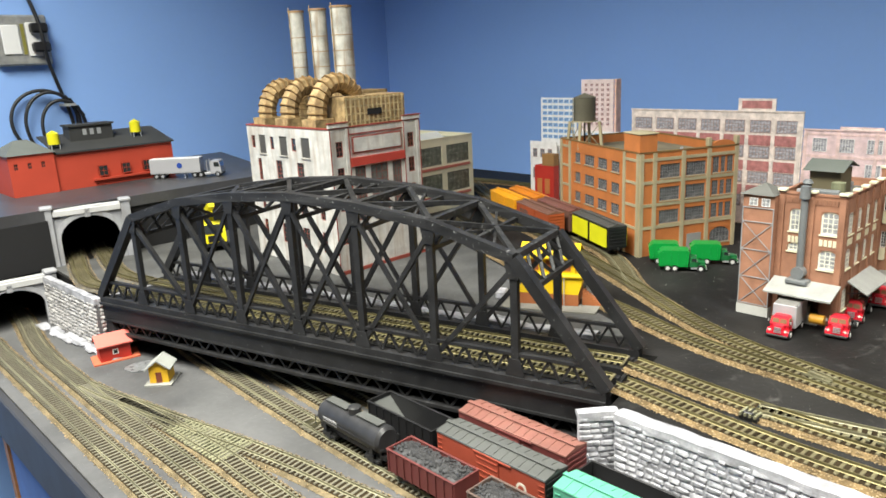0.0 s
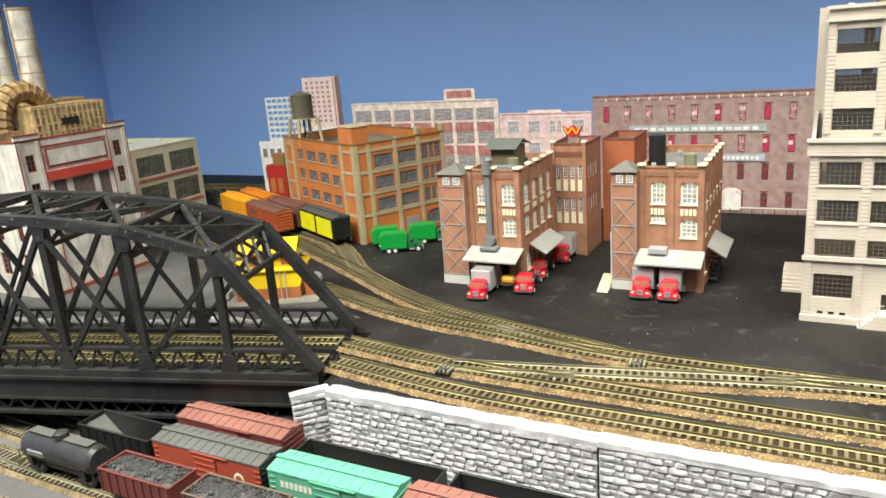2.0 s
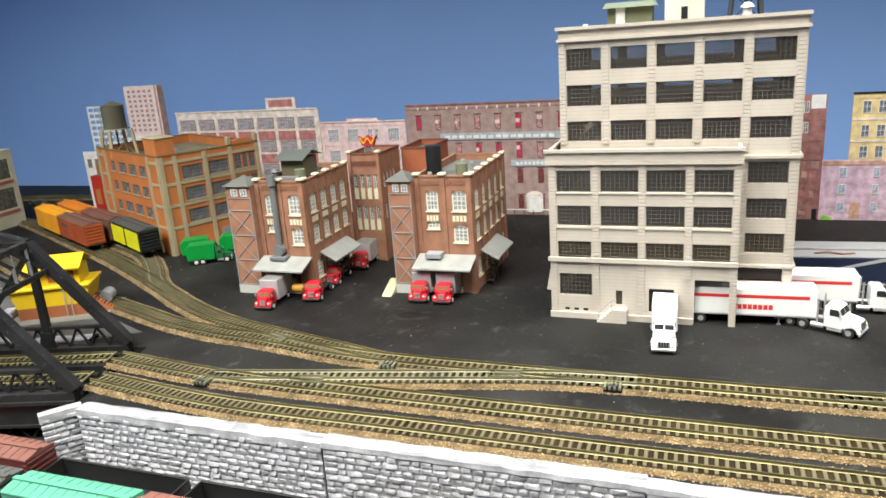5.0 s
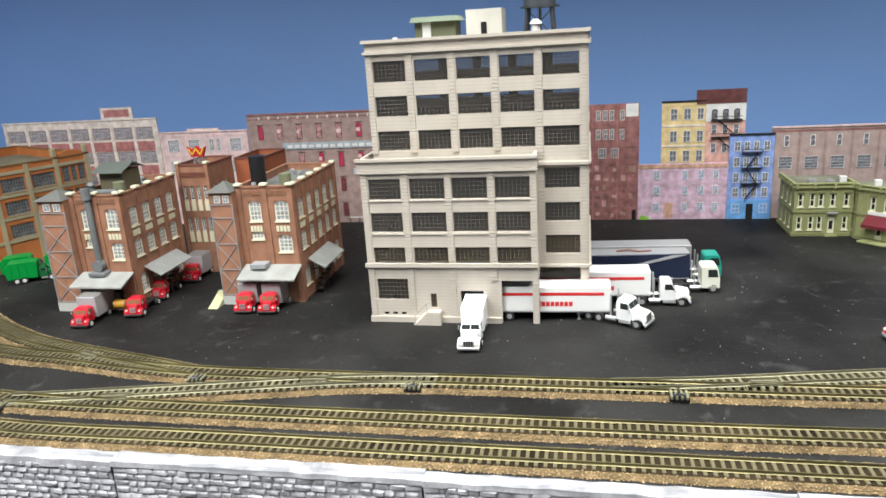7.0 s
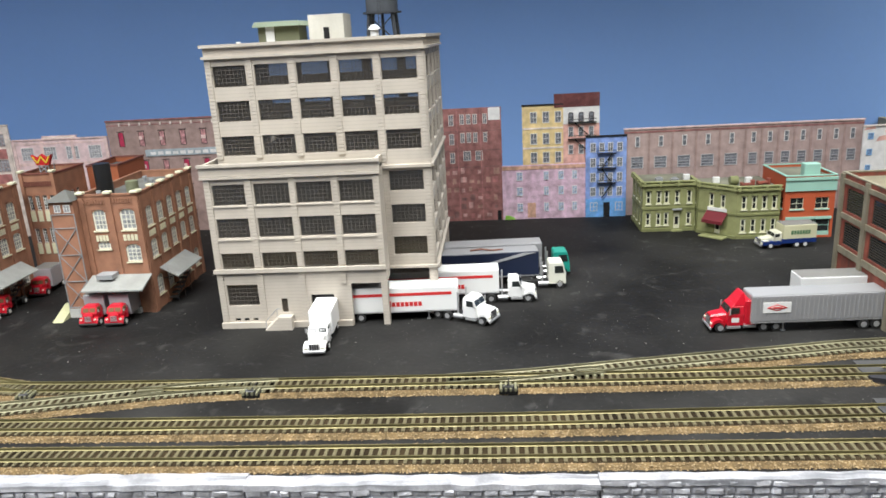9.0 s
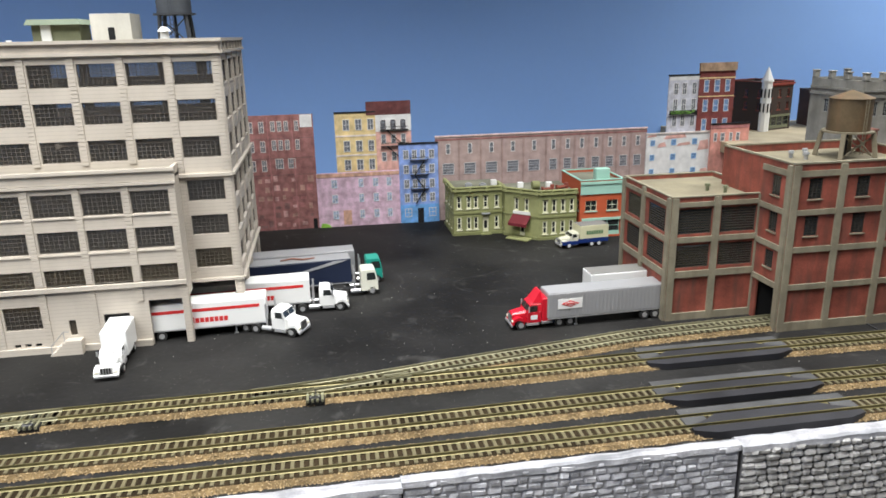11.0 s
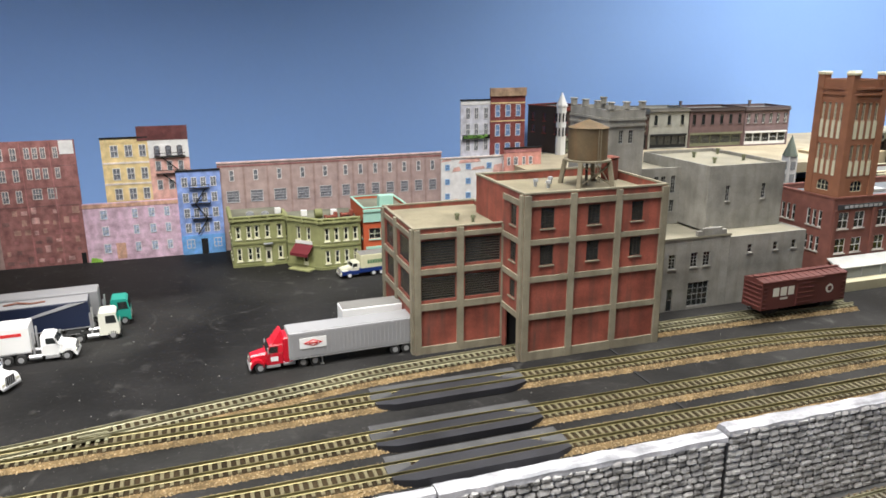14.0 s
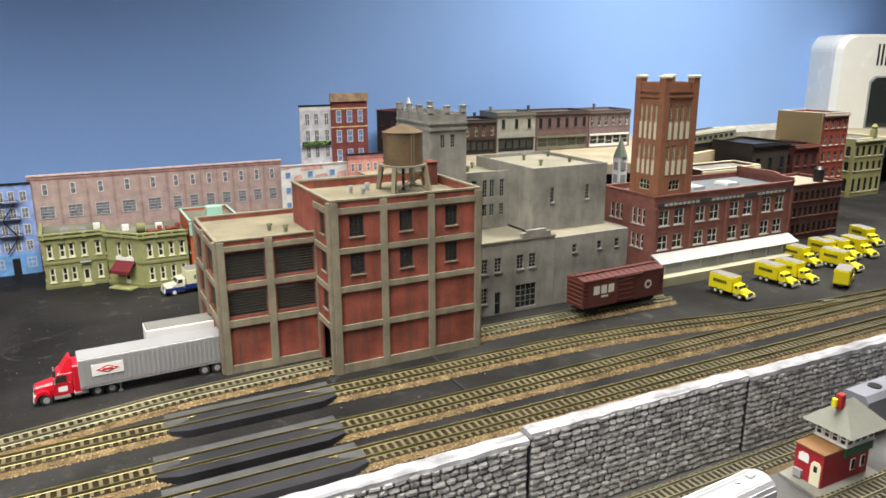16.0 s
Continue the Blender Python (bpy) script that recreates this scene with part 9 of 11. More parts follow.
def conventional(root, x0, cabL, hoodL, half, z0, h, m, sleeper=0.0, sleeper_m=None):
    """A bonneted cab: tapered glasshouse, sloping hood with slatted grille, arched fenders, mirrors, steps."""
    xc, xf = x0 + cabL, x0 + cabL + hoodL
    hh = h * 0.56
    part("cab", MB().cbox(x0, xc, -half * 0.94, half * 0.94, z0, z0 + hh, 0.0008), m, root)
    top = hexa(MB(), deck_ring(x0, xc, half * 0.94, z0 + hh - 0.0004), deck_ring(x0 + 0.0003, xc - cabL * 0.24, half * 0.86, z0 + h * 0.9))
    hexa(top, deck_ring(x0 + 0.0003, xc - cabL * 0.24, half * 0.86, z0 + h * 0.9), deck_ring(x0 + 0.001, xc - cabL * 0.4, half * 0.68, z0 + h))
    part("cab_roof", top, m, root)
    hood = hexa(MB(), [(xc - 0.0004, -half * 0.66, z0), (xf, -half * 0.52, z0), (xf, half * 0.52, z0), (xc - 0.0004, half * 0.66, z0)], [(xc - 0.0004, -half * 0.66, z0 + hh * 0.86), (xf, -half * 0.5, z0 + hh * 0.7), (xf, half * 0.5, z0 + hh * 0.7), (xc - 0.0004, half * 0.66, z0 + hh * 0.86)])
    hexa(hood, [(xc - 0.0004, -half * 0.66, z0 + hh * 0.86), (xf, -half * 0.5, z0 + hh * 0.7), (xf, half * 0.5, z0 + hh * 0.7), (xc - 0.0004, half * 0.66, z0 + hh * 0.86)], [(xc - 0.0004, -half * 0.5, z0 + hh * 1.02), (xf - hoodL * 0.06, -half * 0.38, z0 + hh * 0.82), (xf - hoodL * 0.06, half * 0.38, z0 + hh * 0.82), (xc - 0.0004, half * 0.5, z0 + hh * 1.02)])
    part("hood", hood, m, root)
    d = Vector((-cabL * 0.24, 0, h * 0.9 - hh))
    for sd in (-1, 1):
        part("windscreen", pane_on(xc, z0 + hh, d, 0.0005 * sd, half * 0.82 * sd, 0.16, 0.88), M_CABGLASS, root)
        part("side_window", MB().prism([(x0 + cabL * 0.3, z0 + hh * 1.02), (xc - cabL * 0.1, z0 + hh * 1.02), (xc - cabL * 0.26, z0 + h * 0.86), (x0 + cabL * 0.3, z0 + h * 0.86)], "y", *sorted((sd * half * 0.86, sd * half * 0.945))), M_CABGLASS, root)
        part("fender", fender_arch(xf - hoodL * 0.88, xf + 0.0012, z0 - 0.0008, hh * 0.66, sd * half * 0.56, sd * half), m, root)
        part("headlamp", MB().cbox(xf - 0.0004, xf + 0.0011, *sorted((sd * half * 0.6, sd * half * 0.92)), z0 + hh * 0.12, z0 + hh * 0.34, 0.0003), M_LAMP, root)
        part("mirror", MB().box(xc - cabL * 0.14, xc - cabL * 0.08, *sorted((sd * half * 1.02, sd * half * 1.14)), z0 + hh * 1.02, z0 + h * 0.86).box(xc - cabL * 0.12, xc - cabL * 0.1, *sorted((sd * half * 0.9, sd * half * 1.04)), z0 + hh * 1.3, z0 + hh * 1.34), M_CHROME, root)
        part("step", MB().box(x0 + cabL * 0.2, xc, *sorted((sd * half * 0.8, sd * half)), z0 - 0.0028, z0 - 0.0003), M_CHROME, root)
    part("grille", MB().box(xf, xf + 0.0006, -half * 0.46, half * 0.46, z0 + hh * 0.06, z0 + hh * 0.68), M_FRAME, root)
    for k in range(5):
        v = -half * 0.42 + half * 0.84 * k / 4
        part("grille_bar", MB().box(xf + 0.0006, xf + 0.001, v - 0.0003, v + 0.0003, z0 + hh * 0.06, z0 + hh * 0.68), M_CHROME, root)
    part("bumper", MB().cbox(xf + 0.0002, xf + 0.0022, -half * 0.98, half * 0.98, z0 - 0.0034, z0 - 0.0004, 0.0005), M_CHROME, root)
    if sleeper:
        part("sleeper", MB().cbox(x0 - sleeper, x0 - 0.0001, -half, half, z0, z0 + h * 1.22, 0.0012), sleeper_m or m, root)
        part("air_deflector", hexa(MB(), deck_ring(x0 - 0.0002, x0 + cabL * 0.62, half * 0.84, z0 + h * 0.95), deck_ring(x0 - 0.0002, x0 + cabL * 0.1, half * 0.62, z0 + h * 1.5)), sleeper_m or m, root)
        part("cab_emblem", MB().box(x0 + cabL * 0.3, x0 + cabL * 0.75, half * 0.94, half * 0.955, z0 + hh * 0.3, z0 + hh * 0.7).box(x0 + cabL * 0.3, x0 + cabL * 0.75, -half * 0.955, -half * 0.94, z0 + hh * 0.3, z0 + hh * 0.7), M_WHITEP, root)


def box_truck(label, x, y, rz, cab_m, box_m, roof_m=M_BOXROOF, L=0.072, bonnet=False, group="", bars=None, box=True, low=1.0, name="box_truck"):
    root = thing(name, label, "truck", pose(x, y, 0.0002, 0, 0, rz), group)
    half, r = 0.0135 * low, 0.0052 * low
    zf, top = 0.0068 * low, 0.0355 * low
    boxL = L * 0.62
    # origin under the middle of the truck
    xb = -L / 2
    part("chassis", MB().box(xb, xb + L - 0.005, -0.005, 0.005, 0.0042 * low, zf + 0.0005), M_FRAME, root)
    if box:
        part("cargo_box", MB().cbox(xb, xb + boxL, -half, half, zf + 0.001, top, 0.0006), box_m, root)
        part("box_roof", MB().box(xb + 0.0006, xb + boxL - 0.0006, -half + 0.0006, half - 0.0006, top, top + 0.0006), roof_m, root)
        if bars:
            for s in (-1, 1):
                b = MB()
                for k in range(7):
                    u = xb + boxL * (0.2 + 0.085 * k)
                    b.box(u, u + boxL * 0.065, *sorted((s * half, s * (half + 0.0003))), 0.021 * low, 0.027 * low)
                part("lettering", b, bars, root)
        part("rear_door", MB().box(xb - 0.0004, xb, -half + 0.001, half - 0.001, zf + 0.0025, top - 0.0015), box_m, root)
    else:
        part("fifth_wheel", MB().cbox(xb + 0.01, xb + 0.028, -0.007, 0.007, zf + 0.0006, zf + 0.0025, 0.0006), M_FRAME, root)
    if bonnet:
        conventional(root, xb + boxL + 0.001, L * 0.17, L * 0.2, half * 0.92, 0.0075 * low, 0.0175 * low, cab_m)
    else:
        snub_cab(root, xb + boxL + 0.0012, L * 0.31, half * 0.88, 0.0055, 0.0202, cab_m)
    axle(root, xb + L * 0.85, half, r)
    for k in ((0.2, 0.36) if bonnet else (0.24,)):
        axle(root, xb + L * k, half, r)
    return root


for x, y, rz, bx in ((0.862, 0.313, 184, True), (0.902, 0.263, 187, False), (0.966, 0.267, 186, False), (1.042, 0.257, 184, True), (0.921, 0.1115, 182, True), (0.921, 0.0775, 182, True)):
    box_truck("red cabover delivery truck with silver box at the mill" if bx else "red cabover tractor without trailer at the mill", x, y, rz, M_REDP, M_SILVERBOX, L=0.07, group="red mill trucks", box=bx, name="delivery_truck")
M_INK = mat("black_print", (0.03, 0.03, 0.02), 0.6)
for x, y, rz in ((0.759, -1.547, 184), (0.768, -1.655, 184), (0.766, -1.697, 184), (0.823, -1.785, 181), (0.716, -1.742, 296), (0.774, -1.818, 185), (0.828, -1.858, 178), (0.823, -1.889, 178), (0.815, -1.926, 172), (0.858, -2.012, 168)):
    box_truck("yellow box truck with dark lettering parked by the depot", x, y, rz, M_YELP, M_YELP, roof_m=M_BOXROOF, L=0.064, bonnet=True, group="yellow depot trucks", bars=M_INK, low=0.8)


def trash_truck(x, y, rz):
    root = thing("garbage_truck", "bright green garbage truck parked by the orange factory", "garbage truck", pose(x, y, 0.0002, 0, 0, rz), "green garbage trucks")
    L, half = 0.07, 0.013
    part("chassis", MB().box(-L / 2, L / 2 - 0.006, -0.005, 0.005, 0.0045, 0.0078), M_FRAME, root)
    part("hopper_body", MB().prism([(-L / 2, 0.009), (-L / 2 + 0.043, 0.008), (-L / 2 + 0.0445, 0.032), (-L / 2 + 0.04, 0.034), (-L / 2 + 0.005, 0.034), (-L / 2 - 0.002, 0.028)], "y", -half, half), M_GREENP, root)
    for k in range(4):
        for s in (-1, 1):
            part("side_rib", MB().box(-L / 2 + 0.006 + k * 0.011, -L / 2 + 0.0073 + k * 0.011, *sorted((s * half, s * (half + 0.0007))), 0.01, 0.032), M_GREENP, root)
    conventional(root, L / 2 - 0.025, 0.0125, 0.0115, half * 0.9, 0.007, 0.016, M_GREENP_D)
    axle(root, L / 2 - 0.008, half, 0.0054)
    for x0 in (-L / 2 + 0.013, -L / 2 + 0.0235):
        axle(root, x0, half, 0.0054)
    return root


for x, y, rz in ((1.02, 0.533, -58), (1.048, 0.566, -58), (1.083, 0.512, -58)):
    trash_truck(x, y, rz)


def trailer(label, x, y, rz, L, side_m, roof_m, H=0.043, ribs=False, stripe=None, bars=None, patch=None, door_m=None, group=""):
    """A box trailer; x, y is the middle of its body, x forward to the king pin."""
    root = thing("semi_trailer", label, "trailer", pose(x, y, 0.0002, 0, 0, rz), group)
    half, z0 = 0.0145, 0.0125
    x0, x1 = -L / 2, L / 2
    part("body", MB().cbox(x0, x1, -half, half, z0, H, 0.0006), side_m, root)
    part("roof", MB().box(x0 + 0.0008, x1 - 0.0008, -half + 0.0008, half - 0.0008, H, H + 0.0006), roof_m, root)
    for s in (-1, 1):
        ys = sorted((s * half, s * (half + 0.0005)))
        if ribs:
            for k in range(int(L / 0.0048)):
                u = x0 + 0.003 + k * 0.0048
                part("side_rib", MB().box(u, u + 0.0016, *ys, z0 + 0.002, H - 0.002), side_m, root)
        if stripe:
            part("stripe", MB().box(x0 + 0.001, x1 - 0.008, *sorted((s * half, s * (half + 0.0002))), H - 0.0105, H - 0.0068), stripe, root)
        if bars:
            b = MB()
            for k in range(8):
                u = (-0.014 + k * 0.0054) * (1 if s < 0 else -1)
                b.box(u, u + 0.0044, *sorted((s * half, s * (half + 0.0002))), z0 + 0.0065, z0 + 0.0122 + (0.0016 if k == 0 else 0))
            part("lettering", b, bars, root)
        if patch:
            part("sign_panel", MB().box(x1 - 0.042, x1 - 0.012, *sorted((s * half, s * (half + 0.0008))), z0 + 0.011, z0 + 0.023), M_WHITEP, root)
            part("diamond_logo", MB().prism([(x1 - 0.038, z0 + 0.017), (x1 - 0.027, z0 + 0.013), (x1 - 0.016, z0 + 0.017), (x1 - 0.027, z0 + 0.021)], "y", *sorted((s * (half + 0.0008), s * (half + 0.0011)))), M_REDSTRIPE, root)
            part("diamond_core", MB().prism([(x1 - 0.0345, z0 + 0.017), (x1 - 0.027, z0 + 0.0143), (x1 - 0.0195, z0 + 0.017), (x1 - 0.027, z0 + 0.0197)], "y", *sorted((s * (half + 0.0011), s * (half + 0.0013)))), M_WHITEP, root)
            part("diamond_bar", MB().box(x1 - 0.032, x1 - 0.022, *sorted((s * (half + 0.0013), s * (half + 0.0015))), z0 + 0.016, z0 + 0.018), M_REDSTRIPE, root)
        part("side_skirt", MB().box(x0, x1, *sorted((s * (half - 0.0006), s * half)), z0 - 0.0012, z0), M_CHROME, root)
        part("landing_leg", MB().box(x1 - 0.038, x1 - 0.0365, *sorted((s * (half - 0.006), s * (half - 0.0045))), 0.0008, z0), M_CHROME, root)
        part("leg_foot", MB().box(x1 - 0.0395, x1 - 0.035, *sorted((s * (half - 0.0068), s * (half - 0.0038))), 0, 0.0008), M_CHROME, root)
        for k in (0.012, 0.0255):
            wheel(root, x0 + k, s * (half - 0.0022), 0.0058, 0.0044, M_CHROME)
    part("rear_door", MB().box(x0 - 0.0004, x0, -half + 0.0008, half - 0.0008, z0 + 0.001, H - 0.001), door_m or side_m, root)
    part("underframe", MB().box(x0 + 0.004, x1 - 0.004, -0.006, 0.006, z0 - 0.003, z0), M_FRAME, root)
    return root


def tractor(label, x, y, rz, m, over=False, sleeper=0.0, sleeper_m=None, group="", name="truck_tractor"):
    """A road tractor; x, y is under its cab, x forward."""
    root = thing(name, label, "truck", pose(x, y, 0.0002, 0, 0, rz), group)
    half, r = 0.0138, 0.0058
    part("chassis", MB().box(-0.042, 0.026, -0.005, 0.005, 0.005, 0.0085), M_FRAME, root)
    if over:
        cab_over(root, 0.002, 0.0225, half, 0.0068, 0.0285, m)
        axle(root, 0.0165, half, r, M_CHROME)
    else:
        conventional(root, 0.001, 0.0185, 0.0165, half, 0.0075, 0.0245, m, sleeper, sleeper_m)
        axle(root, 0.0265, half, r, M_CHROME)
    for s in (-1, 1):
        part("fuel_tank", MB().cyl((-0.012, s * 0.0112, 0.0072), (0.001, s * 0.0112, 0.0072), 0.003, n=10), M_CHROME, root)
        part("exhaust_pipe", MB().cyl((-0.0065 - sleeper, s * 0.0105, 0.009), (-0.0065 - sleeper, s * 0.0105, 0.037), 0.0011, n=8), M_CHROME, root)
    part("fifth_wheel", MB().cbox(-0.036, -0.02, -0.007, 0.007, 0.0086, 0.0108, 0.0006), M_FRAME, root)
    for k in (-0.034, -0.0205):
        axle(root, k, half, r, M_CHROME, 0.0044)
    return root


# two red-striped white rigs at the dock
for x, y, tx, ty, tr, lab in ((0.9, -0.2905, 0.888, -0.374, -117, "white trailer with red stripe and bars at the dock"), (0.957, -0.3405, 0.952, -0.424, -91, "white trailer with red stripe backed into the dock")):
    trailer(lab, x, y, -88, 0.146, M_WHITEP, M_WHITEP, stripe=M_REDSTRIPE, bars=M_REDSTRIPE, group="red striped trailers")
    tractor("white bonneted road tractor coupled to a striped trailer", tx, ty, tr, M_WHITEP, group="white road tractors")
# navy trailer with grey roof and two cab-over tractors
nv = trailer("navy blue trailer with grey roof and pale slash", 1.02, -0.388, -86, 0.16, M_NAVY, M_GREYTRAIL, H=0.046)
part("slash", MB().prism([(0.0, 0.03), (0.058, 0.0445), (0.076, 0.0445), (0.012, 0.03)], "y", -0.0151, -0.0146), M_SILVERBOX, nv, "pale slash stripe")
solo("wire_scrap", MB().tube([(1.018, -0.375, 0.0475), (1.02, -0.39, 0.049), (1.016, -0.405, 0.048), (1.021, -0.42, 0.0475)], 0.0013, 6), mat("rusty_wire", (0.2, 0.08, 0.05), 0.6), "small rusty wire scrap on the trailer roof", "wire scrap")
tractor("cream cab-over tractor in front of the navy trailer", 1.001, -0.478, -88, mat("cream_gloss_plastic", (0.72, 0.72, 0.62), 0.35), over=True)
tractor("teal cab-over tractor beside the navy trailer", 1.05, -0.488, -88, M_TEALP, over=True)
# further grey trailer behind the dock
trailer("grey trailer parked behind the navy trailer", 1.06, -0.395, -87, 0.16, M_GREYTRAIL, M_GREYTRAIL, H=0.046, ribs=False)
# single white box truck facing the tracks
box_truck("white box truck with bonnet cab facing the tracks", 0.846, -0.2055, 182, M_WHITEP, M_WHITEP, roof_m=M_WHITEP, L=0.115, bonnet=True)
# red rig by the red factory
trailer("grey ribbed trailer with white and red diamond sign", 0.842, -0.763, 92, 0.148, M_GREYTRAIL, M_GREYTRAIL, ribs=True, patch=True)
tractor("red bonneted tractor with sleeper coupled to the ribbed trailer", 0.842, -0.684, 92, M_REDP, sleeper=0.012, sleeper_m=M_REDP)
trailer("white trailer with grey roof beside the red factory", 0.888, -0.809, 91, 0.1, M_WHITEP, M_BOXROOF, H=0.046)
# blue and cream tank truck
bt = box_truck("blue and cream delivery truck by the olive houses", 1.15, -0.848, 95, mat("cream_cab", (0.66, 0.65, 0.52), 0.4), mat("cream_box", (0.62, 0.6, 0.4), 0.4), roof_m=M_BOXROOF, L=0.08, bonnet=True, bars=mat("green_print", (0.1, 0.2, 0.1), 0.6))
part("blue_skirt", MB().box(-0.04, 0.012, -0.0139, 0.0139, 0.0078, 0.0145).box(0.0125, 0.04, -0.0138, 0.0138, 0.0062, 0.0118), mat("deep_blue_plastic", (0.01, 0.03, 0.15), 0.4), bt)
# silver rig on the raised board
r = trailer("silver trailer with blue round emblem on the raised board", 0.687, 1.566, -43, 0.11, M_SILVERBOX, M_WHITEP)
r.location.z = 0.1082
part("emblem", MB().cyl((0.01, -0.0145, 0.028), (0.01, -0.0152, 0.028), 0.006, n=14), mat("royal_blue_plastic", (0.02, 0.06, 0.3), 0.4), r)
r = tractor("silver cab-over tractor on the raised board", 0.742, 1.515, -43, M_SILVERBOX, over=True)
r.location.z = 0.1082


# ---- rolling stock (x along the car, z from the rail head) ----
RAIL_TOP = 0.0089
M_BOXRED = mat("oxide_red_car", (0.118, 0.03, 0.028), 0.55, var=0.15)
M_BOXDARK = mat("dark_oxide_car", (0.1, 0.03, 0.025), 0.55, var=0.15)
M_BOXORANGE = mat("orange_red_car", (0.29, 0.055, 0.03), 0.55, var=0.15)
M_ROOFBLACK = mat("dark_grey_car_roof", (0.075, 0.078, 0.075), 0.6, var=0.15)
M_PINKROOF = mat("faded_red_roof", (0.19, 0.078, 0.062), 0.65, var=0.2, streak=0.25)
M_SEAFOAM = mat("seafoam_green_car", (0.085, 0.31, 0.205), 0.5, var=0.08)
M_BROWNCAR = mat("brown_car", (0.18, 0.09, 0.065), 0.6, var=0.12)
M_COAL = mat("coal_load", (0.035, 0.035, 0.037), 0.6, var=0.5, blotch=120, grain=300, bump=0.8, speck=0.5, speck_col=(0.13, 0.13, 0.14))
M_TRUCKB = mat("black_car_truck", (0.02, 0.02, 0.02), 0.6)


def bogie(root, x):
    b = MB()
    for s in (-1, 1):
        b.box(x - 0.012, x + 0.012, *sorted((s * 0.0095, s * 0.0115)), 0.003, 0.0062).box(x - 0.004, x + 0.004, *sorted((s * 0.0095, s * 0.012)), 0.0015, 0.0085)
    bo = part("bogie", b.box(x - 0.003, x + 0.003, -0.0095, 0.0095, 0.005, 0.0085), M_TRUCKB, root)
    for dx in (-0.0085, 0.0085):
        part("wheelset", MB().cyl((x + dx, -0.0092, 0.0048), (x + dx, -0.0072, 0.0048), 0.0048, n=14).cyl((x + dx, 0.0072, 0.0048), (x + dx, 0.0092, 0.0048), 0.0048, n=14).cyl((x + dx, -0.0072, 0.0048), (x + dx, 0.0072, 0.0048), 0.0012, n=6), M_TRUCKB, bo)


def couplers(root, L):
    for s in (-1, 1):
        part("coupler", MB().box(*sorted((s * L / 2, s * (L / 2 + 0.005))), -0.0016, 0.0016, 0.0085, 0.0112), M_TRUCKB, root)


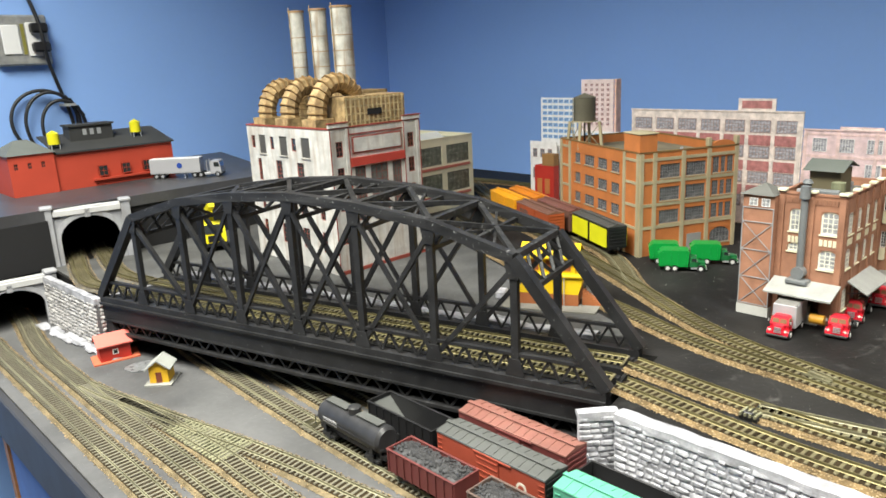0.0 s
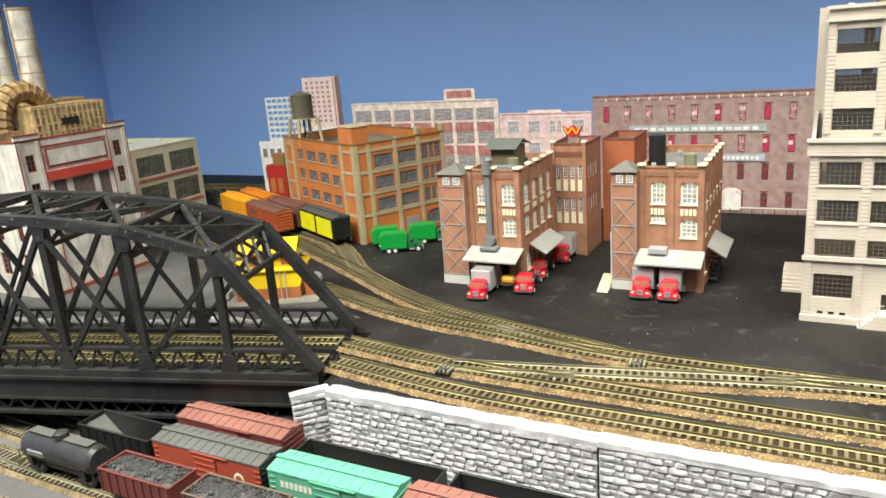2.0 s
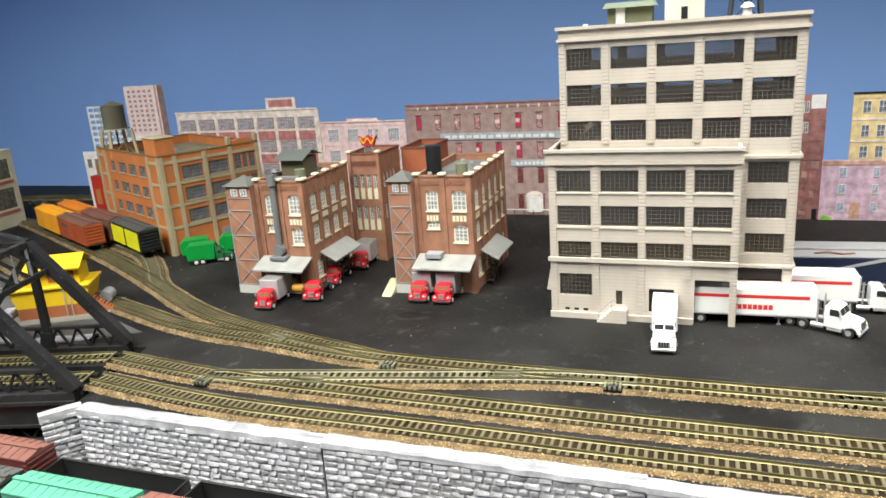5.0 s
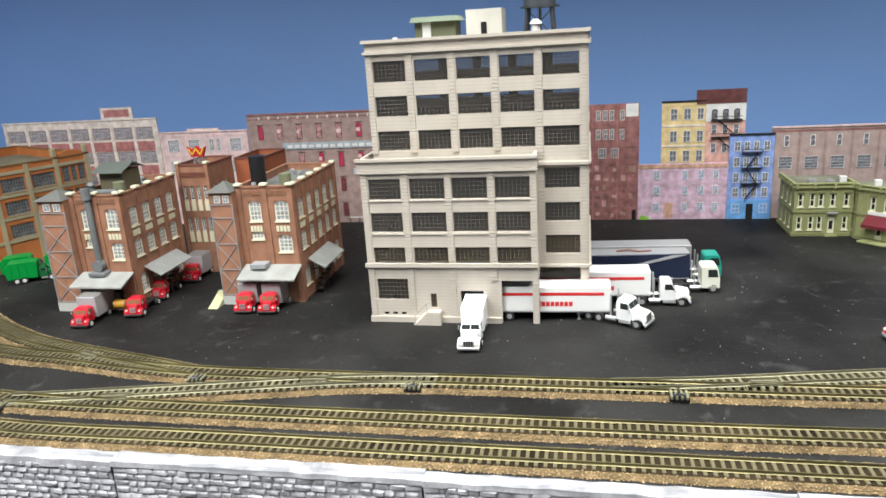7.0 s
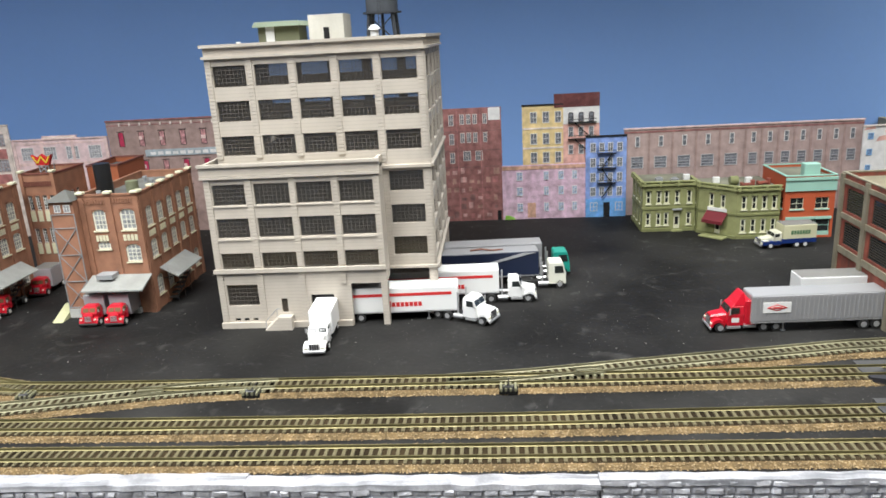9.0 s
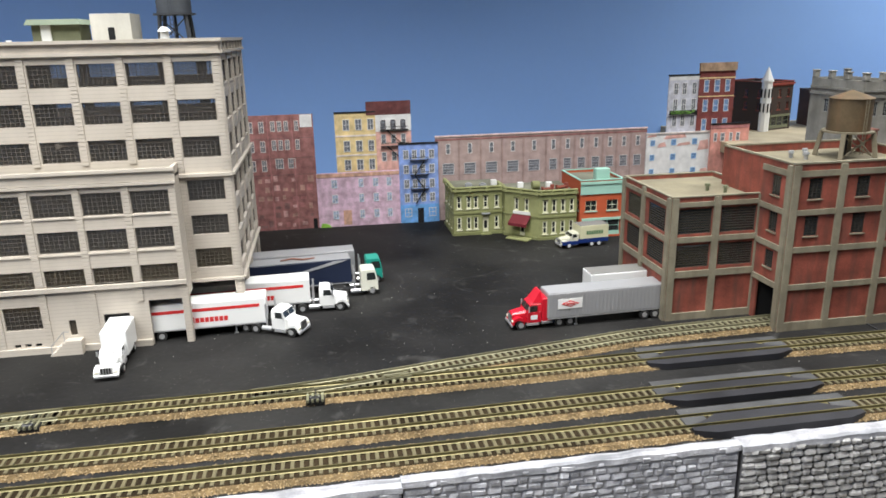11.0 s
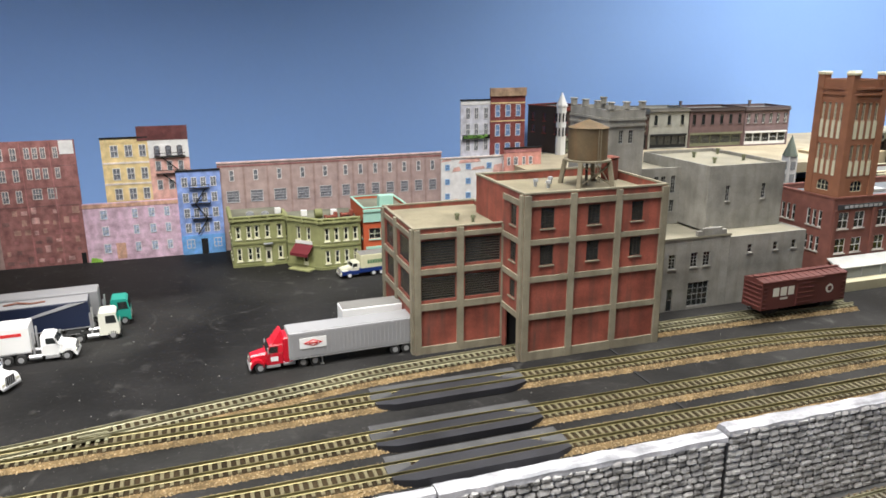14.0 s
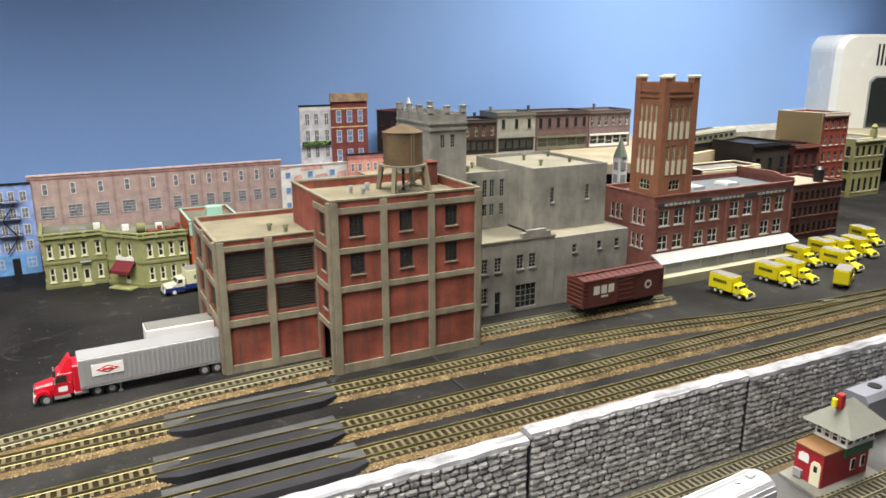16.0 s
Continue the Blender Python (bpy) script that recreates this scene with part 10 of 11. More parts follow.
def boxcar(label, at, L, body_m, roof_m, end_m=None, door_m=None, bars=None, emblem=None, rib=True, group="", panels=None, large=False):
    root = thing("boxcar", label, "boxcar", at, group)
    half, z0, z1 = 0.0168, 0.0098, 0.0465
    part("body", MB().box(-L / 2 + 0.0006, L / 2 - 0.0006, -half, half, z0, z1), body_m, root)
    part("roof", MB().prism([(-half - 0.0008, z1), (half + 0.0008, z1), (half + 0.0004, z1 + 0.0012), (0, z1 + 0.0042), (-half - 0.0004, z1 + 0.0012)], "x", -L / 2, L / 2), roof_m, root)
    n = int(L / 0.0105)
    for k in range(1, n):
        u = -L / 2 + L * k / n
        part("roof_rib", MB().prism([(-half - 0.0005, z1 + 0.0012), (half + 0.0005, z1 + 0.0012), (half, z1 + 0.0019), (0, z1 + 0.0049), (-half, z1 + 0.0019)], "x", u - 0.0006, u + 0.0006), roof_m, root)
    part("running_board", MB().box(-L / 2 - 0.0005, L / 2 + 0.0005, -0.0026, 0.0026, z1 + 0.0049, z1 + 0.0058), roof_m if not panels else M_ROOFBLACK, root)
    for s in (-1, 1):
        part("end_panel", MB().box(*sorted((s * (L / 2 - 0.0006), s * (L / 2))), -half, half, z0, z1), end_m or body_m, root)
        ribs = MB()
        for k in range(6):
            z = z0 + 0.003 + k * 0.0058
            ribs.cbox(*sorted((s * L / 2, s * (L / 2 + 0.0011))), -half + 0.0012, half - 0.0012, z, z + 0.0026, 0.0005)
        part("end_corrugation", ribs, end_m or body_m, root)
        for k in range(6):
            z = z0 + 0.003 + k * 0.0055
            for e in (-1, 1):
                part("ladder_rung", MB().box(*sorted((e * (L / 2 - 0.0075), e * (L / 2 - 0.0015))), *sorted((s * half, s * (half + 0.0009))), z, z + 0.0007), body_m, root)
        dm = door_m or body_m
        if rib:
            d = MB().box(-0.0145, 0.0145, *sorted((s * half, s * (half + 0.001))), z0 + 0.001, z1 - 0.001)
            door = part("sliding_door", d, dm, root)
            for k in range(5):
                part("door_rib", MB().box(-0.0135, 0.0135, *sorted((s * (half + 0.001), s * (half + 0.0017))), z0 + 0.004 + k * 0.0065, z0 + 0.0052 + k * 0.0065), dm, door)
            part("door_track", MB().box(-0.03, 0.018, *sorted((s * half, s * (half + 0.0018))), z1 - 0.0016, z1 - 0.0004), body_m, root)
        if panels:
            for a, b in ((-L / 2 + 0.003, -0.004), (0.004, L / 2 - 0.003)):
                part("side_panel", MB().box(a, b, *sorted((s * (half + 0.0018), s * (half + 0.0024))), z0 + 0.002, z1 - 0.003), panels, root)
        if bars:
            b = MB()
            for k in range(7):
                u = (L * 0.13 + k * (0.0125 if large else 0.0052)) * (1 if s > 0 else -1)
                wide = 0.0098 if large else 0.0036
                if abs(u) < L / 2 - 0.009 - wide:
                    b.box(*sorted((u, u + (wide if s > 0 else -wide))), *sorted((s * half, s * (half + 0.0002))), z0 + (0.017 if large else 0.022), z0 + 0.0285)
            b.box(*sorted((s * L * 0.2, s * (L * 0.2 + 0.012))), *sorted((s * half, s * (half + 0.0002))), z0 + 0.012, z0 + 0.0145)
            part("lettering", b, bars, root)
        if emblem:
            part("emblem", MB().cyl((-s * L * 0.3, s * half, z0 + 0.018), (-s * L * 0.3, s * (half + 0.0003), z0 + 0.018), 0.0062, n=14), emblem, root)
            part("emblem_core", MB().cyl((-s * L * 0.3, s * half, z0 + 0.018), (-s * L * 0.3, s * (half + 0.0005), z0 + 0.018), 0.0036, n=12), body_m, root)
    part("underframe", MB().box(-L / 2 + 0.002, L / 2 - 0.002, -0.006, 0.006, 0.0068, z0), M_TRUCKB, root)
    for x in (-L / 2 + 0.023, L / 2 - 0.023):
        bogie(root, x)
    couplers(root, L)
    return root


def open_car(label, at, L, m, z1=0.034, load=None, slope=False, group="", name="hopper_car"):
    root = thing(name, label, "freight car", at, group)
    half, z0, t = 0.0168, 0.0095, 0.0012
    part("side", MB().box(-L / 2, L / 2, -half, -half + t, z0, z1), m, root)
    part("side", MB().box(-L / 2, L / 2, half - t, half, z0, z1), m, root)
    for s in (-1, 1):
        part("end_wall", MB().box(*sorted((s * (L / 2 - t), s * L / 2)), -half + t, half - t, z0 if not slope else z0 + 0.01, z1), m, root)
        part("top_rail", MB().cbox(-L / 2 - 0.0006, L / 2 + 0.0006, *sorted((s * (half - t - 0.0004), s * (half + 0.0009))), z1, z1 + 0.0013, 0.0003), m, root)
        for k in range(9):
            u = -L / 2 + 0.002 + (L - 0.005) * k / 8
            part("side_post", MB().box(u, u + 0.0016, *sorted((s * half, s * (half + 0.0011))), z0, z1 - 0.0002), m, root)
    for s in (-1, 1):
        part("end_rail", MB().box(*sorted((s * (L / 2 + 0.0006), s * (L / 2 - t))), -half + t, half - t, z1, z1 + 0.0012), m, root)
    part("floor", MB().box(-L / 2 + t, L / 2 - t, -half + t, half - t, z0, z0 + 0.0015), m, root)
    if slope:
        for s in (-1, 1):
            part("slope_sheet", MB().prism([(s * (L / 2 - t), z1 - 0.004), (s * (L / 2 - 0.032), z0 + 0.0016), (s * (L / 2 - t), z0 + 0.0016)], "y", -half + t, half - t), M_ROOFBLACK, root)
    if load:
        rnd = random.Random(int(L * 1e4) + len(label))
        b = MB()
        nx, ny = 16, 6
        P = [[(-L / 2 + t + (L - 2 * t) * i / nx, -half + t + (2 * half - 2 * t) * j / ny, z1 - 0.003 + 0.0055 * math.sin(math.pi * j / ny) * min(1, 3 * math.sin(math.pi * i / nx)) + rnd.uniform(-0.0005, 0.0005)) for j in range(ny + 1)] for i in range(nx + 1)]
        for i in range(nx):
            for j in range(ny):
                b.face([P[i][j], P[i + 1][j], P[i + 1][j + 1], P[i][j + 1]])
        part("coal_bed", b, load, root, "heaped black coal load")
        lumps = MB()
        for k in range(420):
            i, j = rnd.uniform(0.4, nx - 0.4), rnd.uniform(0.4, ny - 0.4)
            p = P[int(i)][int(j)]
            q = P[int(i) + 1][int(j) + 1]
            f = rnd.random()
            x, y = p[0] + (q[0] - p[0]) * f, p[1] + (q[1] - p[1]) * rnd.random()
            z, s = max(p[2], q[2]) - 0.0004, rnd.uniform(0.0008, 0.0018)
            lumps.cbox(x - s, x + s, y - s * 0.8, y + s * 0.8, z - s * 0.5, z + s * 0.7, s * 0.5)
        tagged(part("coal_load", lumps, load, root), kind="stuff")
    part("underframe", MB().box(-L / 2 + 0.003, L / 2 - 0.003, -0.006, 0.006, 0.0068, z0), M_TRUCKB, root)
    for x in (-L / 2 + 0.02, L / 2 - 0.02):
        bogie(root, x)
    couplers(root, L)
    return root


def tank_car(label, at, L):
    root = thing("tank_car", label, "tank car", at)
    r, zc = 0.0155, 0.0275
    m = mat("satin_black_tank", (0.03, 0.03, 0.032), 0.35, var=0.2, blotch=40)
    t = MB()
    for a, b, ra, rb in ((-L / 2 + 0.004, -L / 2 + 0.008, r * 0.8, r), (-L / 2 + 0.008, L / 2 - 0.008, r, r), (L / 2 - 0.008, L / 2 - 0.004, r, r * 0.8)):
        t.cyl((a, 0, zc), (b, 0, zc), ra, rb, n=24)
    part("tank", t, m, root)
    for k in range(1, 6):
        u = -L / 2 + 0.008 + (L - 0.016) * k / 6
        part("band", MB().cyl((u - 0.0007, 0, zc), (u + 0.0007, 0, zc), r + 0.0004, n=24, caps=False), m, root)
    part("dome", MB().cyl((0, 0, zc + r - 0.003), (0, 0, zc + r + 0.006), 0.0075, n=16).cyl((0, 0, zc + r + 0.006), (0, 0, zc + r + 0.008), 0.0075, 0.004, n=16), m, root)
    part("walkway", MB().box(-L / 2 + 0.012, -0.009, -0.0055, 0.0055, zc + r + 0.001, zc + r + 0.002).box(0.009, L / 2 - 0.012, -0.0055, 0.0055, zc + r + 0.001, zc + r + 0.002), M_ROOFBLACK, root)
    for s in (-1, 1):
        part("hand_rail", MB().tube([(-L / 2 + 0.004, s * (r + 0.0012), zc), (L / 2 - 0.004, s * (r + 0.0012), zc)], 0.0005), M_BLACK, root)
        part("lettering", MB().box(0.015, 0.04, *sorted((s * (r - 0.0006), s * (r + 0.0006))), zc - 0.003, zc + 0.0025), M_CHROME, root)
    part("sill", MB().box(-L / 2, L / 2, -0.0075, 0.0075, 0.0075, 0.0125), M_BLACK, root)
    for s in (-1, 1):
        part("saddle", MB().box(*sorted((s * L * 0.33, s * (L * 0.33 + 0.006))), -0.014, 0.014, 0.0126, 0.02), M_BLACK, root)
        part("grab_rail", MB().tube([(s * L / 2, -0.014, 0.0125), (s * L / 2, -0.014, 0.023), (s * L / 2, 0.014, 0.023), (s * L / 2, 0.014, 0.0125)], 0.0005), M_BLACK, root)
    for x in (-L / 2 + 0.02, L / 2 - 0.02):
        bogie(root, x)
    couplers(root, L)
    return root


def on_yard(x, y0, y1):
    return pose(x, (y0 + y1) / 2, YARD + RAIL_TOP, 0, 0, 90)


M_PALE = mat("pale_car_lettering", (0.6, 0.58, 0.5), 0.6)
tank_car("black tank car with dome in the yard", on_yard(0.4255, 0.542, 0.662), 0.118)
open_car("oxide red hopper car heaped with coal", on_yard(0.4245, 0.43, 0.527), 0.097, M_BOXRED, load=M_COAL, z1=0.0335)
open_car("dark brown hopper car heaped with coal", on_yard(0.4245, 0.313, 0.415), 0.1, mat("dark_brown_car", (0.09, 0.06, 0.05), 0.6), load=M_COAL, z1=0.0335)
open_car("oxide red hopper car heaped with coal", on_yard(0.4245, 0.2, 0.301), 0.1, M_BOXRED, load=M_COAL, z1=0.0335)
open_car("empty black hopper car with slope sheets", on_yard(0.4695, 0.507, 0.614), 0.107, M_BLACK, z1=0.041, slope=True)
boxcar("orange-red boxcar with dark grey ribbed roof", on_yard(0.468, 0.358, 0.498), 0.14, M_BOXORANGE, M_ROOFBLACK, end_m=M_BLACK, emblem=M_PALE, bars=None)
boxcar("seafoam green boxcar with pale lettering bars", on_yard(0.468, 0.217, 0.349), 0.132, M_SEAFOAM, M_SEAFOAM, bars=M_PALE, emblem=M_BLACK)
boxcar("faded brown boxcar with plain ribbed roof", on_yard(0.468, 0.07, 0.209), 0.139, M_BROWNCAR, M_PINKROOF)
boxcar("oxide red boxcar with faded pink roof", on_yard(0.5135, 0.369, 0.511), 0.142, M_BOXRED, M_PINKROOF, emblem=M_PALE, bars=M_PALE)
open_car("long empty black gondola beside the stone wall", on_yard(0.5135, 0.206, 0.363), 0.156, M_BLACK, z1=0.03, name="gondola_car")
open_car("long empty black gondola beside the stone wall", on_yard(0.5135, 0.03, 0.196), 0.16, M_BLACK, z1=0.03, name="gondola_car")
boxcar("oxide red boxcar with pale letter bars on the factory spur", pose(0.784, -1.35, RAIL_TOP, 0, 0, 91.5), 0.142, M_BOXDARK, M_BOXDARK, bars=M_PALE, emblem=M_PALE, large=True)


def along(pts, y):
    """Pose of a car centred where the track through pts passes y."""
    c = smooth(pts, 0.004)
    i = min(range(1, len(c) - 1), key=lambda k: abs(c[k].y - y))
    d = c[min(len(c) - 1, i + 8)] - c[max(0, i - 8)]
    return pose(c[i].x, c[i].y, RAIL_TOP, 0, 0, math.degrees(math.atan2(d.y, d.x)))


boxcar("black boxcar with bright yellow side panels", along(SIDING, 0.705), 0.135, M_BLACK, M_ROOFBLACK, panels=mat("bright_yellow_panel", (0.72, 0.7, 0.02), 0.5), rib=False)
boxcar("dull maroon boxcar beside the orange factory", along(SIDING, 0.835), 0.135, M_BROWNCAR, M_PINKROOF)
boxcar("bright orange boxcar beside the orange factory", along(SIDING, 0.965), 0.135, M_ORANGE, mat("bright_orange_roof", (0.7, 0.24, 0.02), 0.5))
boxcar("orange-red boxcar with brown roof on the ladder track", along(LADDER, 0.85), 0.14, mat("rust_orange_car", (0.36, 0.075, 0.025), 0.55, var=0.15), M_BROWNCAR, bars=M_ROOFBLACK)
boxcar("yellow-orange boxcar on the ladder track", along(LADDER, 0.985), 0.135, mat("amber_car", (0.82, 0.36, 0.02), 0.5), mat("amber_roof", (0.85, 0.4, 0.02), 0.5))


def silver_coach():
    root = thing("passenger_coach", "silver streamlined passenger coach in the yard", "passenger coach", pose(0.432, -1.095, YARD + RAIL_TOP, 0, 0, 94))
    L, half = 0.28, 0.0175
    m = mat("bright_silver_coach", (0.5, 0.5, 0.52), 0.35, 0.6, var=0.06)
    prof = [(-half, 0.009), (half, 0.009), (half, 0.036)] + [(half * math.cos(a), 0.036 + 0.0125 * math.sin(a)) for a in [math.pi * k / 10 for k in range(1, 10)]] + [(-half, 0.036)]
    part("body", MB().prism(prof, "x", -L / 2, L / 2), m, root)
    for k in range(9):
        a = math.pi * (k + 0.5) / 9
        part("roof_flute", MB().cyl((-L / 2 + 0.002, half * math.cos(a), 0.036 + 0.0125 * math.sin(a)), (L / 2 - 0.002, half * math.cos(a), 0.036 + 0.0125 * math.sin(a)), 0.0005, n=5), m, root)
    for s in (-1, 1):
        for k in range(10):
            u = -L / 2 + 0.03 + k * 0.023
            part("window", MB().box(u, u + 0.014, *sorted((s * half, s * (half + 0.0003))), 0.024, 0.032), M_CABGLASS, root)
        part("end_diaphragm", MB().cbox(*sorted((s * L / 2, s * (L / 2 + 0.003))), -0.007, 0.007, 0.009, 0.034, 0.0006), M_BLACK, root)
    part("roof_vent", MB().cbox(-L / 2 + 0.012, -L / 2 + 0.02, -0.003, 0.003, 0.0483, 0.0498, 0.0005).cyl((-L / 2 + 0.034, 0, 0.048), (-L / 2 + 0.034, 0, 0.0495), 0.003, n=10), M_STEELGREY, root)
    for x in (-L / 2 + 0.045, L / 2 - 0.045):
        bogie(root, x)
    return root


silver_coach()


def grey_diesel():
    root = thing("diesel_locomotive", "blue-grey diesel locomotive with dark roof vents", "locomotive", pose(0.508, -1.57, YARD + RAIL_TOP, 0, 0, 91))
    m = mat("blue_grey_loco", (0.2, 0.21, 0.25), 0.45, var=0.1)
    L, half = 0.21, 0.0165
    part("body", MB().prism([(-half, 0.01), (half, 0.01), (half, 0.04), (half * 0.7, 0.0465), (-half * 0.7, 0.0465), (-half, 0.04)], "x", -L / 2, L / 2), m, root)
    for k in range(5):
        x = -L / 2 + 0.03 + k * 0.036
        part("roof_fan", MB().cyl((x, 0, 0.0465), (x, 0, 0.0478), 0.0075, n=16), M_BLACK, root)
    part("side_grille", MB().box(-0.07, 0.07, -half - 0.0004, -half, 0.03, 0.037).box(-0.07, 0.07, half, half + 0.0004, 0.03, 0.037), M_BLACK, root)
    for x in (-L / 2 + 0.04, L / 2 - 0.04):
        bogie(root, x)
    return root


grey_diesel()

# ---- red industrial building on the raised board ----
RZ = 0.1082
M_REDMILL = mat("matt_red_siding", (0.42, 0.05, 0.025), 0.7, var=0.08)
M_BLKROOF = mat("matt_black_roof", (0.035, 0.036, 0.036), 0.8, var=0.2)


def red_mill():
    root = thing("red_mill", "long red mill with black roof and yellow roof tanks", "mill building", pose(0.371, 1.617, RZ, 0, 0, 0))
    fr = dict(cols=2, rows=2, frame_mat=M_REDMILL, pane_mat=M_DARKPANE, fw=0.001, mw=0.0006)
    F = Matrix()
    ops = glaze(root, F, [(0.009, 0.017), (0.034, 0.042), (0.059, 0.067)], [(0.053, 0.066)], **fr)
    part("wall", wall_mb(0.085, 0.082, ops, 0.002), M_REDMILL, root)
    part("wall", MB().box(0.0, 0.002, 0.002, 0.11, 0, 0.082).box(0.083, 0.085, 0.002, 0.11, 0.0, 0.082).box(0.0, 0.085, 0.11, 0.112, 0, 0.082), M_REDMILL, root)
    hip = MB()
    e = 0.004
    b = [(-e, -e, 0.0822), (0.085 + e, -e, 0.0822), (0.085 + e, 0.112 + e, 0.0822), (-e, 0.112 + e, 0.0822)]
    t = [(0.03, 0.055, 0.108), (0.055, 0.055, 0.108)]
    hip.face([b[0], b[1], t[1], t[0]]), hip.face([b[1], b[2], t[1]]), hip.face([b[2], b[3], t[0], t[1]]), hip.face([b[3], b[0], t[0]]), hip.face(b[::-1])
    part("hip_roof", hip, mat("grey_hip_roof", (0.12, 0.13, 0.12), 0.8), root)
    ops = glaze(root, F, [(0.168, 0.187), (0.217, 0.235), (0.263, 0.28)], [(0.02, 0.042)], **fr)
    part("wall", wall_mb(0.25, 0.075, [(a - 0.0852, c - 0.0852, z, y) for a, c, z, y in ops], 0.002), M_REDMILL, root, at=T(0.0852, 0.006))
    part("wall", MB().box(0.333, 0.3352, 0.0082, 0.11, 0, 0.075).box(0.0852, 0.3352, 0.11, 0.112, 0, 0.075), M_REDMILL, root)
    part("lean_roof", MB().prism([(0.0, 0.0755), (0.116, 0.104), (0.116, 0.107), (0.0, 0.0785)], "x", 0.0895, 0.339), M_BLKROOF, root)
    part("loading_ledge", MB().box(0.155, 0.3, -0.002, 0.0058, 0.012, 0.016), M_REDMILL, root)
    part("monitor", MB().box(0.14, 0.23, 0.06, 0.1, 0.088, 0.124).box(0.137, 0.233, 0.056, 0.104, 0.124, 0.128), M_BLKROOF, root, "black roof monitor")
    for u in (0.167, 0.182, 0.197):
        part("monitor_window", MB().box(u, u + 0.008, 0.0592, 0.06, 0.105, 0.118), M_STEELGREY, root)
    yel = mat("yellow_roof_tank", (0.68, 0.62, 0.02), 0.45)
    for x, y, z in ((0.098, 0.03, 0.086), (0.278, 0.055, 0.0925)):
        for a, b2 in ((-1, -1), (1, -1), (1, 1), (-1, 1)):
            part("tank_leg", MB().box(x + a * 0.008 - 0.0008, x + a * 0.008 + 0.0008, y + b2 * 0.008 - 0.0008, y + b2 * 0.008 + 0.0008, z - 0.004, z + 0.008), M_STEELGREY, root)
        part("roof_tank", MB().cyl((x, y, z + 0.0082), (x, y, z + 0.03), 0.0115, n=16).cyl((x, y, z + 0.03), (x, y, z + 0.0365), 0.012, 0.001, n=16), yel, root, "bright yellow roof tank")
    return root


red_mill()

# ---- outlet box and black cable on the side wall ----
OB = WALL_Y - 0.0005
ob_ = thing("outlet_box", "metal outlet box with white receptacle and two black plugs", "outlet box", T(0.52, OB, 0.365))
part("cover", MB().cbox(-0.06, 0.055, -0.022, 0, 0, 0.112, 0.004), mat("galvanised_cover", (0.42, 0.42, 0.4), 0.45, 0.5, var=0.25, blotch=60), ob_)
part("receptacle", MB().cbox(-0.045, -0.008, -0.026, -0.0222, 0.025, 0.09, 0.003), M_WHITEP, ob_)
part("receptacle", MB().cbox(0.006, 0.035, -0.026, -0.0222, 0.02, 0.095, 0.003), M_WHITEP, ob_)
part("slot", MB().box(-0.004, 0.003, -0.0245, -0.0222, 0.025, 0.092), mat("olive_strip", (0.25, 0.23, 0.05), 0.6), ob_)
for z in (0.04, 0.082):
    part("plug", MB().cbox(0.012, 0.048, -0.05, -0.0262, z - 0.011, z + 0.011, 0.004), M_BLACK, ob_)
cable = thing("power_cable", "black power cable tied in hanging loops on the wall", "cable", T(0, OB, 0))


def cable_run(name, pts, r=0.0042):
    cu = bpy.data.curves.new(name, "CURVE")
    cu.dimensions, cu.bevel_depth, cu.bevel_resolution = "3D", r, 3
    sp = cu.splines.new("NURBS")
    sp.points.add(len(pts) - 1)
    for q, p in zip(sp.points, pts):
        q.co = (*p, 1)
    sp.use_endpoint_u, sp.order_u = True, 4
    ob = new(name, cu)
    cu.materials.append(M_BLACK)
    ob.parent = cable
    return ob


cable_run("cord", [(0.5, -0.03, 0.62), (0.515, -0.03, 0.58), (0.548, -0.035, 0.5), (0.553, -0.055, 0.42), (0.555, -0.04, 0.38), (0.575, -0.03, 0.31), (0.59, -0.025, 0.26), (0.6, -0.022, 0.2), (0.585, -0.02, 0.16)])
rr = random.Random(3)
for k, (cx, cz, rx, rz_) in enumerate(((0.535, 0.235, 0.075, 0.075), (0.55, 0.225, 0.062, 0.08), (0.57, 0.215, 0.05, 0.07))):
    pts = [(cx + rx * math.cos(a), -0.02 - 0.008 * k - 0.006 * math.sin(2 * a), cz + rz_ * math.sin(a)) for a in [2 * math.pi * i / 14 + 0.4 for i in range(16)]]
    cable_run("loop", pts, 0.004)
part("cable_tie", MB().box(0.575, 0.6, -0.048, -0.005, 0.268, 0.274), M_STEELGREY, cable)

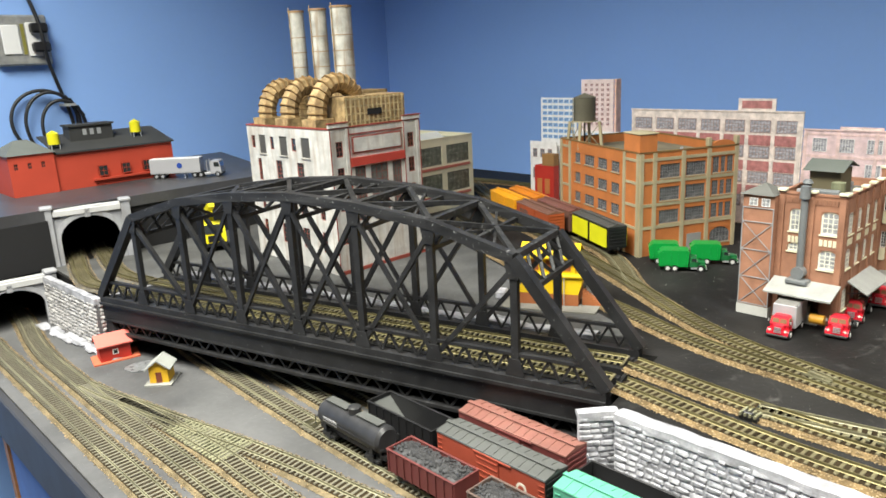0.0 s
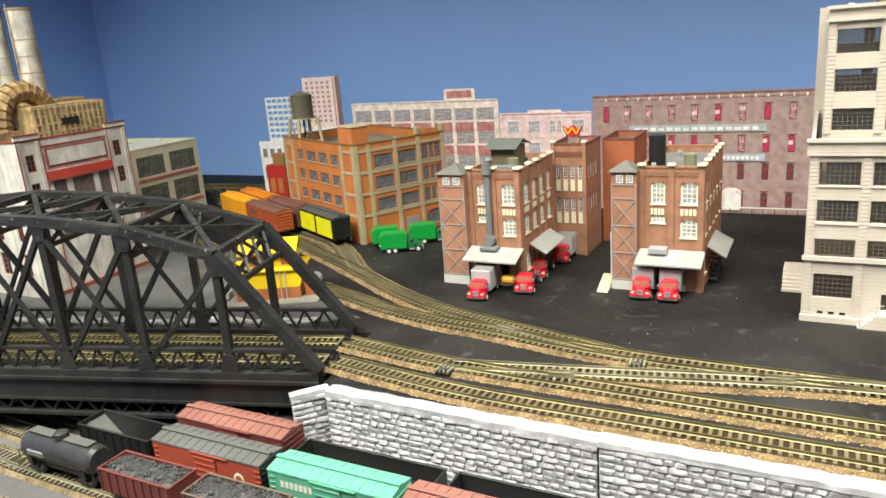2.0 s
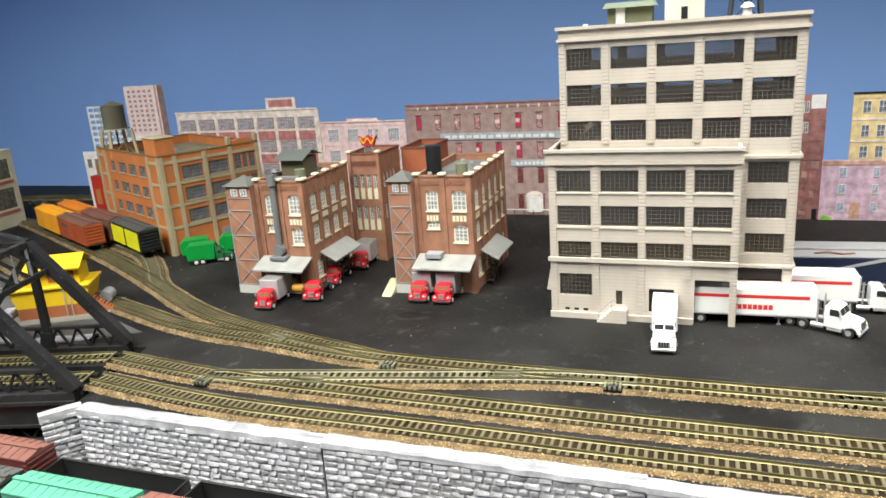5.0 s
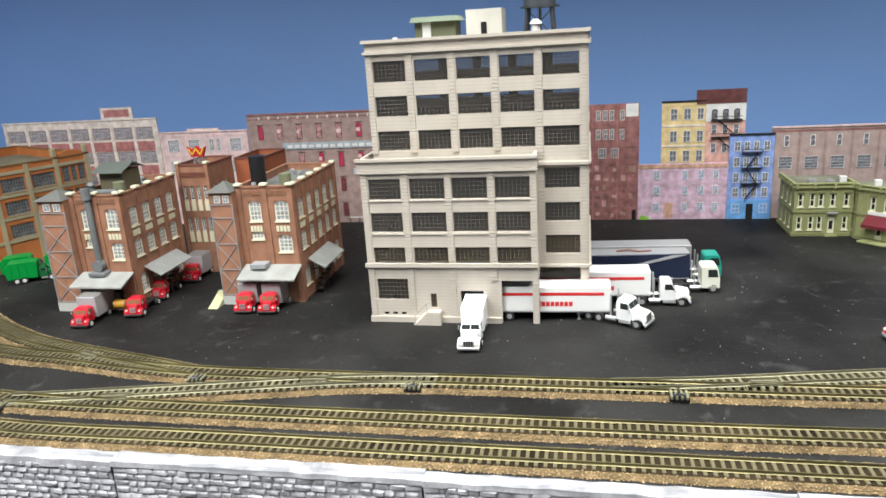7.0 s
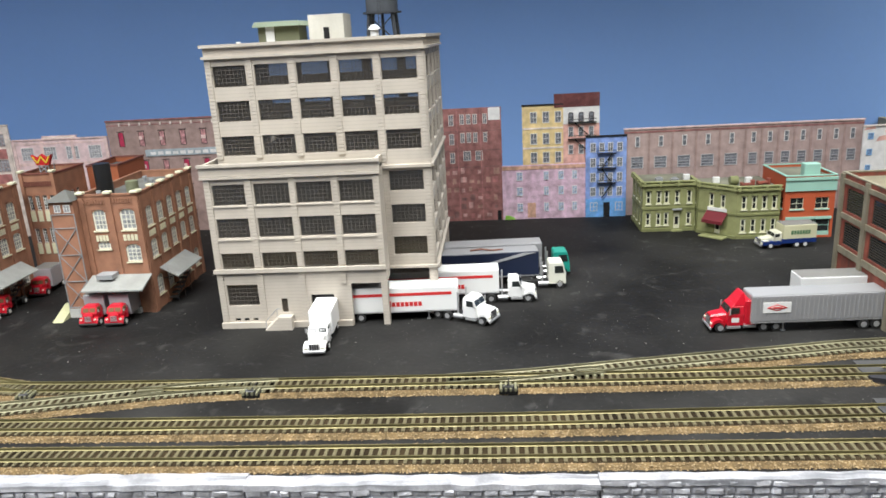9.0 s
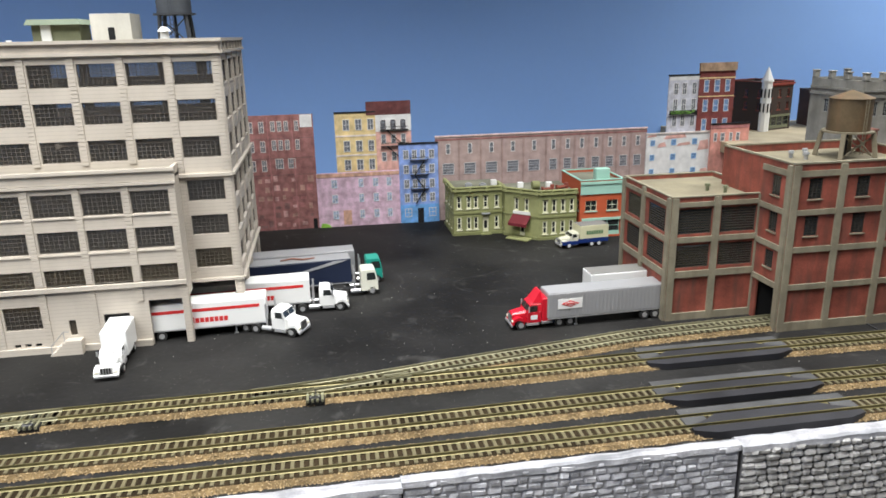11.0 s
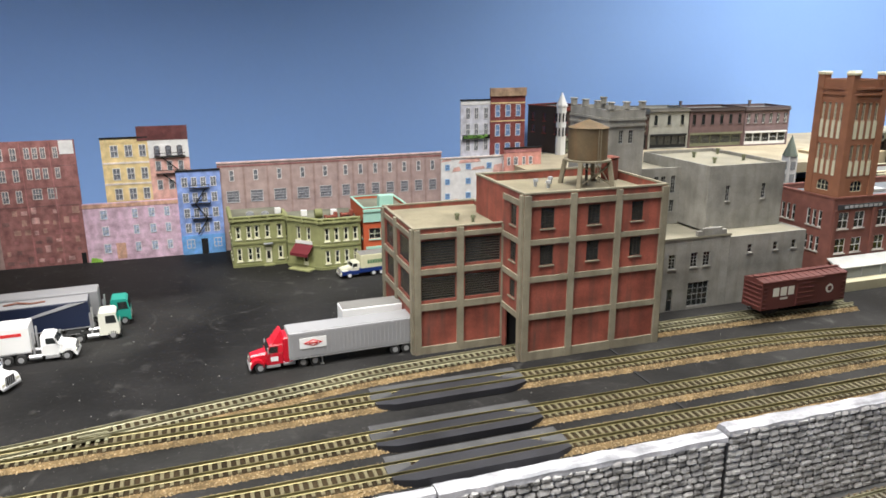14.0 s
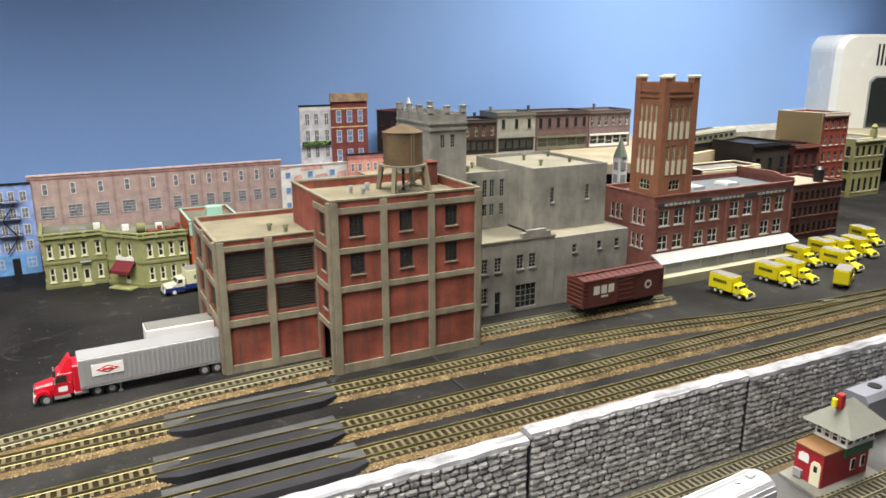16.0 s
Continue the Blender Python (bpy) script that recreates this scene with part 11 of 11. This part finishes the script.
# ---- lower yard sheds ----
def little_shed(label, x, y, rz, wall_m, roof_m, w, d, h, base_m):
    root = thing("trackside_shed", label, "shed", pose(x, y, YARD + 0.0002, 0, 0, rz))
    part("base", MB().prism([(-w * 0.75, -d * 0.75), (w * 0.7, -d * 0.85), (w * 0.8, d * 0.7), (-w * 0.7, d * 0.75)], "z", 0, 0.0022), base_m, root)
    part("body", MB().prism([(-w / 2, 0.0023), (w / 2, 0.0023), (w / 2, h), (0, h + w * 0.38), (-w / 2, h)], "y", -d / 2, d / 2), wall_m, root)
    for s in (-1, 1):
        part("roof_slope", MB().prism([(0, h + w * 0.38), (s * (w / 2 + 0.005), h - 0.0035), (s * (w / 2 + 0.005), h - 0.0015), (0, h + w * 0.38 + 0.002)], "y", -d / 2 - 0.004, d / 2 + 0.004), roof_m, root)
    part("door", MB().box(-0.004, 0.004, -d / 2 - 0.0008, -d / 2, 0.0023, 0.018), mat("brown_door", (0.15, 0.04, 0.02), 0.6), root)
    part("window", MB().box(-w / 2 - 0.0007, -w / 2, -0.004, 0.004, 0.011, 0.019), M_WHITEP, root)
    part("window_pane", MB().box(-w / 2 - 0.001, -w / 2 - 0.0007, -0.0028, 0.0028, 0.0122, 0.0178), M_DARK, root)
    return root


little_shed("small red trackside shed on an orange base", 0.348, 1.114, 81, mat("barn_red", (0.42, 0.03, 0.02), 0.6), mat("salmon_roof", (0.6, 0.13, 0.1), 0.6), 0.029, 0.044, 0.029, mat("salmon_base", (0.5, 0.12, 0.06), 0.7))
little_shed("small yellow trackside shed with grey roof", 0.362, 0.972, -40, mat("golden_yellow", (0.62, 0.36, 0.02), 0.6), mat("pale_grey_roof", (0.3, 0.31, 0.29), 0.8, var=0.2), 0.026, 0.027, 0.025, mat("pale_grey_base", (0.23, 0.23, 0.21), 0.9, var=0.4))
pud = MB()
ring = [(0.36 + 0.021 * math.cos(a) * (1 + 0.1 * math.sin(3 * a)), 1.045 + 0.022 * math.sin(a) * (1 + 0.12 * math.cos(2 * a))) for a in [2 * math.pi * k / 18 for k in range(18)]]
solo("plaster_spill", pud.prism(ring, "z", YARD + 0.0002, YARD + 0.0012), mat("pale_spill", (0.17, 0.175, 0.18), 0.3, var=0.6, blotch=120), "pale glossy plaster spill on the yard board", "spill", kind="stuff")
sp2 = MB()
rr = random.Random(8)
for k in range(26):
    f = k / 25
    x, y = 0.318 + 0.03 * f + rr.uniform(-0.006, 0.006), 1.36 - 0.25 * f
    s = rr.uniform(0.005, 0.012)
    sp2.cbox(x - s, x + s, y - s, y + s, YARD, YARD + 0.002 + s * 0.3, s * 0.45)
solo("plaster_drift", sp2, M_WHITEPLASTER, "white plaster drift along the stone abutment foot", "plaster drift", kind="stuff")

# ---- signal tower in the yard ----
def signal_tower():
    root = thing("signal_tower", "red and green signal tower with grey hip roof", "signal tower", pose(0.4655, -1.3746, YARD + 0.0002) @ Matrix.Diagonal((0.79, 0.8, 1, 1)))
    red, grn = mat("deep_red_paint", (0.32, 0.015, 0.025), 0.5), mat("dark_green_paint", (0.02, 0.09, 0.05), 0.5)
    part("plaster_base", MB().prism([(-0.035, -0.055), (0.03, -0.062), (0.036, 0.0), (0.03, 0.06), (-0.028, 0.066), (-0.042, 0.02)], "z", 0, 0.003), mat("dusty_tower_base", (0.2, 0.2, 0.175), 0.9, var=0.25), root)
    part("ground_floor", MB().box(-0.02, 0.02, -0.044, 0.01, 0.0032, 0.03), red, root)
    part("lean_to", MB().box(-0.02, 0.02, 0.0102, 0.047, 0.0032, 0.039), red, root)
    part("lean_to_trim", MB().box(-0.0215, 0.0215, 0.0102, 0.0485, 0.0392, 0.041), mat("brown_trim_board", (0.2, 0.1, 0.04), 0.7), root)
    part("green_band", MB().box(-0.0225, 0.0225, -0.0465, 0.0095, 0.0302, 0.041), grn, root)
    fr = dict(cols=1, rows=2, frame_mat=M_WHITEP, pane_mat=M_DARKPANE, fw=0.0018, mw=0.0009)
    part("upper_room", MB().box(-0.019, 0.019, -0.043, 0.006, 0.0412, 0.056), mat("tan_interior", (0.25, 0.12, 0.05), 0.7), root)
    part("roof_plate", MB().box(-0.0225, 0.0225, -0.0465, 0.0095, 0.0552, 0.0575).box(-0.0235, 0.0235, -0.0475, 0.0105, 0.041, 0.0422), M_WHITEP, root)
    for F, L, n in ((pose(-0.0225, 0.0095, 0, 0, 0, -90), 0.056, 4), (pose(0.0225, -0.0465, 0, 0, 0, 90), 0.056, 4), (pose(-0.0225, -0.0465, 0, 0, 0, 0), 0.045, 4), (pose(0.0225, 0.0095, 0, 0, 0, 180), 0.045, 4)):
        for a, b in spans(0.0, L, n, 0.0012):
            window(root, F, a, b, 0.0424, 0.0551, inset=0.0, **fr)
    roof = MB()
    e = 0.013
    b = [(-0.0225 - e, -0.0465 - e, 0.0576), (0.0225 + e, -0.0465 - e, 0.0576), (0.0225 + e, 0.0095 + e, 0.0576), (-0.0225 - e, 0.0095 + e, 0.0576)]
    t = [(0, -0.026, 0.084), (0, -0.011, 0.084)]
    roof.face([b[0], b[1], t[0]]), roof.face([b[1], b[2], t[1], t[0]]), roof.face([b[2], b[3], t[1]]), roof.face([b[3], b[0], t[0], t[1]]), roof.face(b[::-1])
    part("hip_roof", roof, mat("grey_green_shingle", (0.21, 0.215, 0.185), 0.85, var=0.12, grain=250), root)
    part("chimney", MB().box(-0.004, 0.004, -0.004, 0.004, 0.076, 0.092), mat("signal_red", (0.4, 0.02, 0.02), 0.5), root)
    part("roof_lamp", MB().cyl((0, 0.012, 0.081), (0, 0.012, 0.089), 0.0035, n=12), M_YELP, root)
    part("door", MB().prism([(-0.018, 0.0034), (-0.004, 0.0034), (-0.004, 0.026), (-0.0075, 0.0295), (-0.0145, 0.0295), (-0.018, 0.026)], "y", 0.0471, 0.0482), M_CREAM, root, "cream arched door")
    part("door_light", MB().box(-0.0135, -0.0085, 0.0482, 0.0486, 0.0185, 0.025), M_DARK, root)
    part("sign_plate", MB().prism([(0.0, 0.0235), (0.0145, 0.0235), (0.0145, 0.031), (0.011, 0.0335), (0.003, 0.0335), (0.0, 0.031)], "y", 0.0471, 0.0478), M_WHITEP, root)
    part("vent_box", MB().box(0.006, 0.0175, 0.0471, 0.0515, 0.005, 0.0135), M_STEELGREY, root)
    for y in (-0.012, -0.032):
        part("lower_window", MB().box(-0.021, -0.02, y - 0.004, y + 0.004, 0.012, 0.025), M_WHITEP, root)
        part("lower_pane", MB().box(-0.0213, -0.021, y - 0.003, y + 0.003, 0.013, 0.024), M_DARK, root)
    return root


signal_tower()

# ---- yellow sand house with crane by the bridge ----
def sand_house():
    root = thing("sand_house", "yellow trackside sand house with brick base and barrel", "sand house", pose(0.775, 0.605, 0.0014, 0, 0, -62))
    yel = mat("sand_house_yellow", (0.66, 0.44, 0.01), 0.6, var=0.1)
    brick = mat("orange_brown_base", (0.3, 0.1, 0.035), 0.8, var=0.2)
    part("ground_pad", MB().prism([(-0.06, -0.045), (0.07, -0.05), (0.08, 0.03), (0.03, 0.05), (-0.055, 0.045)], "z", 0, 0.002), mat("dusty_grey_pad", (0.17, 0.165, 0.145), 0.9, var=0.3), root)
    part("brick_base", MB().box(-0.045, 0.045, -0.026, 0.026, 0.0022, 0.018), brick, root)
    part("bin", MB().prism([(-0.045, 0.0182), (0.045, 0.0182), (0.052, 0.042), (-0.052, 0.042)], "y", -0.026, 0.026), yel, root)
    part("bin_ledge", MB().cbox(-0.054, 0.054, -0.029, 0.029, 0.0422, 0.046, 0.0008), yel, root)
    part("upper_house", MB().box(-0.03, 0.04, -0.02, 0.02, 0.0462, 0.07), yel, root)
    for u in (-0.022, 0.0, 0.022):
        part("shutter", MB().box(u, u + 0.012, -0.0208, -0.02, 0.05, 0.064), brick, root)
    for s in (-1, 1):
        part("roof_slope", MB().prism([(0.0, 0.082), (s * 0.028, 0.068), (s * 0.028, 0.0702), (0.0, 0.0842)], "x", -0.036, 0.046), yel, root)
    for k in range(7):
        part("step", MB().box(0.05 + k * 0.0035, 0.054 + k * 0.0035, -0.02, -0.008, 0.0022, 0.022 - k * 0.0028), brick, root)
    part("ladder", MB().box(0.018, 0.0192, -0.0285, -0.0275, 0.0022, 0.046).box(0.0255, 0.0267, -0.0285, -0.0275, 0.0022, 0.046), M_STEELGREY, root)
    part("barrel", MB().cyl((0.058, 0.01, 0.011), (0.058, 0.034, 0.011), 0.009, n=16), M_STEELGREY, root, "grey barrel lying beside the house")
    part("bench", MB().cbox(-0.075, -0.06, -0.01, 0.01, 0.0, 0.012, 0.002), M_STONE, root)
    return root


sand_house()
# yellow and black machine seen behind the bridge
fl = thing("yellow_crane_truck", "yellow and black crane truck behind the bridge", "crane truck", pose(0.622, 1.305, 0.0014, 0, 0, -108) @ Matrix.Diagonal((1.25, 1.35, 1.25, 1)))
part("deck", MB().cbox(-0.045, 0.03, -0.017, 0.017, 0.008, 0.014, 0.001), M_BLACK, fl)
part("cab", MB().prism([(0.0, 0.0142), (0.03, 0.0142), (0.03, 0.028), (0.022, 0.042), (0.0, 0.042)], "y", -0.016, 0.016), M_YELP, fl)
part("windscreen", MB().prism([(0.0304, 0.0285), (0.0308, 0.029), (0.0235, 0.041), (0.0228, 0.0405)], "y", -0.012, 0.012), M_CABGLASS, fl)
part("grille", MB().box(0.03, 0.031, -0.009, 0.009, 0.016, 0.026), M_BLACK, fl)
part("boom", MB().beam((-0.03, 0, 0.05), (0.035, 0, 0.075), 0.008, 0.009), M_YELP, fl)
part("boom_post", MB().box(-0.036, -0.022, -0.008, 0.008, 0.0142, 0.052), M_YELP, fl)
for x in (-0.034, -0.015, 0.018):
    axle(fl, x, 0.017, 0.0065)
for x, y, lab in ((0.7, 1.45, "tan plywood crate behind the bridge"),):
    cr = thing("wooden_crate", lab, "crate", pose(x, y, 0.0002, 0, 0, 12))
    part("box", MB().cbox(-0.014, 0.014, -0.012, 0.012, 0, 0.036, 0.0012), mat("tan_crate", (0.5, 0.34, 0.12), 0.7), cr)
    for z in (0.006, 0.02, 0.03):
        part("batten", MB().box(-0.0148, 0.0148, -0.013, -0.012, z, z + 0.003), mat("tan_batten", (0.55, 0.4, 0.18), 0.7), cr)

# ---- white appliance standing at the far end ----
def appliance():
    root = thing("white_appliance", "large white plastic housing with vent slots and dark window", "appliance", pose(1.42, -2.92, 0.11, 0, 0, -112))
    m = mat("glossy_white_housing", (0.72, 0.72, 0.68), 0.25, var=0.03, bump=0.0)
    b = MB()
    w, h, d = 0.34, 0.29, 0.2
    prof = []
    for k in range(9):
        a = math.pi / 2 * k / 8
        prof.append((w / 2 - 0.05 + 0.05 * math.sin(a), h - 0.05 + 0.05 * math.cos(a)))
    poly = [(-w / 2, 0), (w / 2, 0)] + [(x, z) for x, z in reversed(prof)] + [(-x, z) for x, z in prof]
    inner = [(x * 0.93, 0.008 + z * 0.95) for x, z in poly]
    n = len(poly)
    for i in range(n):
        j = (i + 1) % n
        b.face([(poly[i][0], 0.02, poly[i][1]), (poly[j][0], 0.02, poly[j][1]), (poly[j][0], d, poly[j][1]), (poly[i][0], d, poly[i][1])])
        b.face([(inner[i][0], 0, inner[i][1]), (inner[j][0], 0, inner[j][1]), (poly[j][0], 0.02, poly[j][1]), (poly[i][0], 0.02, poly[i][1])])
    b.face([(x, 0, z) for x, z in inner])
    b.face([(x, d, z) for x, z in poly])
    part("housing", b, m, root)
    for k in range(14):
        part("vent_slot", MB().box(-0.05 + k * 0.013, -0.044 + k * 0.013, -0.0012, -0.0001, 0.2, 0.262), M_DARK, root)
    pts = [(-0.06, 0.02), (0.13, 0.02), (0.13, 0.15), (0.115, 0.165), (-0.045, 0.165), (-0.06, 0.15)]
    part("window_frame", MB().prism([(x * 1.06, z + (0.005 if z > 0.1 else -0.005)) for x, z in pts], "y", -0.004, -0.0002), M_STEELGREY, root)
    part("dark_window", MB().prism(pts, "y", -0.0055, -0.0042), M_DARKPANE, root)
    return root


appliance()

# ---- loose crumbs on the black board ----
crumbs = MB()
rr = random.Random(11)
for k in range(450):
    x, y = rr.uniform(0.66, 1.33), rr.uniform(-1.4, 0.6)
    s = rr.uniform(0.0002, 0.0006)
    crumbs.box(x - s, x + s, y - s * 0.8, y + s * 0.8, 0.0, s)
solo("crumbs", crumbs, mat("pale_crumbs", (0.3, 0.29, 0.27), 0.8), "tiny pale crumbs scattered on the black board", "debris", kind="stuff")

drum = thing("oil_drum", "amber drum lying at the mill dock", "drum", pose(0.8875, 0.2865, 0.0138, 90, 0, 4))
part("shell", MB().cyl((0, 0, -0.008), (0, 0, 0.008), 0.006, n=18), mat("amber_drum_paint", (0.55, 0.28, 0.03), 0.5, var=0.15), drum)
for z in (-0.0075, -0.0025, 0.0025, 0.0068):
    part("rib", MB().cyl((0, 0, z), (0, 0, z + 0.0008), 0.0063, n=18), mat("amber_drum_paint", (0.55, 0.28, 0.03), 0.5, var=0.15), drum)
